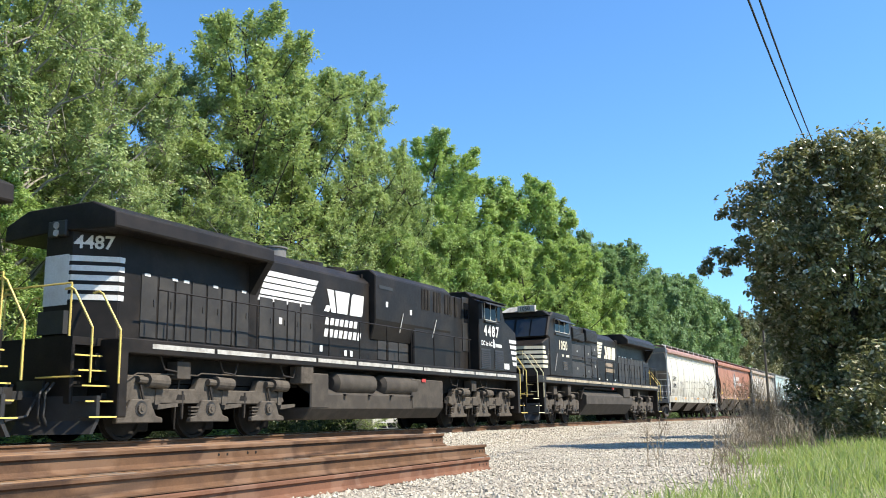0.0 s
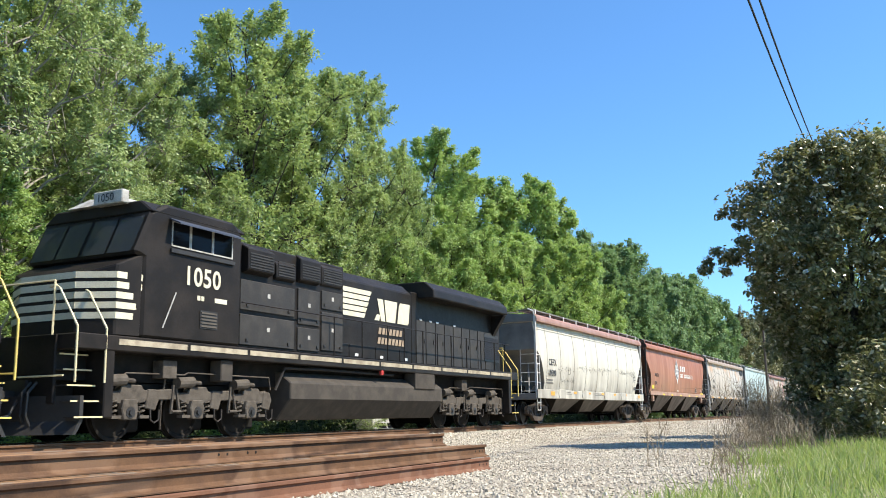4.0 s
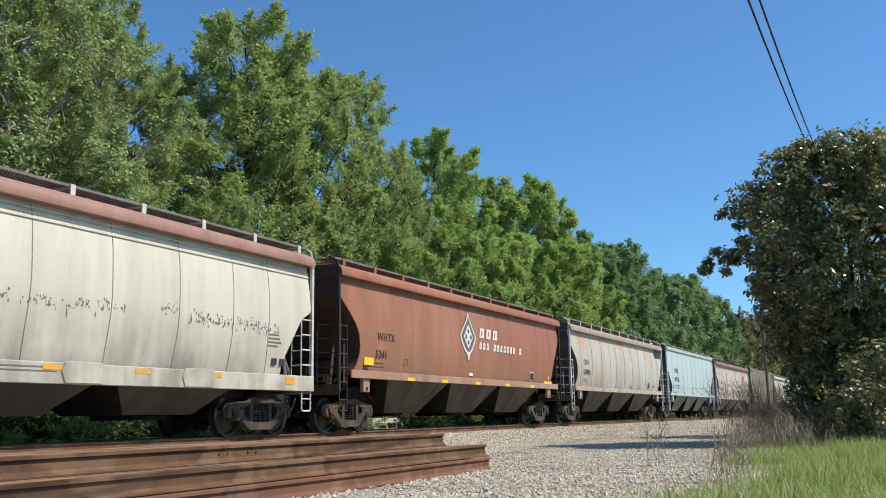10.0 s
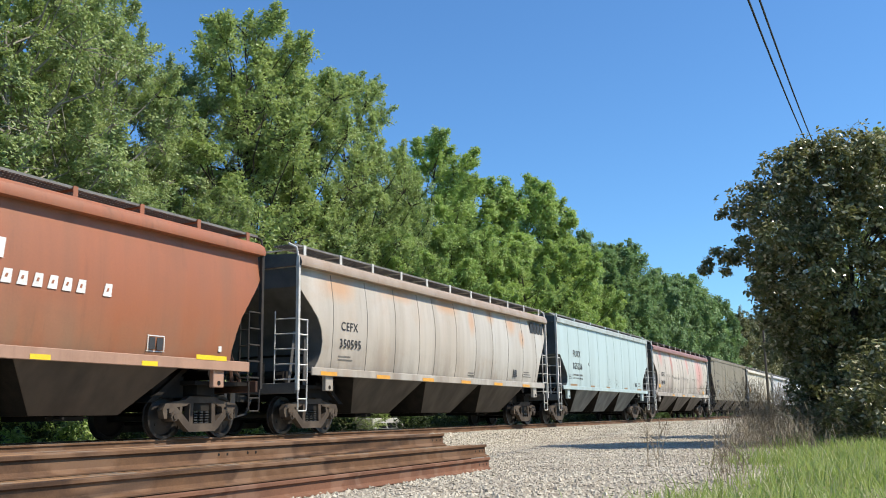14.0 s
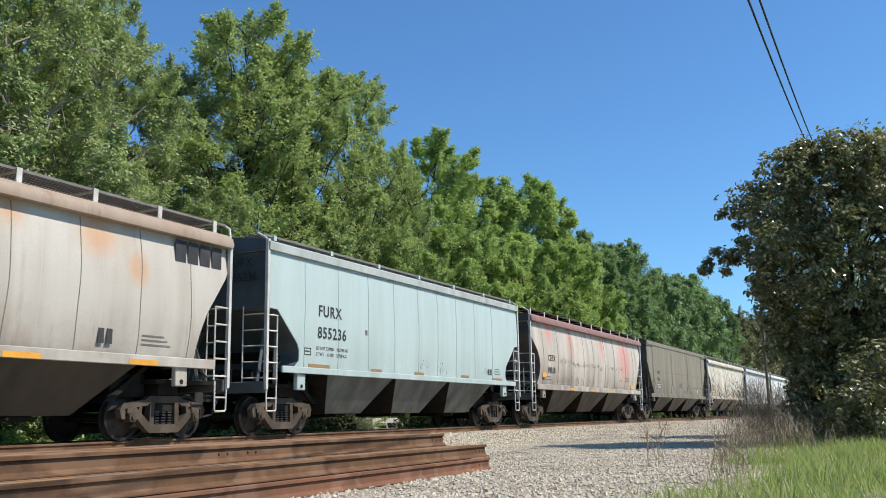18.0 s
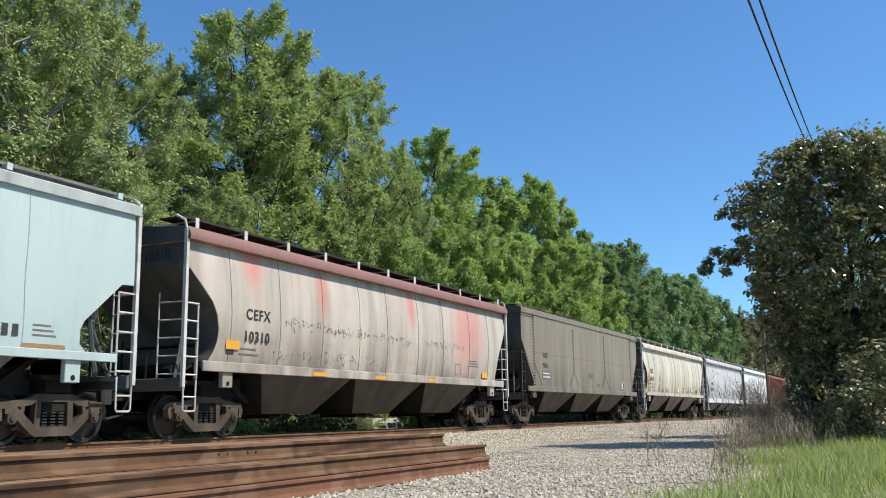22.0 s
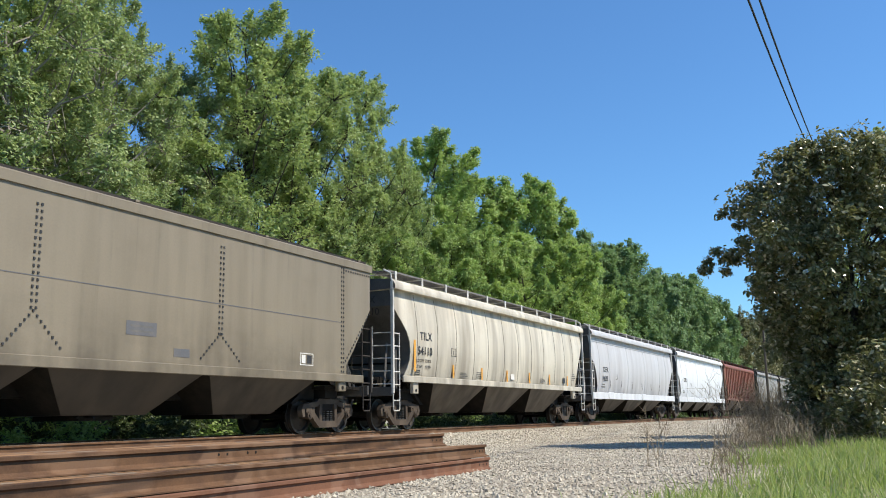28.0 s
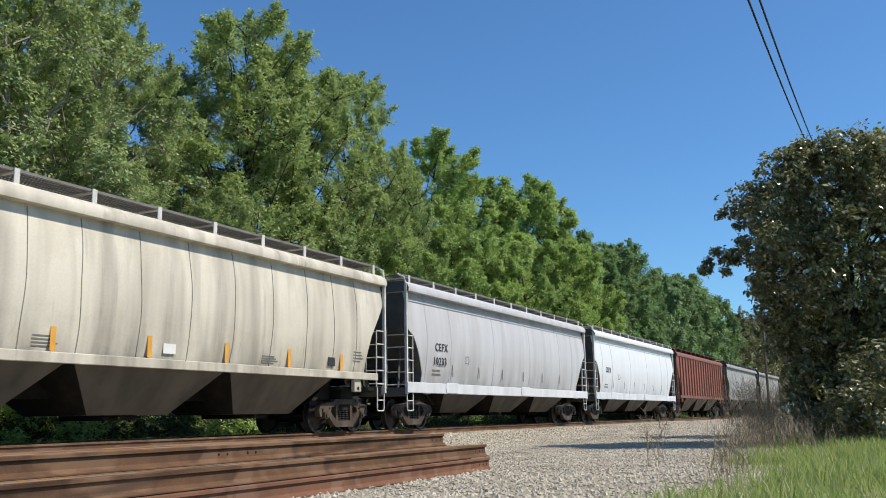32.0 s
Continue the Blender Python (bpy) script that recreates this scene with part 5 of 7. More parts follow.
    hopper("pale aqua smooth-sided covered hopper with dark end bays", 107.75, 15.75, P_AQUA, FURX_END, FURX_END, roof_paint=P_AQUATOP, flat_roof=True, bay_y=0.92, sill_paint=P_AQUA, end_paint=SHADED_END_AQUA, bay_paint=P_BAYAQUA, z_sill=1.55, sill_h=0.16, z_eave=4.32, roof_z=4.74, bulge=0.04,
           seams=(1.55, 3.07, 4.6, 6.05, 7.55, 8.85, 10.22, 11.7, 13.2), seam_paint=SEAM_AQUA, board="grate", board_z=4.72, brackets=2.3, ladder_paint=GALV, bracket_paint=P_AQUA,
           stripes=[(1.75, 1.62, 0.95, 0.09, RUSTMARK), (4.75, 1.62, 0.6, 0.08, RUSTMARK), (7.3, 1.62, 0.6, 0.08, RUSTMARK), (10.6, 1.64, 0.6, 0.08, RUSTMARK), (13.2, 1.62, 0.9, 0.08, RUSTMARK)],
           texts=[("FURX", 0.40, 2.12, 2.93, BLACKMARK, 0.004), ("855236", 0.40, 2.10, 2.38, BLACKMARK, 0.004), ("LD LMT 224900    102398 KG", 0.12, 2.05, 2.08, GREYMARK, 0.0), ("LT WT    61100    27700 KG", 0.12, 2.05, 1.93, GREYMARK, 0.0)],
           marks=box_mark(1.55, 1.92, 0.28, 0.18, BLACKMARK) + [(1.58, 2.0, 0.2, 0.03, BLACKMARK), (4.4, 2.6, 0.12, 0.14, GREYMARK), (12.8, 1.8, 0.12, 0.2, BLACKMARK), (13.0, 1.8, 0.12, 0.2, BLACKMARK)] + bars_of(13.4, 2.0, 0.5, 3, GREYMARK, 0.03),
           worn_text=((7.6, 8.2, 2.0, 8), (8.9, 9.5, 1.9, 10), (12.3, 12.9, 1.9, 8)), end_text=("FURX", "855236"))
    hopper("dirty white covered hopper with red spill stains and faded red roof", 124.78, 17.32, P_PINK, ROUND_END, STRAIGHT_END, roof_paint=P_TOPRED, end_paint=SHADED_END, bay_paint=P_UNDERSIDE, z_sill=1.52, sill_h=0.22, z_eave=4.08, roof_z=4.5, bulge=0.13,
           seams=(1.5, 3.3, 5.1, 6.9, 8.4, 10.3, 12.0, 14.0, 15.6), seam_paint=SEAM, board="plain", board_z=4.64, brackets=1.62, ladder_paint=GALV, bracket_paint=GALV, worn_text=((3.4, 5.2, 2.66, 34), (5.2, 7.4, 2.6, 60), (7.6, 9.8, 2.6, 40), (10.5, 13.5, 2.62, 44), (3.0, 8.0, 1.9, 50)), end_text=("10310",),
           stripes=[(1.38, 1.9, 0.46, 0.2, ORANGE), (4.6, 1.42, 0.6, 0.09, ORANGE), (7.6, 1.42, 0.6, 0.09, ORANGE), (10.8, 1.42, 0.6, 0.09, ORANGE), (15.1, 1.68, 0.45, 0.2, ORANGE)],
           texts=[("CEFX", 0.34, 2.0, 2.60, BLACKMARK, 0.004), ("10310", 0.34, 1.95, 2.10, BLACKMARK, 0.004)],
           marks=bars_of(1.85, 1.92, 0.8, 2, GREYMARK, 0.035, 0.12) + [(1.42, 1.80, 0.26, 0.08, BLACKMARK)] + box_mark(12.9, 1.72, 0.4, 0.36, GREYMARK, 0.014) + bars_of(14.0, 2.2, 0.8, 3, GREYMARK, 0.03))
    aex = hopper("olive-grey riveted covered hopper with flat sides", 143.5, 17.55, P_TAUPE, AEX_END, AEX_END, end_paint=SHADED_END, bay_paint=P_UNDERSIDE, z_sill=1.42, sill_h=0.2, z_eave=4.36, roof_z=4.66, bulge=0.0, flat_roof=True, board="plain", board_z=4.68, brackets=4.0,
                 ladder_paint=DARK, posts="low", seams=(),
                 rivets=[(1.42, 1.45, 1.42, 4.3), (6.4, 2.3, 6.4, 4.1), (11.2, 2.2, 11.2, 4.1), (16.05, 1.45, 16.05, 4.3), (6.4, 2.25, 5.85, 1.65), (6.4, 2.25, 7.0, 1.65), (11.2, 2.2, 10.6, 1.65), (11.2, 2.2, 11.85, 1.65), (0.15, 3.2, 1.35, 1.85), (17.4, 3.2, 16.2, 1.85), (0.1, 4.25, 1.4, 4.25), (16.1, 4.25, 17.4, 4.25), (1.5, 2.35, 2.2, 1.6)],
                 texts=[("AEX", 0.28, 2.45, 2.70, BLACKMARK, 0.002), ("9268", 0.28, 2.35, 2.28, BLACKMARK, 0.002)],
                 marks=[(2.3, 1.80, 1.05, 0.34, LOGO_GREY)] + [(2.4, 2.02, 0.8, 0.06, WHITEMARK), (2.4, 1.88, 0.8, 0.06, WHITEMARK)] + [(8.5, 2.0, 0.8, 0.27, LOGO_GREY), (9.8, 1.64, 0.46, 0.17, LOGO_GREY)] + [(8.6, 2.16, 0.6, 0.04, GREYMARK), (8.6, 2.06, 0.6, 0.04, GREYMARK)] + box_mark(14.15, 1.66, 0.56, 0.3, WHITEMARK) + [(14.22, 1.71, 0.16, 0.2, WHITEMARK), (14.44, 1.71, 0.2, 0.2, BLACKMARK)] + [(1.5, 2.84, 14.5, 0.018, LOGO_GREY)])
    hopper("streaked cream covered hopper with orange reflector bars", 162.22, 17.85, P_CREAM, ROUND_END, STRAIGHT_END, end_paint=SHADED_END, bay_paint=P_BAYCREAM, z_sill=1.50, sill_h=0.19, z_eave=4.05, roof_z=4.48, bulge=0.13,
           seams=(1.53, 2.9, 4.3, 5.75, 6.95, 8.4, 9.8, 11.2, 12.6, 14.0, 15.2, 16.3), seam_paint=SEAM, board="grate", board_z=4.66, brackets=1.6, ladder_paint=GALV, bracket_paint=GALV,
           end_text=("TILX", "54110"), stripes=[(1.30, 1.72, 0.13, 0.95, ORANGE)] + [(4.05 + 2.3 * i, 1.6, 0.12, 0.42, ORANGE) for i in range(6)],
           texts=[("TILX", 0.34, 1.72, 2.70, BLACKMARK, 0.006), ("54110", 0.34, 1.58, 2.25, BLACKMARK, 0.006), ("LD LMT 222800", 0.14, 1.55, 2.02, GREYMARK, 0.0), ("LT WT     63200", 0.14, 1.52, 1.84, GREYMARK, 0.0)],
           marks=box_mark(1.5, 1.64, 0.32, 0.14, BLACKMARK) + [(1.54, 1.70, 0.24, 0.03, BLACKMARK)] + box_mark(3.9, 2.3, 0.34, 0.26, GREYMARK) + [(4.06, 2.36, 0.03, 0.12, GREYMARK)] + bars_of(4.7, 1.78, 0.6, 4, GREYMARK, 0.025, 0.05) + bars_of(6.0, 1.84, 0.55, 4, GREYMARK, 0.025, 0.06) + [(9.1, 1.7, 0.35, 0.2, WHITEMARK), (15.0, 1.7, 0.32, 0.22, BLACKMARK)] + bars_of(12.3, 1.8, 0.6, 4, GREYMARK, 0.025, 0.05) + bars_of(16.2, 2.1, 0.5, 4, GREYMARK, 0.03, 0.08))
    for S, L, num, lab in ((181.3, 17.35, "10233", "pale grey covered hopper with white sill and vertical scuff marks"), (200.05, 17.15, "10327", "white covered hopper with pale grey end posts")):
        hopper(lab, S, L, P_PALEGREY if num == "10233" else P_NEWWHITE, CEFX_END, CEFX_END, sill_paint=P_NEWWHITE, end_paint=SHADED_END, bay_paint=P_BAYDARK, z_sill=1.40, sill_h=0.32, z_eave=4.08, roof_z=4.5, bulge=0.15, ridges=(3.84, 3.93), seams=(1.35, 3.05, 6.6, 10.2, 13.7, 15.4), seam_paint=P_PALEGREY, board="grate",
               ladder_paint=GALV, bracket_paint=GALV, notches=(3.0, 9.5), n_slats=160, texts=[("CEFX", 0.34, 1.9, 2.42, BLACKMARK, 0.006)] + ([(num, 0.34, 1.8, 1.98, BLACKMARK, 0.006)] if num == "10233" else []),
               marks=bars_of(1.8, 1.78, 0.7, 2, GREYMARK, 0.05, 0.12) + [(3.2 + 2.1 * i, 1.65, 0.05, 0.38, GREYMARK) for i in range(6)] + box_mark(4.2, 2.1, 0.25, 0.25, GREYMARK))
    hopper("rusty red ribbed covered hopper", 218.45, 17.3, P_RIBBED, STRAIGHT_END, STRAIGHT_END, end_paint=SHADED_END, bay_paint=P_BAYBROWN, z_sill=1.45, z_eave=4.05, bulge=0.0, hw=1.54, ribs=[1.0 + 0.9 * i for i in range(18)], board="plain", n_slats=100, ladder_paint=P_RIBBED)
    hopper("grimy grey covered hopper far back in the train", 237.5, 18.0, P_GREY, ROUND_END, STRAIGHT_END, end_paint=SHADED_END, bay_paint=P_UNDERSIDE, z_sill=1.5, bulge=0.13, board="plain", ladder_paint=DARK, seams=(3, 6, 9, 12, 15), seam_paint=SEAM)
    hopper("dark grey covered hopper at the tail of the visible train", 257.0, 17.5, P_GREY, ROUND_END, STRAIGHT_END, end_paint=SHADED_END, bay_paint=P_UNDERSIDE, z_sill=1.5, bulge=0.13, board="plain", ladder_paint=DARK, seams=(3, 6, 9, 12, 15), seam_paint=SEAM)


def emblem(car):
    """White diamond emblem with a grey field and block lettering drawn as bars."""
    y = -1.592
    cx = 8.05

    def leaf(k, dz=0.0):
        pts = []
        for a, b in ((0, 0.80), (0.14, 0.56), (0.42, 0.24), (0.62, 0.02), (0.56, -0.16), (0.30, -0.48), (0.09, -0.62), (0.05, -0.80), (-0.05, -0.80), (-0.09, -0.62), (-0.30, -0.48), (-0.56, -0.16), (-0.62, 0.02), (-0.42, 0.24), (-0.14, 0.56)):
            pts.append((cx + a * k, 3.04 + b * k + dz))
        return pts

    part("emblem_outline", Shape().prism("y", leaf(1.0), y - 0.004, y), WHITEMARK, car)
    part("emblem_field", Shape().prism("y", [(cx + (a - cx) * 0.87, 3.05 + (b - 3.04) * 0.86) for a, b in leaf(1.0) if b > 3.04 - 0.65], y - 0.008, y - 0.0045), LOGO_GREY, car)
    part("emblem_centre", Shape().prism("y", [(cx, 3.44), (cx + 0.36, 3.02), (cx, 2.62), (cx - 0.36, 3.02)], y - 0.012, y - 0.0085), WHITEMARK, car)
    for dx, dz in ((0, 0.19), (0.18, 0), (0, -0.19), (-0.18, 0)):
        part("emblem_dot", Shape().cyl((cx + dx, y - 0.016, 3.02 + dz), (cx + dx, y - 0.0125, 3.02 + dz), 0.085, 10), LOGO_GREY, car)
    for x, z, w, h in [(8.98 + 0.58 * i, 3.06, 0.42, 0.34) for i in range(3)] + [(8.95 + 0.31 * i, 2.66, 0.22, 0.24) for i in range(13) if i not in (3, 11)]:
        part("emblem_bar", Shape().prism("y", [(x, z), (x + w * 0.92, z), (x + w, z + h), (x + 0.06, z + h)], y - 0.004, y), WHITEMARK, car)
        part("emblem_bar", Shape().prism("y", [(x + 0.34 * w, z + 0.09), (x + 0.56 * w, z + 0.09), (x + 0.66 * w, z + h - 0.08), (x + 0.46 * w, z + h - 0.08)], y - 0.007, y - 0.0045), P_BROWN, car)


# Aqua end paint with the shade of the car end mixed in.
SHADED_END_AQUA = worn("shaded_aqua_end", (0.11, 0.13, 0.14), (0.04, 0.042, 0.042), 0.6, 0.7, 0.0, 0.9)
RUSTMARK = worn("faded_brown_reflector", (0.30, 0.18, 0.08), (0.2, 0.12, 0.06), 0.4, 0.6)

build_hoppers()

# ---------------------------------------------------------------- locomotives


def loco_truck(loco, xs, style):
    """Three-axle truck with a cast frame; xs are the axle places."""
    a, b = xs[0] - 0.62, xs[-1] + 0.72
    for sgn in (-1, 1):
        y0, y1 = sorted((sgn * 1.02, sgn * 1.2))
        yo = sgn * 1.2
        if style == "bar":
            top = [(a, 0.80), (a + 0.06, 1.02)]
            for x in xs:
                top += [(x - 0.42, 1.02), (x - 0.30, 1.27), (x + 0.16, 1.27), (x + 0.34, 1.02)]
            top += [(b - 0.1, 0.98), (b, 0.78)]
            for x in xs[::-1]:
                top += [(x + 0.34, 0.72), (x - 0.34, 0.72)]
        else:
            top = [(a, 0.86), (a + 0.08, 1.06)]
            for x in xs:
                top += [(x - 0.62, 1.02), (x - 0.50, 0.95), (x - 0.22, 0.95), (x - 0.14, 1.08), (x + 0.36, 1.08), (x + 0.44, 0.98)]
            top += [(b - 0.08, 1.04), (b, 0.86)]
            for x in xs[::-1]:
                top += [(x + 0.5, 0.78), (x + 0.22, 0.70), (x - 0.22, 0.70), (x - 0.5, 0.80)]
        fr = part("truck_frame", Shape().prism("y", top, y0, y1), TRUCK_DUST, loco, bevel=0.02)
        for i, x in enumerate(xs):
            if style == "bar":
                ped = [(x - 0.62, 0.34), (x + 0.62, 0.34), (x + 0.60, 0.44), (x + 0.42, 0.48), (x + 0.26, 0.80), (x - 0.26, 0.80), (x - 0.42, 0.48), (x - 0.60, 0.44)]
                part("axle_box", Shape().prism("y", ped, yo - 0.08, yo + 0.05), TRUCK_DUST, fr, bevel=0.02)
                part("bearing_ring", Shape().cyl((x, yo, 0.62), (x, yo + sgn * 0.09, 0.62), 0.155, 16), GREASE, fr)
                part("axle_cap", Shape().cyl((x, yo, 0.62), (x, yo + sgn * 0.12, 0.62), 0.105, 14).cyl((x, yo + sgn * 0.12, 0.62), (x, yo + sgn * 0.14, 0.62), 0.05, 8), TRUCK_DUST, fr)
                for q in (0, 1, 2):
                    part("spring_leaf", Shape().box(x - 0.58, x - 0.30, yo - 0.05, yo + 0.03, 0.49 + 0.07 * q, 0.525 + 0.07 * q), TRUCK_DUST, fr)
                part("brake_cylinder", Shape().cyl((x + 0.14, yo + sgn * 0.06, 1.17), (x + 0.68, yo + sgn * 0.06, 1.15), 0.135, 14).cyl((x - 0.1, yo + sgn * 0.06, 1.18), (x + 0.14, yo + sgn * 0.06, 1.17), 0.07, 8), TRUCK_DUST, fr, smooth=False)
                part("slack_link", Shape().prism("y", [(x + 0.42, 0.62), (x + 0.56, 0.62), (x + 0.64, 1.08), (x + 0.46, 1.10)], yo - 0.02, yo + 0.03).prism("y", [(x + 0.40, 0.60), (x + 0.98, 0.66), (x + 0.98, 0.73), (x + 0.42, 0.70)], yo - 0.12, yo - 0.02), TRUCK_DUST, fr)
                part("brake_rigging", Shape().bars([((x - 0.8, yo, 0.98), (x - 0.75, yo - sgn * 0.05, 0.42)), ((x - 0.02, yo + sgn * 0.05, 1.1), (x + 0.08, yo + sgn * 0.05, 0.80))], 0.03), DARK, fr)
                part("frame_opening", Shape().prism("y", [(x - 0.98, 0.80), (x - 0.72, 0.80), (x - 0.74, 0.90), (x - 0.94, 0.91)], yo - 0.004 + sgn * 0.002, yo + 0.004 + sgn * 0.002), UNDER, fr)
            else:
                part("axle_box", Shape().prism("y", [(x - 0.17, 0.40), (x + 0.17, 0.40), (x + 0.22, 0.62), (x + 0.16, 0.80), (x - 0.16, 0.80), (x - 0.22, 0.62)], yo - 0.09, yo + 0.05), TRUCK_DUST, fr, bevel=0.02)
                part("axle_cap", Shape().cyl((x, yo, 0.545), (x, yo + sgn * 0.10, 0.545), 0.115, 14).cyl((x, yo + sgn * 0.10, 0.545), (x, yo + sgn * 0.13, 0.545), 0.055, 8), GREASE, fr)
                for q in (-0.36, 0.36):
                    part("coil_spring", Shape().pipe([(x + q + 0.075 * math.cos(k * 0.9), yo + 0.075 * math.sin(k * 0.9) - sgn * 0.02, 0.50 + 0.0135 * k) for k in range(22)], 0.02, 5), TRUCK_DUST, fr)
                    part("spring_seat", Shape().box(x + q - 0.12, x + q + 0.12, yo - 0.1, yo + 0.05, 0.43, 0.49), TRUCK_DUST, fr)
                part("brake_cylinder", Shape().cyl((x - 0.62, yo + sgn * 0.05, 1.14), (x - 0.16, yo + sgn * 0.05, 1.17), 0.115, 12).cyl((x - 0.16, yo + sgn * 0.05, 1.17), (x + 0.1, yo + sgn * 0.05, 1.15), 0.045, 8), TRUCK_DUST, fr)
                part("shoe_block", Shape().prism("y", [(x + 0.46, 0.62), (x + 0.74, 0.58), (x + 0.84, 0.82), (x + 0.76, 1.0), (x + 0.52, 1.0)], yo - 0.02, yo + 0.05), TRUCK_DUST, fr, bevel=0.02)
                part("brake_rigging", Shape().bars([((x - 0.66, yo, 1.1), (x - 0.72, yo, 0.52)), ((x - 0.6, yo, 1.1), (x - 0.48, yo, 0.6)), ((x - 0.72, yo + sgn * 0.03, 0.56), (x - 0.46, yo + sgn * 0.03, 0.56))], 0.035), TRUCK_DUST, fr)
                part("hanger_loop", Shape().pipe([(x + 0.55, yo + sgn * 0.05, 0.62), (x + 0.56, yo + sgn * 0.06, 0.40), (x + 0.66, yo + sgn * 0.06, 0.34), (x + 0.78, yo + sgn * 0.06, 0.40), (x + 0.8, yo + sgn * 0.05, 0.6)], 0.02, 5), DARK, fr)
        part("air_line", Shape().pipe([(a + 0.2, yo + sgn * 0.04, 1.12), (a + 0.5, yo + sgn * 0.05, 1.30), (xs[1] - 0.4, yo + sgn * 0.05, 1.31), (xs[1] - 0.3, yo + sgn * 0.05, 1.36), (xs[2] - 0.1, yo + sgn * 0.05, 1.34), (xs[2] + 0.66, yo + sgn * 0.05, 1.34), (xs[2] + 0.72, yo + sgn * 0.05, 1.05)], 0.016), TRUCK_DUST, fr)
    for x in xs:
        add_wheels(loco, x, True)
        part("traction_motor", Shape().box(x - 0.1, x + 0.95, -0.6, 0.6, 0.16, 0.92), UNDER, loco, bevel=0.05)
    part("truck_bolster", Shape().box(xs[0] - 0.5, xs[-1] + 0.6, -0.95, 0.95, 0.86, 1.12), UNDER, loco)
    part("truck_sander", Shape().box(xs[1] - 1.12, xs[1] - 0.72, -1.34, -1.05, 1.22, 1.58).pipe([(xs[1] - 0.9, -1.2, 1.22), (xs[1] - 0.95, -1.15, 0.7), (xs[1] - 0.8, -1.0, 0.2)], 0.022), LOCO_DUST if style == "bar" else TRUCK_DUST, loco, bevel=0.02)


def railing(loco, x0, x1, y, z, posts, mid=True):
    for x in posts:
        part("stanchion", Shape().bars([((x, y, z - 0.18), (x, y, z + 1.02))], 0.02), LOCO, loco)
    part("handrail", Shape().bars([((x0, y, z + 1.02), (x1, y, z + 1.02))], 0.018), LOCO, loco)


def steps(loco, x, g, sgn, edge):
    """Stairwell at a corner, rising inward: g is the way towards the middle of the locomotive."""
    y = sgn * 1.5
    a, b = sorted((x + g * 0.05, x + g * 0.70))
    p, q = sorted((x + g * 0.72, x + g * 0.95))
    part("step_side", Shape().box(p, q, min(y, y - sgn * 0.8), max(y, y - sgn * 0.8), 0.45, 1.94), LOCO, loco, bevel=0.02)
    part("step_back", Shape().box(a, b, min(y - sgn * 0.78, y - sgn * 0.82), max(y - sgn * 0.78, y - sgn * 0.82), 0.45, 1.9), UNDER, loco)
    for k in range(5):
        z, yk = 0.45 + 0.285 * k, y - sgn * 0.11 * k
        st = part("step", Shape().box(a, b, min(yk, yk - sgn * 0.26), max(yk, yk - sgn * 0.26), z, z + 0.025), DARK, loco)
        part("step_edge", Shape().box(a, b, min(yk, yk + sgn * 0.012), max(yk, yk + sgn * 0.012), z, z + 0.028), edge, st, "yellow-painted step edge")
    for xx, yy in ((x + g * 0.03, y), (x + g * 0.71, y)):
        part("grab_rail", Shape().pipe([(xx, yy, 1.08), (xx, yy, 2.08), (xx, yy - sgn * 0.5, 2.80), (xx, yy - sgn * 0.6, 2.86), (xx, yy - sgn * 0.75, 2.84)], 0.023), edge, loco, "yellow grab rail")


def platform_end(loco, x, g, edge):
    """Pilot, plow, coupler, hoses and end rail at x; g points to the middle."""
    part("end_plate", Shape().box(min(x, x + g * 0.08), max(x, x + g * 0.08), -1.0, 1.0, 0.70, 1.95), LOCO, loco, bevel=0.02)
    plow = [[(x + g * (d + 0.14 * (z < 0.3) * -1), w, z) for w, d in ((-1.45, 0.22), (0.0, -0.30), (1.45, 0.22), (1.45, 0.30), (0.0, -0.22), (-1.45, 0.30))] for z in (0.16, 0.4, 0.85)]
    part("plow", Shape().loft(plow), GREASE, loco)
    part("plow_bracket", Shape().box(min(x - g * 0.06, x + g * 0.02), max(x - g * 0.06, x + g * 0.02), -0.35, 0.35, 0.8, 1.15), GREASE, loco)
    part("end_platform", Shape().box(min(x, x + g * 1.1), max(x, x + g * 1.1), -1.0, 1.0, 1.80, 1.95), LOCO, loco)
    part("coupler", coupler_shape(g, x), GREASE, loco)
    for y in (-0.6, -0.45, 0.5, 0.65):
        part("air_hose", Shape().pipe([(x - g * 0.02, y, 1.1), (x - g * 0.2, y, 0.9), (x - g * 0.22, y, 0.5), (x - g * 0.12, y, 0.32)], 0.028), GREASE, loco)
    part("end_handrail", Shape().bars([((x, -0.9, 1.95), (x, -0.9, 2.95)), ((x, -0.9, 2.95), (x, 0.9, 2.95)), ((x, 0.9, 1.95), (x, 0.9, 2.95))], 0.02), edge, loco)
    part("uncoupling_lever", Shape().bars([((x - g * 0.1, -1.35, 1.2), (x - g * 0.1, -0.2, 1.2))], 0.018), edge, loco)


def name_bars(loco, x, z, y, m, k=1.0):
    """Two lines of plain slanted bars, a bar for each character."""
    for row, count in enumerate((7, 8)):
        a, b = x - 0.05 * row, z - row * 0.335 * k
        for i in range(count):
            w = 0.17 * k
            part("name_bar", Shape().prism("y", [(a, b), (a + w, b), (a + w + 0.06 * k, b + 0.22 * k), (a + 0.06 * k, b + 0.22 * k)], y - 0.005, y), m, loco)
            a += 0.245 * k


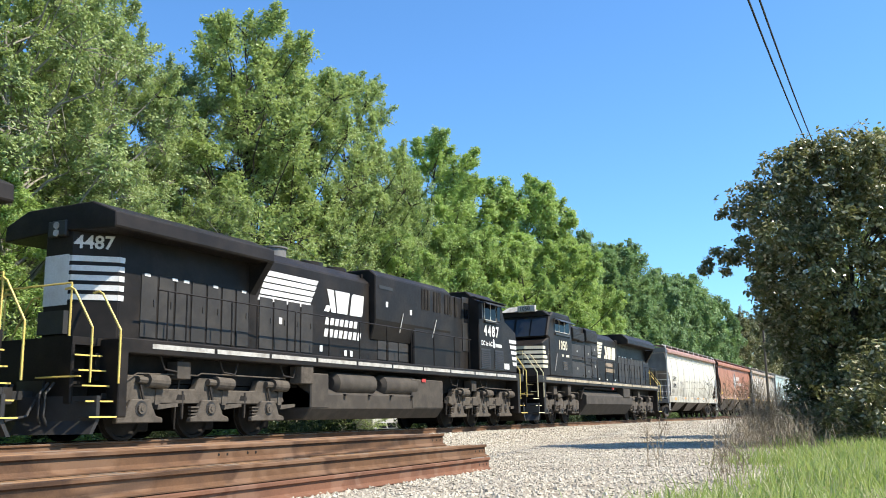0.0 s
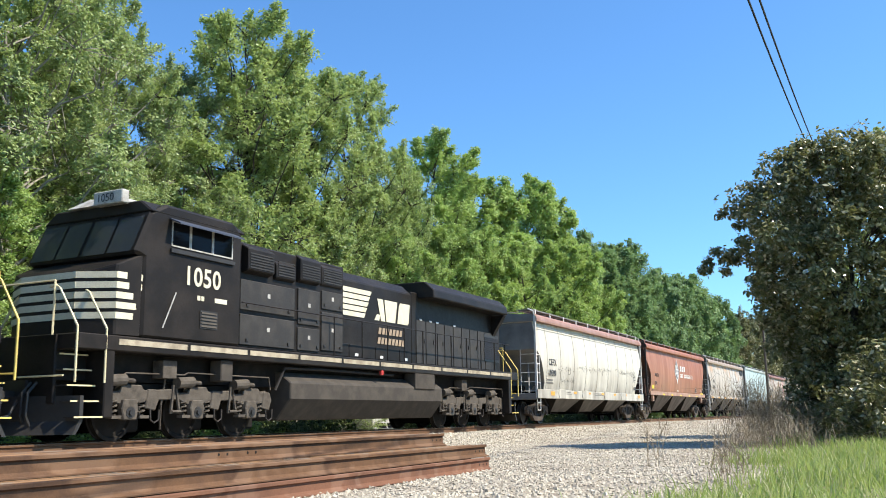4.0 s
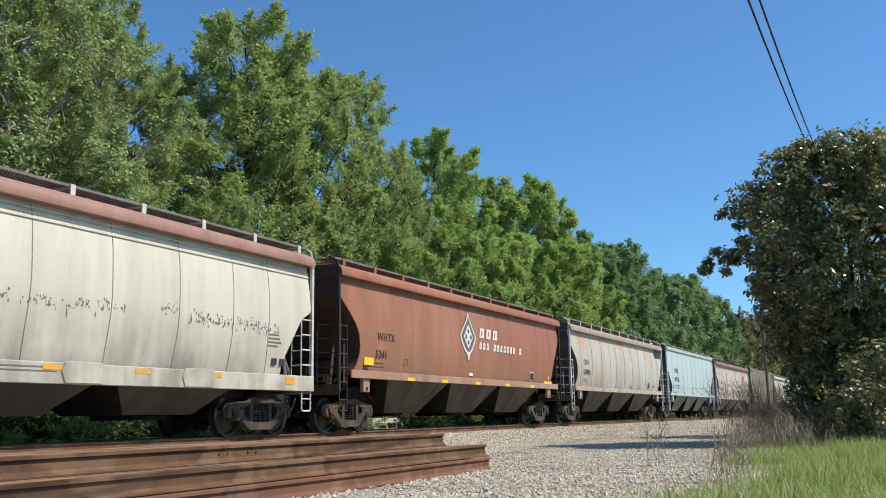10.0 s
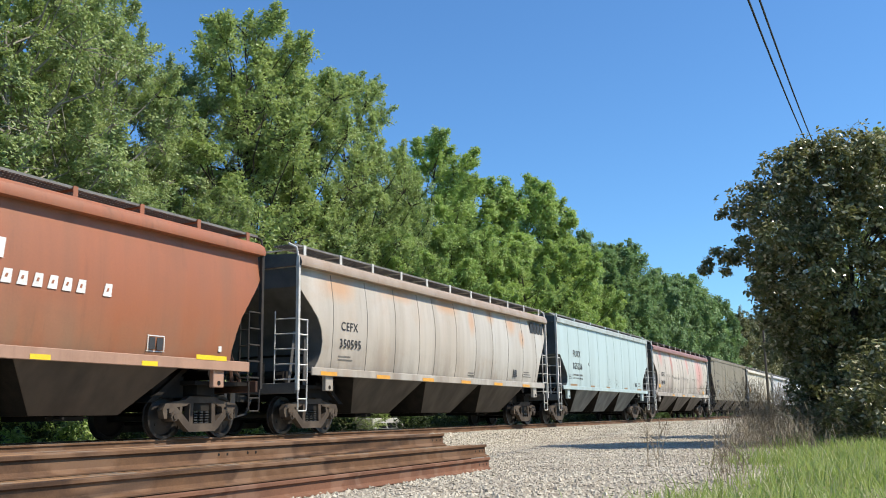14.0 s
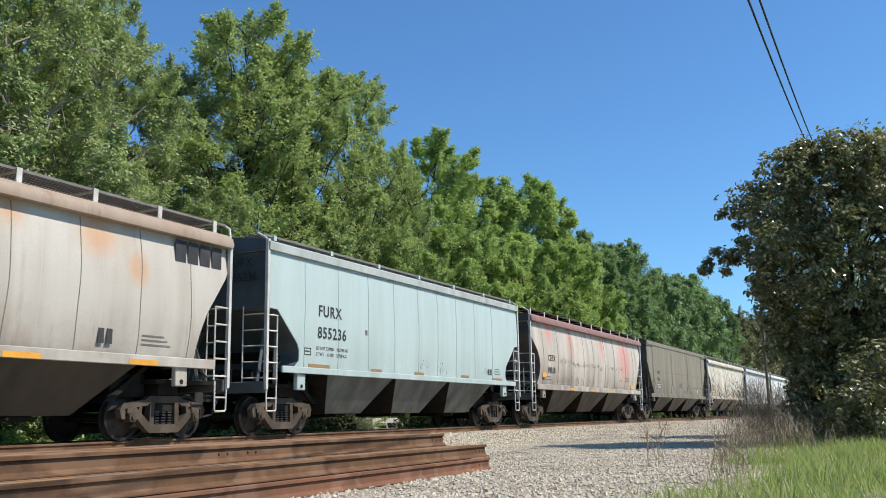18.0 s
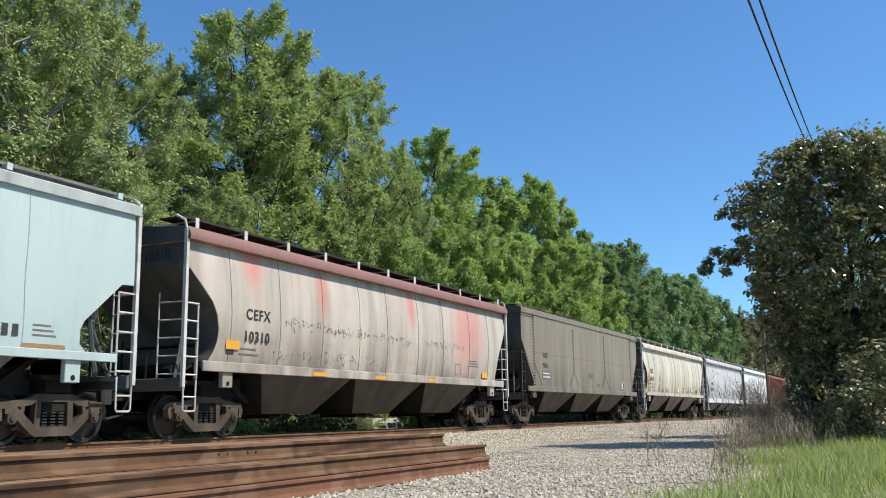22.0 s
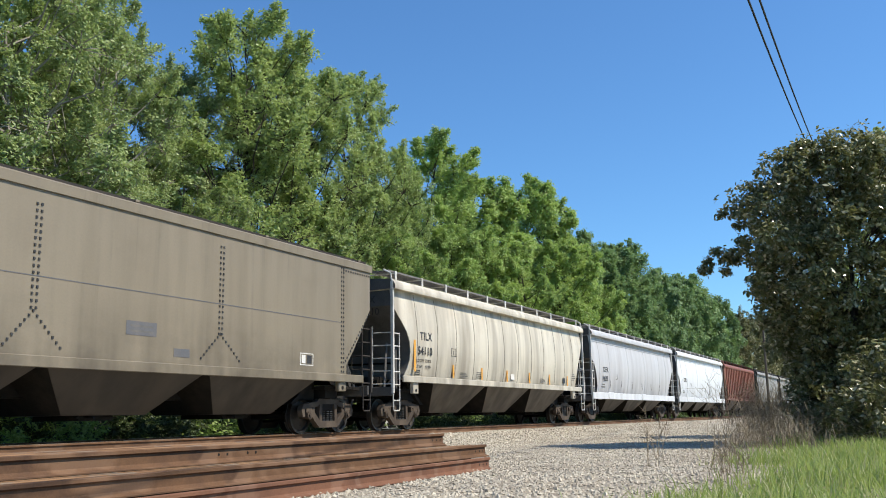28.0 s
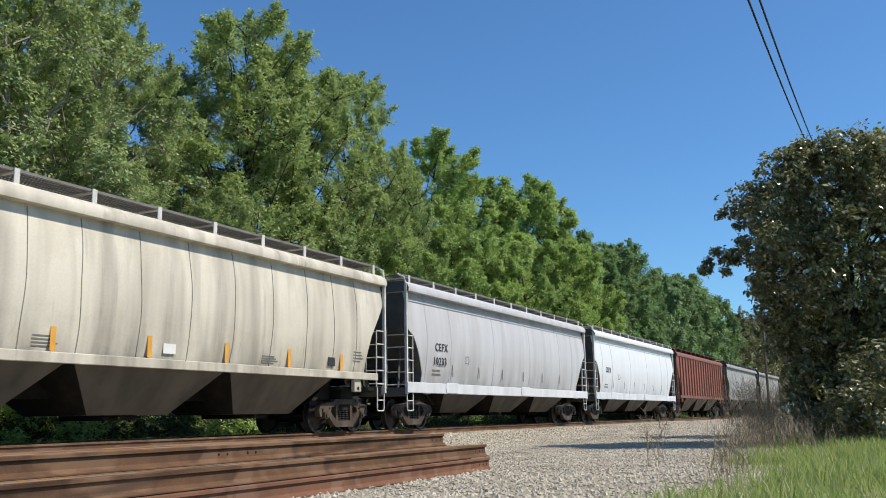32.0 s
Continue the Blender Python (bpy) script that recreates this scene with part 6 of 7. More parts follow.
def stripe_logo(loco, x, z, y, m, k=1.0, slats=4, length=1.9):
    """Speed stripes running into a slanted block mark."""
    for i in range(slats):
        b = z + 0.15 * k * i
        part("speed_stripe", Shape().prism("y", [(x + 0.075 * i, b), (x + length * 0.86 + 0.085 * i, b), (x + length * 0.86 + 0.085 * i + 0.09, b + 0.118 * k), (x + 0.075 * i + 0.06, b + 0.118 * k)], y - 0.005, y), m, loco)
    q = x + length + 0.35

    def slab(pts):
        part("logo_slab", Shape().prism("y", [(q + a * k, z - 0.05 + b * k) for a, b in pts], y - 0.006, y), m, loco)

    slab([(0.0, 0.04), (0.24, 0.04), (0.30, 0.20), (0.12, 0.20)])
    slab([(0.34, 0.04), (0.56, 0.04), (0.44, 0.62), (0.14, 0.62)])
    slab([(0.62, 0.04), (1.10, 0.04), (1.22, 0.62), (0.52, 0.62)])
    slab([(1.22, 0.04), (1.80, 0.04), (1.86, 0.10), (1.94, 0.62), (1.40, 0.62), (1.32, 0.54)])


def build_long_hood(label, at, number="4487"):
    """Locomotive with its long hood leading; x = 0 is the coupling ahead of the hood."""
    g = thing("diesel_locomotive", label, "locomotive", "locomotives of the train", at=at)
    L = 22.4
    part("underframe", Shape().box(0.95, L - 0.75, -1.50, 1.50, 1.66, 1.95), LOCO, g, bevel=0.02)
    part("centre_sill", Shape().box(0.8, L - 0.8, -1.0, 1.0, 1.14, 1.66), UNDER, g)
    for sgn in (-1, 1):
        for k in range(10):
            a, b = 1.75 + k * 1.92, 1.75 + (k + 1) * 1.92 - 0.1
            part("sill_stripe", Shape().box(a, b, sgn * 1.506 - 0.004, sgn * 1.506 + 0.004, 1.775, 1.87), SILLWHITE, g, "grimy white sill stripe")
    # hoods
    part("engine_hood", Shape().prism("x", [(-0.92, 1.95), (0.92, 1.95), (0.92, 4.25), (0.62, 4.5), (-0.62, 4.5), (-0.92, 4.25)], 5.6, 13.4), LOCO, g, bevel=0.03)
    part("radiator_hood", Shape().prism("x", [(-0.95, 1.95), (0.95, 1.95), (0.95, 4.1), (0.9, 4.58), (-0.9, 4.58), (-0.95, 4.1)], 1.34, 5.45), LOCO, g, bevel=0.03)
    part("radiator_wing", Shape().prism("x", [(-0.9, 4.6), (-1.52, 4.34), (-1.54, 4.05), (-1.50, 4.02), (0.0, 4.10), (1.50, 4.02), (1.54, 4.05), (1.52, 4.34), (0.9, 4.6)], 0.62, 5.6), LOCO, g, bevel=0.02)
    end = part("hood_end", Shape().loft([[(0.680, -0.36, 1.95), (0.680, 0.36, 1.95), (0.680, 0.36, 4.35), (0.680, -0.36, 4.35)], [(1.320, -0.95, 1.95), (1.320, 0.95, 1.95), (1.320, 0.95, 4.4), (1.320, -0.95, 4.4)], [(1.360, -0.95, 1.95), (1.360, 0.95, 1.95), (1.360, 0.95, 4.4), (1.360, -0.95, 4.4)]]), LOCO, g)
    for k in range(5):
        z = 2.72 + 0.19 * k
        part("end_stripe", Shape().prism("z", [(1.325, -0.965), (1.460, -0.965), (1.460, -0.952), (1.325, -0.952)], z, z + 0.11), LOCO_WHITE, end)
        part("end_stripe", Shape().prism("z", [(1.315, -0.962), (0.670, -0.368), (0.676, -0.358), (1.322, -0.952)], z, z + 0.11), LOCO_WHITE, end)
        part("end_stripe", Shape().box(0.670, 0.678, -0.36, 0.36, z, z + 0.11), LOCO_WHITE, end)
    lettering(number, 0.37, LOCO_WHITE, g, pose(0.690, -0.385, 3.74, 90, 0, -42.6), bold=0.008)
    for sgn in (-1, 1):
        part("wing_support", Shape().prism("x", [(sgn * 0.9, 1.97), (sgn * 0.93, 1.97), (sgn * 0.97, 3.3), (sgn * 1.48, 4.02), (sgn * 0.9, 4.02)], 5.40, 5.62), LOCO, g)
    part("white_end_panel", Shape().box(0.662, 0.670, -0.30, 0.36, 2.62, 3.62), LOCO_WHITE, end)
    for z in (4.05, 4.2):
        part("headlight", Shape().cyl((0.555, 0, z), (0.59, 0, z), 0.07, 12), SILLWHITE, g)
    part("marker_box", Shape().box(0.580, 0.700, -0.25, 0.25, 3.98, 4.30), GREASE, g, bevel=0.02)
    part("mu_socket", Shape().box(0.560, 0.700, -0.35, 0.35, 2.05, 2.5), GREASE, g)
    # door panels along the hoods
    for x0, x1, n, z0, z1 in ((1.9, 5.4, 7, 2.05, 3.35), (5.8, 8.1, 4, 2.05, 3.3), (11.4, 13.3, 3, 2.05, 3.5)):
        for i in range(n):
            a, b = x0 + (x1 - x0) * i / n + 0.03, x0 + (x1 - x0) * (i + 1) / n - 0.03
            for sgn in (-1, 1):
                yy = sgn * (0.955 if x0 < 3 else 0.925)
                d = part("hood_door", Shape().box(a, b, yy - 0.015, yy + 0.015, z0, z1), LOCO_DOOR, g, bevel=0.006)
                part("door_latch", Shape().box(b - 0.1, b - 0.06, yy - 0.03, yy + 0.03, (z0 + z1) / 2, (z0 + z1) / 2 + 0.14), GREASE, d)
    for x in (2.0, 2.8, 3.15, 4.1, 5.1):
        part("notice_plate", Shape().box(x, x + 0.16, -0.978, -0.97, 3.30, 3.36), LOCO_WHITE, g)
    part("exhaust_stack", Shape().cyl((7.4, -0.1, 4.45), (7.4, -0.1, 4.78), 0.36, 18).cyl((7.4, -0.1, 4.78), (7.4, -0.1, 4.82), 0.40, 18), GRATE, g, "pale grey stack", smooth=True)
    for x in (9.0, 10.2):
        fan = part("roof_fan", Shape().cyl((x, 0, 4.48), (x, 0, 4.64), 0.52, 20), LOCO, g, smooth=True)
        part("fan_guard", Shape().bars([((x - 0.5, y, 4.65), (x + 0.5, y, 4.65)) for y in (-0.3, -0.1, 0.1, 0.3)], 0.012), GREASE, fan)
    part("lifting_eye", Shape().box(6.2, 6.3, -0.75, -0.70, 4.4, 4.52).box(10.8, 10.9, -0.75, -0.70, 4.4, 4.52), LOCO, g)
    # blower and exhaust housing, auxiliary cab
    part("blower_housing", Shape().prism("x", [(-1.12, 3.2), (-0.95, 2.6), (0.95, 2.6), (1.12, 3.2), (1.12, 4.5), (0.9, 4.68), (-0.9, 4.68), (-1.12, 4.5)], 11.0, 16.0), LOCO, g, bevel=0.03)
    part("auxiliary_cab", Shape().box(13.4, 17.5, -1.1, 1.1, 1.95, 4.45), LOCO, g, bevel=0.03)
    for k in range(10):
        x = 13.9 + 0.2 * k + 0.22 * (k // 3)
        part("intake_slat", Shape().box(x, x + 0.11, -1.135, -1.115, 3.75, 4.42), UNDER, g)
        part("intake_edge", Shape().box(x + 0.11, x + 0.13, -1.142, -1.115, 3.75, 4.42), LOCO_DUST, g)
    part("inspection_hatch", Shape().box(11.2, 12.0, -1.13, -1.115, 4.12, 4.22), GREASE, g)
    for a, b in ((12.4, 0.25), (14.6, 0.3)):
        part("door_handle", Shape().bars([((a, -1.14, 2.9), (a + b, -1.14, 3.5))], 0.016), SILLWHITE, g)
    # cab, nose
    cab = part("cab", Shape().prism("x", [(-1.5, 1.95), (1.5, 1.95), (1.5, 4.35), (1.0, 4.76), (-1.0, 4.76), (-1.5, 4.35)], 17.5, 19.65), LOCO, g, bevel=0.03)
    part("cab_roof_visor", Shape().prism("x", [(-1.46, 4.5), (-1.66, 4.46), (-1.66, 4.43), (-1.46, 4.42)], 17.0, 19.75), LOCO, cab)
    part("nose", Shape().prism("y", [(19.6, 1.95), (21.08, 1.95), (21.08, 3.45), (20.95, 3.56), (19.6, 4.0)], -1.46, 1.46), LOCO, g, bevel=0.05)
    part("windshield_face", Shape().prism("y", [(19.6, 3.6), (20.2, 3.7), (19.75, 4.5), (19.6, 4.5)], -1.4, 1.4), LOCO, g)
    for a, b, z0, z1 in ((18.02, 18.50, 3.78, 4.36), (18.56, 19.02, 3.78, 4.36), (17.62, 17.92, 3.80, 4.30), (19.14, 19.46, 3.80, 4.34)):
        w = part("cab_window", Shape().box(a, b, -1.508, -1.502, z0, z1), GLASS, cab, "dark glass")
        edge = SILLWHITE if z0 < 3.79 else DARK
        part("window_frame", Shape().box(a - 0.03, b + 0.03, -1.514, -1.503, z1, z1 + 0.03).box(a - 0.03, b + 0.03, -1.514, -1.503, z0 - 0.03, z0).box(a - 0.03, a, -1.514, -1.503, z0 - 0.03, z1 + 0.03).box(b, b + 0.03, -1.514, -1.503, z0 - 0.03, z1 + 0.03), edge, w)
    part("window_shade", Shape().prism("x", [(-1.51, 4.40), (-1.50, 4.44), (-1.80, 4.30), (-1.80, 4.27)], 17.60, 19.50), GREASE, cab, "dark shade over the window")
    part("arm_rest", Shape().box(17.95, 19.1, -1.58, -1.51, 3.68, 3.73), GREASE, cab)
    part("mirror", Shape().box(17.52, 17.60, -1.62, -1.52, 3.75, 4.30), GREASE, cab)
    part("cab_door", Shape().box(16.95, 17.5, -1.12, -1.10, 2.6, 4.5), GREASE, g)
    part("cab_door_window", Shape().box(17.05, 17.42, -1.127, -1.121, 3.6, 4.3), GLASS, g)
    for k, x in enumerate((17.62, 18.82)):
        v = part("cab_vent", Shape().box(x, x + 0.82, -1.515, -1.503, 2.03, 2.72), GREASE, g)
        for j in range(9):
            part("louvre", Shape().prism("x", [(-1.53, 2.07 + 0.07 * j), (-1.512, 2.07 + 0.07 * j), (-1.512, 2.115 + 0.07 * j)], x + 0.03, x + 0.79), LOCO, v)
    lettering(number, 0.53, LOCO_WHITE, g, pose(17.90, -1.515, 3.20, 90), bold=0.016, spacing=1.34)
    lettering("DC to AC", 0.23, LOCO_WHITE, g, pose(17.66, -1.512, 2.84, 90), bold=0.006)
    part("small_mark", Shape().prism("y", [(18.72, 2.80), (18.86, 2.80), (18.80, 3.10), (18.68, 3.10)], -1.516, -1.511), LOCO_WHITE, g)
    for i in range(7):
        part("small_mark", Shape().box(18.92 + 0.085 * i, 18.985 + 0.085 * i, -1.515, -1.511, 2.83, 2.95), LOCO_WHITE, g)
    for k in range(5):
        part("nose_stripe", Shape().prism("y", [(20.33 + 0.08 * k, 3.20 - 0.21 * k), (21.05, 3.20 - 0.21 * k), (21.05, 3.07 - 0.21 * k), (20.38 + 0.08 * k, 3.07 - 0.21 * k)], -1.468, -1.462), LOCO_WHITE, g)
    part("placard", Shape().box(19.82, 20.3, -1.468, -1.462, 2.07, 2.28), LOCO_WHITE, g)
    stripe_logo(g, 5.75, 3.22, -0.93, LOCO_WHITE, 1.06, 5, 2.5)
    name_bars(g, 8.65, 2.86, -0.93, LOCO_WHITE, 0.98)
    for x, z in ((6.6, 2.7), (8.4, 2.12), (9.6, 2.06), (9.9, 2.06), (11.6, 3.6), (13.1, 3.5)):
        part("notice_plate", Shape().box(x, x + 0.13, -1.125 if x > 11 else -0.945, -1.117 if x > 11 else -0.936, z, z + 0.16), LOCO_WHITE, g)
    # fuel tank, reservoirs
    part("fuel_tank", Shape().prism("x", [(-1.42, 0.62), (-1.2, 0.34), (1.2, 0.34), (1.42, 0.62), (1.42, 1.0), (1.0, 1.25), (-1.0, 1.25), (-1.42, 1.0)], 7.3, 14.7), LOCO_DUST, g, bevel=0.03)
    for a, b in ((7.3, 8.1), (12.6, 14.7)):
        part("tank_box", Shape().box(a, b, -1.44, 1.44, 0.62, 1.5), LOCO_DUST, g, bevel=0.03)
    for a in (8.48, 10.93):
        s = Shape().cyl((a + 0.1, -1.2, 1.28), (a + 1.98, -1.2, 1.28), 0.29, 18).cyl((a, -1.2, 1.28), (a + 0.1, -1.2, 1.28), 0.16, 18, 0.29).cyl((a + 1.98, -1.2, 1.28), (a + 2.08, -1.2, 1.28), 0.29, 18, 0.16)
        part("air_reservoir", s, LOCO_DUST, g, smooth=True)
        part("reservoir_strap", Shape().box(a + 0.35, a + 0.45, -1.50, -1.2, 0.95, 1.0).box(a + 1.6, a + 1.7, -1.5, -1.2, 0.95, 1.0), DARK, g)
    part("red_valve", Shape().box(13.2, 13.45, -1.47, -1.44, 1.42, 1.52), RED, g)
    part("sand_box", Shape().box(6.85, 7.38, -1.46, -1.1, 1.22, 1.66), TRUCK_DUST, g, bevel=0.02)
    for x in (2.2, 4.0, 6.2, 15.5, 17.9):
        part("underframe_pipe", Shape().pipe([(x, -1.3, 1.66), (x + 0.1, -1.32, 1.4), (x + 0.5, -1.32, 1.36), (x + 0.62, -1.3, 1.62)], 0.02), DARK, g)
    railing(g, 1.9, 16.9, -1.44, 1.95, [2.2, 2.75, 4.2, 5.1, 6.6, 8.1, 9.6, 11.1, 12.6, 14.1, 15.6, 16.8])
    railing(g, 1.9, 15.9, 1.44, 1.95, [2.2, 4.2, 6.6, 9.6, 12.6, 15.6])
    for sgn in (-1, 1):
        steps(g, 0.20, 1, sgn, YELLOW)
        steps(g, L - 0.43, -1, sgn, YELLOW)
    platform_end(g, 0.24, 1, YELLOW)
    platform_end(g, L - 0.43, -1, YELLOW)
    loco_truck(g, (1.74, 3.77, 5.80), "bar")
    loco_truck(g, (16.22, 18.25, 20.28), "bar")
    return g


VISOR = worn("blue_grey_visor", (0.05, 0.06, 0.085), (0.03, 0.035, 0.045), 0.5, 0.5)


def build_wide_cab(label, at):
    """Locomotive with its wide cab leading; x = 0 is the coupling ahead of the cab."""
    g = thing("diesel_locomotive", label, "locomotive", "locomotives of the train", at=at)
    L = 22.7
    part("underframe", Shape().box(0.8, L - 0.8, -1.52, 1.52, 1.68, 1.97), LOCO, g, bevel=0.02)
    part("centre_sill", Shape().box(0.8, L - 0.8, -1.0, 1.0, 1.14, 1.68), UNDER, g)
    for sgn in (-1, 1):
        for k in range(10):
            a, b = 1.75 + k * 1.95, 1.75 + (k + 1) * 1.95 - 0.1
            part("sill_stripe", Shape().box(a, b, sgn * 1.526 - 0.004, sgn * 1.526 + 0.004, 1.80, 1.91), SILLCREAM, g, "grimy cream sill stripe")
    # nose and cab
    nose = part("nose", Shape().loft([[(1.35, -0.75, 1.97), (1.35, 0.75, 1.97), (1.35, 0.75, 3.15), (1.35, -0.75, 3.15)], [(1.72, -1.42, 1.97), (1.72, 1.42, 1.97), (1.72, 1.42, 3.35), (1.72, -1.42, 3.35)], [(2.3, -1.5, 1.97), (2.3, 1.5, 1.97), (2.3, 1.5, 3.62), (2.3, -1.5, 3.62)]]), LOCO, g, bevel=0.03)
    for k in range(5):
        z = 2.30 + 0.195 * k
        for sgn in (-1, 1):
            part("nose_stripe", Shape().prism("z", [(1.340, sgn * 0.745), (1.352, sgn * 0.745), (1.725, sgn * 1.418), (1.712, sgn * 1.432)], z, z + 0.125), LOCO_CREAM, nose)
            part("nose_stripe", Shape().prism("z", [(1.71, sgn * 1.424), (1.71, sgn * 1.432), (2.10 + 0.07 * k, sgn * 1.487), (2.10 + 0.07 * k, sgn * 1.473)], z, z + 0.125), LOCO_CREAM, nose)
        part("nose_stripe", Shape().box(1.338, 1.348, -0.75, 0.75, z, z + 0.125), LOCO_CREAM, nose)
    cab = part("cab", Shape().prism("y", [(2.3, 1.97), (5.3, 1.97), (5.3, 4.5), (5.0, 4.74), (2.9, 4.74), (2.45, 4.5), (2.05, 3.62), (2.3, 3.55)], -1.52, 1.52), LOCO, g, bevel=0.06)
    for a, b in ((-1.4, -0.75), (-0.68, -0.05), (0.05, 0.68), (0.75, 1.4)):
        part("windshield", Shape().add([(2.052, a, 3.66), (2.052, b, 3.66), (2.40, b, 4.43), (2.40, a, 4.43)], [(0, 1, 2, 3)]), SHIELD, cab)
    part("cab_roof", Shape().prism("x", [(-1.55, 4.52), (-1.2, 4.78), (1.2, 4.78), (1.55, 4.52)], 2.45, 5.4), LOCO, cab, bevel=0.03)
    part("roof_dome", Shape().loft([[(2.3, -0.7, 4.76), (4.3, -0.7, 4.76), (4.3, 0.7, 4.76), (2.3, 0.7, 4.76)], [(2.6, -0.4, 5.0), (3.8, -0.4, 5.0), (3.8, 0.4, 5.0), (2.6, 0.4, 5.0)]]), SILLWHITE, cab)
    nb = part("number_board", Shape().box(2.2, 2.4, -0.95, -0.15, 4.72, 5.0), SILLWHITE, cab, bevel=0.02)
    lettering("1050", 0.24, BLACKMARK, nb, pose(2.195, -0.25, 4.78, 90, 0, -90))
    for a, b in ((3.06, 3.55), (3.62, 4.25), (4.32, 4.92)):
        w = part("cab_window", Shape().box(a, b, -1.528, -1.522, 3.92, 4.40), GLASS, cab, "dark glass")
        part("window_frame", Shape().box(a - 0.03, b + 0.03, -1.534, -1.523, 4.40, 4.43).box(a - 0.03, b + 0.03, -1.534, -1.523, 3.89, 3.92).box(a - 0.03, a, -1.534, -1.523, 3.89, 4.43).box(b, b + 0.03, -1.534, -1.523, 3.89, 4.43), SILLWHITE, w)
    part("sun_visor", Shape().prism("x", [(-1.52, 4.44), (-1.50, 4.48), (-1.82, 4.34), (-1.82, 4.31)], 2.95, 5.0), VISOR, cab, "dark blue-grey shade over the window")
    part("arm_rest", Shape().box(3.0, 5.0, -1.57, -1.52, 3.76, 3.84), GREASE, cab)
    lettering("1050", 0.56, LOCO_CREAM, g, pose(3.42, -1.532, 3.16, 90), bold=0.01, spacing=1.05)
    for x, w in ((3.85, 0.09), (3.97, 0.09), (4.4, 0.4)):
        part("small_mark", Shape().box(x, x + w, -1.53, -1.526, 2.86, 2.96), LOCO_CREAM, g)
    v = part("cab_vent", Shape().box(3.95, 4.5, -1.535, -1.523, 2.28, 2.66), GREASE, g)
    for j in range(5):
        part("louvre", Shape().prism("x", [(-1.55, 2.31 + 0.07 * j), (-1.532, 2.31 + 0.07 * j), (-1.532, 2.36 + 0.07 * j)], 3.98, 4.47), LOCO_DUST, v)
    part("grab_iron", Shape().bars([((2.85, -1.54, 2.2), (3.2, -1.54, 2.95))], 0.014), SILLWHITE, g)
    # electrical cabinet and hoods
    part("electrical_cabinet", Shape().box(5.3, 9.9, -1.3, 1.3, 1.97, 4.42), LOCO, g, bevel=0.04)
    for a, b, z0, z1 in ((5.5, 7.6, 2.05, 2.75), (5.5, 7.6, 2.85, 3.55), (7.75, 8.7, 2.05, 2.62), (7.75, 8.7, 2.7, 3.6), (8.8, 9.8, 2.1, 3.1), (8.8, 9.8, 3.18, 3.66)):
        d = part("cabinet_door", Shape().box(a, b, -1.335, -1.295, z0, z1), LOCO_DOOR, g, bevel=0.012)
        for q in (0.12, 0.88):
            part("door_latch", Shape().box(a + (b - a) * q - 0.04, a + (b - a) * q + 0.04, -1.36, -1.33, z0 + 0.08, z0 + 0.14), GREASE, d)
        part("notice_plate", Shape().box((a + b) / 2 - 0.05, (a + b) / 2 + 0.05, -1.341, -1.336, (z0 + z1) / 2, (z0 + z1) / 2 + 0.1), SILLWHITE, d)
    for a, b, z0, z1, y in ((5.55, 6.55, 3.68, 4.40, 1.50), (6.75, 7.55, 3.66, 4.20, 1.40), (7.7, 8.6, 3.72, 4.46, 1.44), (8.75, 9.75, 3.74, 4.40, 1.36)):
        e = part("equipment_box", Shape().prism("x", [(-1.25, z0), (-y, z0 + 0.08), (-y, z1 - 0.14), (-1.25, z1)], a, b), LOCO, g, bevel=0.02)
        for j in range(6):
            part("louvre", Shape().box(a + 0.06, b - 0.06, -y - 0.012, -y + 0.004, z0 + 0.13 + 0.065 * j, z0 + 0.16 + 0.065 * j), LOCO_DOOR, e)
    part("engine_hood", Shape().prism("x", [(-0.95, 1.97), (0.95, 1.97), (0.95, 4.2), (0.6, 4.5), (-0.6, 4.5), (-0.95, 4.2)], 9.9, 14.4), LOCO, g, bevel=0.03)
    part("radiator_hood", Shape().prism("x", [(-0.95, 1.97), (0.95, 1.97), (0.95, 4.3), (-0.95, 4.3)], 14.4, 21.4), LOCO, g, bevel=0.03)
    for sgn in (-1, 1):
        part("wing_support", Shape().prism("x", [(sgn * 0.9, 3.2), (sgn * 0.97, 3.3), (sgn * 1.46, 4.08), (sgn * 0.9, 4.08)], 20.75, 21.0), LOCO, g)
    part("radiator_wing", Shape().prism("x", [(-1.52, 4.38), (-1.54, 4.12), (-1.45, 4.10), (0.0, 4.16), (1.45, 4.10), (1.54, 4.12), (1.52, 4.38), (1.2, 4.66), (-1.2, 4.66)], 14.85, 21.0), LOCO, g, bevel=0.03)
    for i in range(9):
        a = 14.7 + i * 0.68
        for sgn in (-1, 1):
            d = part("hood_door", Shape().box(a, a + 0.62, sgn * 0.955 - 0.015, sgn * 0.955 + 0.015, 2.05, 3.42), LOCO_DOOR, g, bevel=0.006)
            part("door_latch", Shape().box(a + 0.5, a + 0.54, sgn * 0.965 - 0.03, sgn * 0.965 + 0.03, 2.7, 2.84), GREASE, d)
    for i in range(6):
        a = 10.0 + i * 0.72
        part("hood_door", Shape().box(a, a + 0.66, -0.965, -0.945, 2.05, 2.4), LOCO, g, bevel=0.006)
    grille = part("rear_grille", Shape().box(20.0, 21.3, -0.985, -0.965, 2.35, 3.35), GREASE, g)
    for j in range(11):
        part("louvre", Shape().prism("x", [(-1.0, 2.44 + 0.075 * j), (-0.984, 2.44 + 0.075 * j), (-0.984, 2.5 + 0.075 * j)], 20.02, 21.28), LOCO, grille)
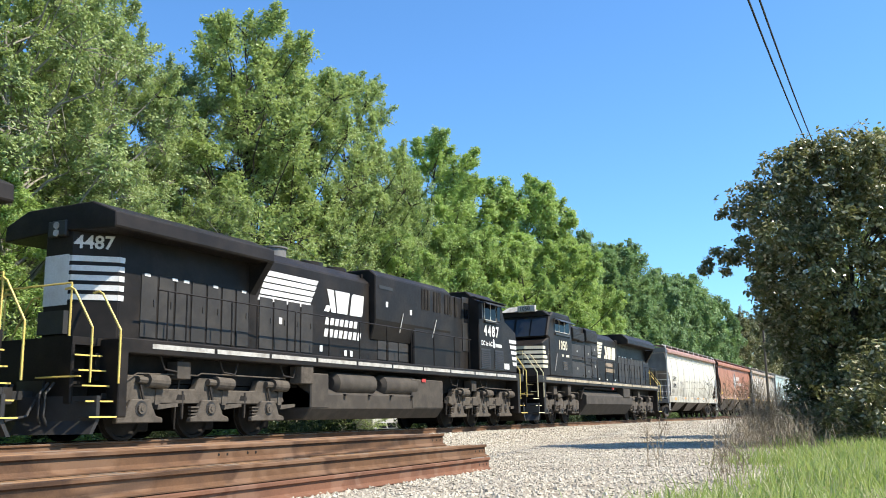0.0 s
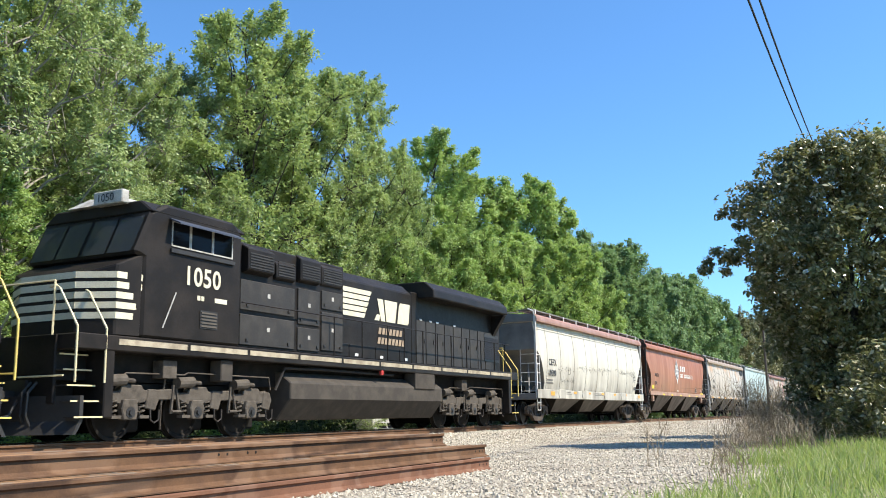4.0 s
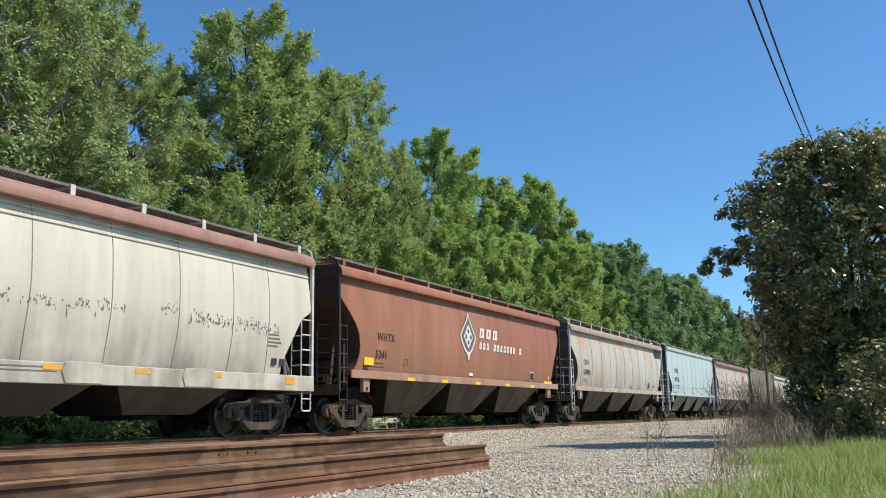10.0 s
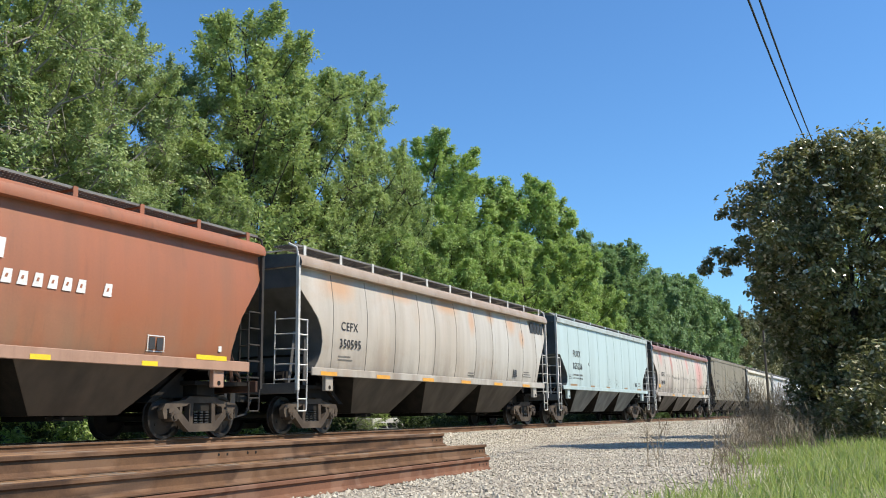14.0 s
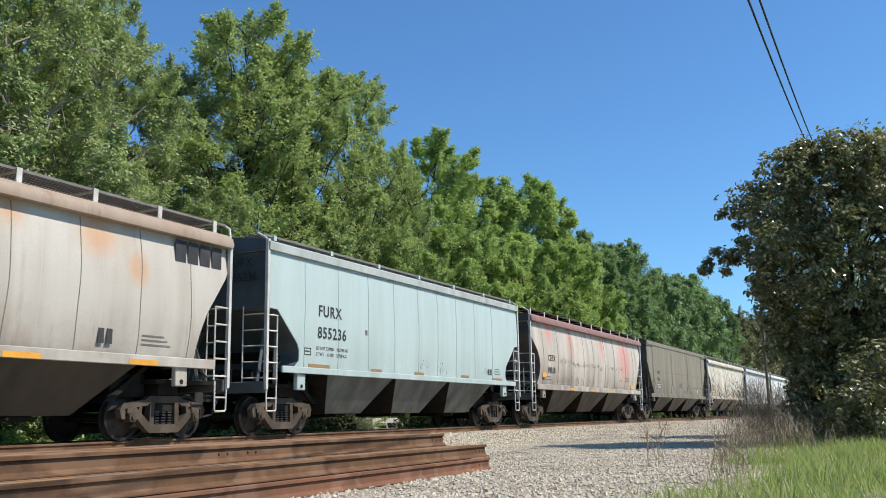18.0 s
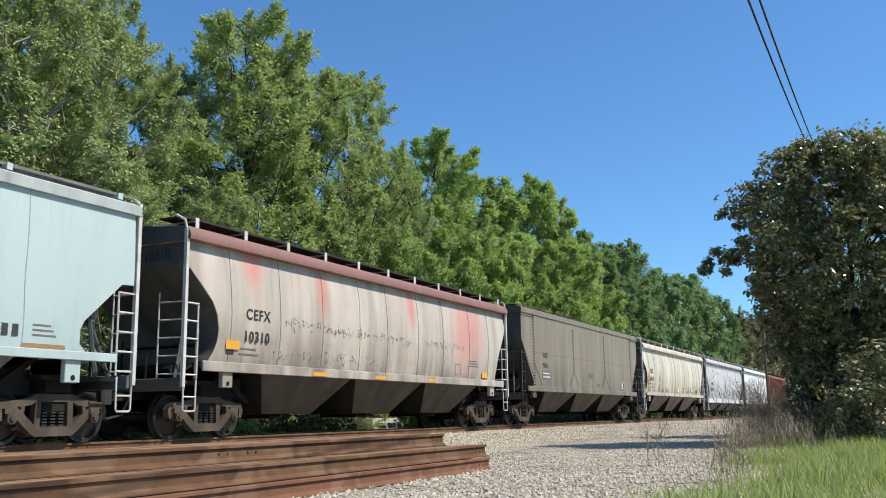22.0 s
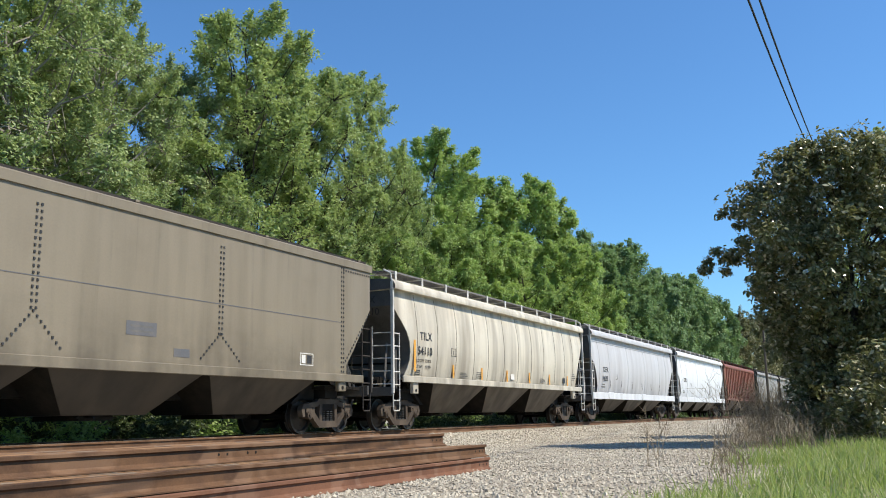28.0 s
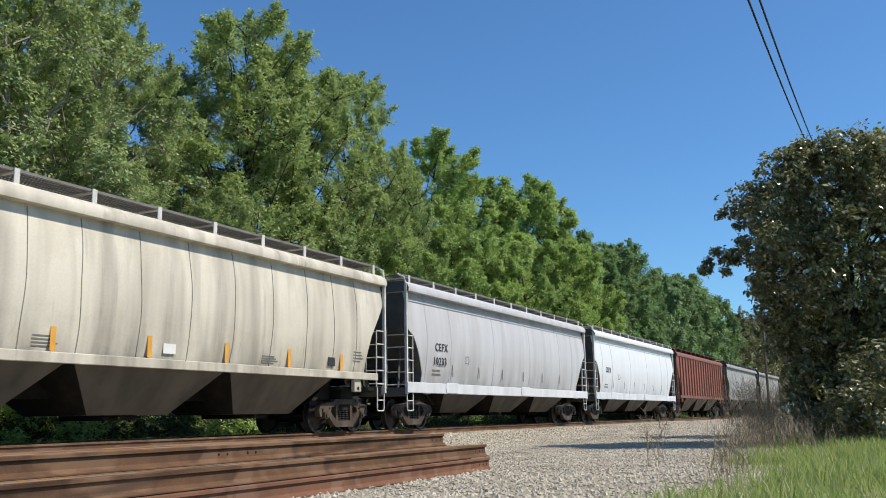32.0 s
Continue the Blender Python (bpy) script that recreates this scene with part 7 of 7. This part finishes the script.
    for x in (14.9, 15.6, 16.1, 17.4, 9.8, 11.0, 12.4, 13.9):
        part("notice_plate", Shape().box(x, x + 0.17, -0.98, -0.972, 3.42 if x > 14 else 2.08, 3.47 if x > 14 else 2.16), LOCO_WHITE, g)
    stripe_logo(g, 10.0, 3.2, -0.96, LOCO_CREAM, 1.12, 5, 1.75)
    name_bars(g, 12.3, 2.80, -0.968, LOCO_ORANGE, 0.86)
    # fuel tank
    part("fuel_tank", Shape().prism("x", [(-1.46, 0.85), (-1.05, 0.34), (1.05, 0.34), (1.46, 0.85), (1.46, 1.25), (1.1, 1.5), (-1.1, 1.5), (-1.46, 1.25)], 7.3, 15.5), LOCO_DUST, g, bevel=0.03)
    part("tank_pipe", Shape().pipe([(6.9, -1.3, 1.05), (7.2, -1.35, 1.58), (9.0, -1.35, 1.6), (12.5, -1.35, 1.58)], 0.035), DARK, g)
    part("battery_box", Shape().box(13.6, 14.9, -1.5, -1.1, 1.2, 1.68), LOCO_DUST, g, bevel=0.02)
    part("sand_box", Shape().box(4.8, 5.2, -1.42, -1.1, 1.2, 1.66), LOCO_DUST, g, bevel=0.02)
    part("red_valve", Shape().cyl((11.6, -1.45, 1.62), (11.6, -1.52, 1.62), 0.07, 10), RED, g)
    railing(g, 5.4, 21.2, -1.46, 1.97, [9.2, 10.6, 12.0, 13.0, 14.2, 15.2, 16.2, 17.4, 18.6, 19.8, 20.8])
    railing(g, 5.4, 21.2, 1.46, 1.97, [9.2, 12.0, 15.2, 18.6, 20.8])
    for sgn in (-1, 1):
        steps(g, 0.75, 1, sgn, PALE_YELLOW)
        steps(g, L - 0.75, -1, sgn, YELLOW)
    platform_end(g, 0.75, 1, PALE_YELLOW)
    platform_end(g, L - 0.75, -1, YELLOW)
    part("hood_end", Shape().box(21.35, 21.5, -0.95, 0.95, 1.97, 4.25), LOCO, g)
    loco_truck(g, (2.35, 4.25, 6.05), "cast")
    loco_truck(g, (L - 6.15, L - 4.35, L - 2.45), "cast")
    return g


long_hood = build_long_hood("black diesel locomotive running long hood first, white stripes and number", (5.9 - gone(0), TRACK_Y, 0))
wide_cab = build_wide_cab("black wide-cab diesel locomotive with cream stripes and yellow steps", (28.3 - gone(0), TRACK_Y, 0))
lead = build_long_hood("black diesel locomotive leading the train, seen by its rear steps", (4.9 - gone(0), TRACK_Y, 0), number="")
lead.rotation_euler.z = math.pi


# ---------------------------------------------------------------- what moves


def motions():
    times = [0.0, 0.5] + [float(i) for i in range(1, 32)] + [31.5, 32.0]
    for ob in [o for o in bpy.data.objects if o.parent is None and (o.name.startswith("covered_hopper_car") or o.name.startswith("diesel_locomotive"))]:
        s0 = ob.location.x + gone(0)
        turn = math.degrees(ob.rotation_euler.z)
        walk(ob, [(t, pose(s0 - gone(t), TRACK_Y, 0, 0, 0, turn)) for t in times])
    for wheel, x, r in ROLLING:
        way = -1 if wheel.parent is not lead else 1
        n = 321
        rows = []
        for i in range(n):
            t = 32.0 * i / (n - 1)
            rows.append((t, Matrix.Translation((x, 0, r)) @ Matrix.Rotation(way * gone(t) / r, 4, "Y")))
        walk(wheel, rows)


motions()
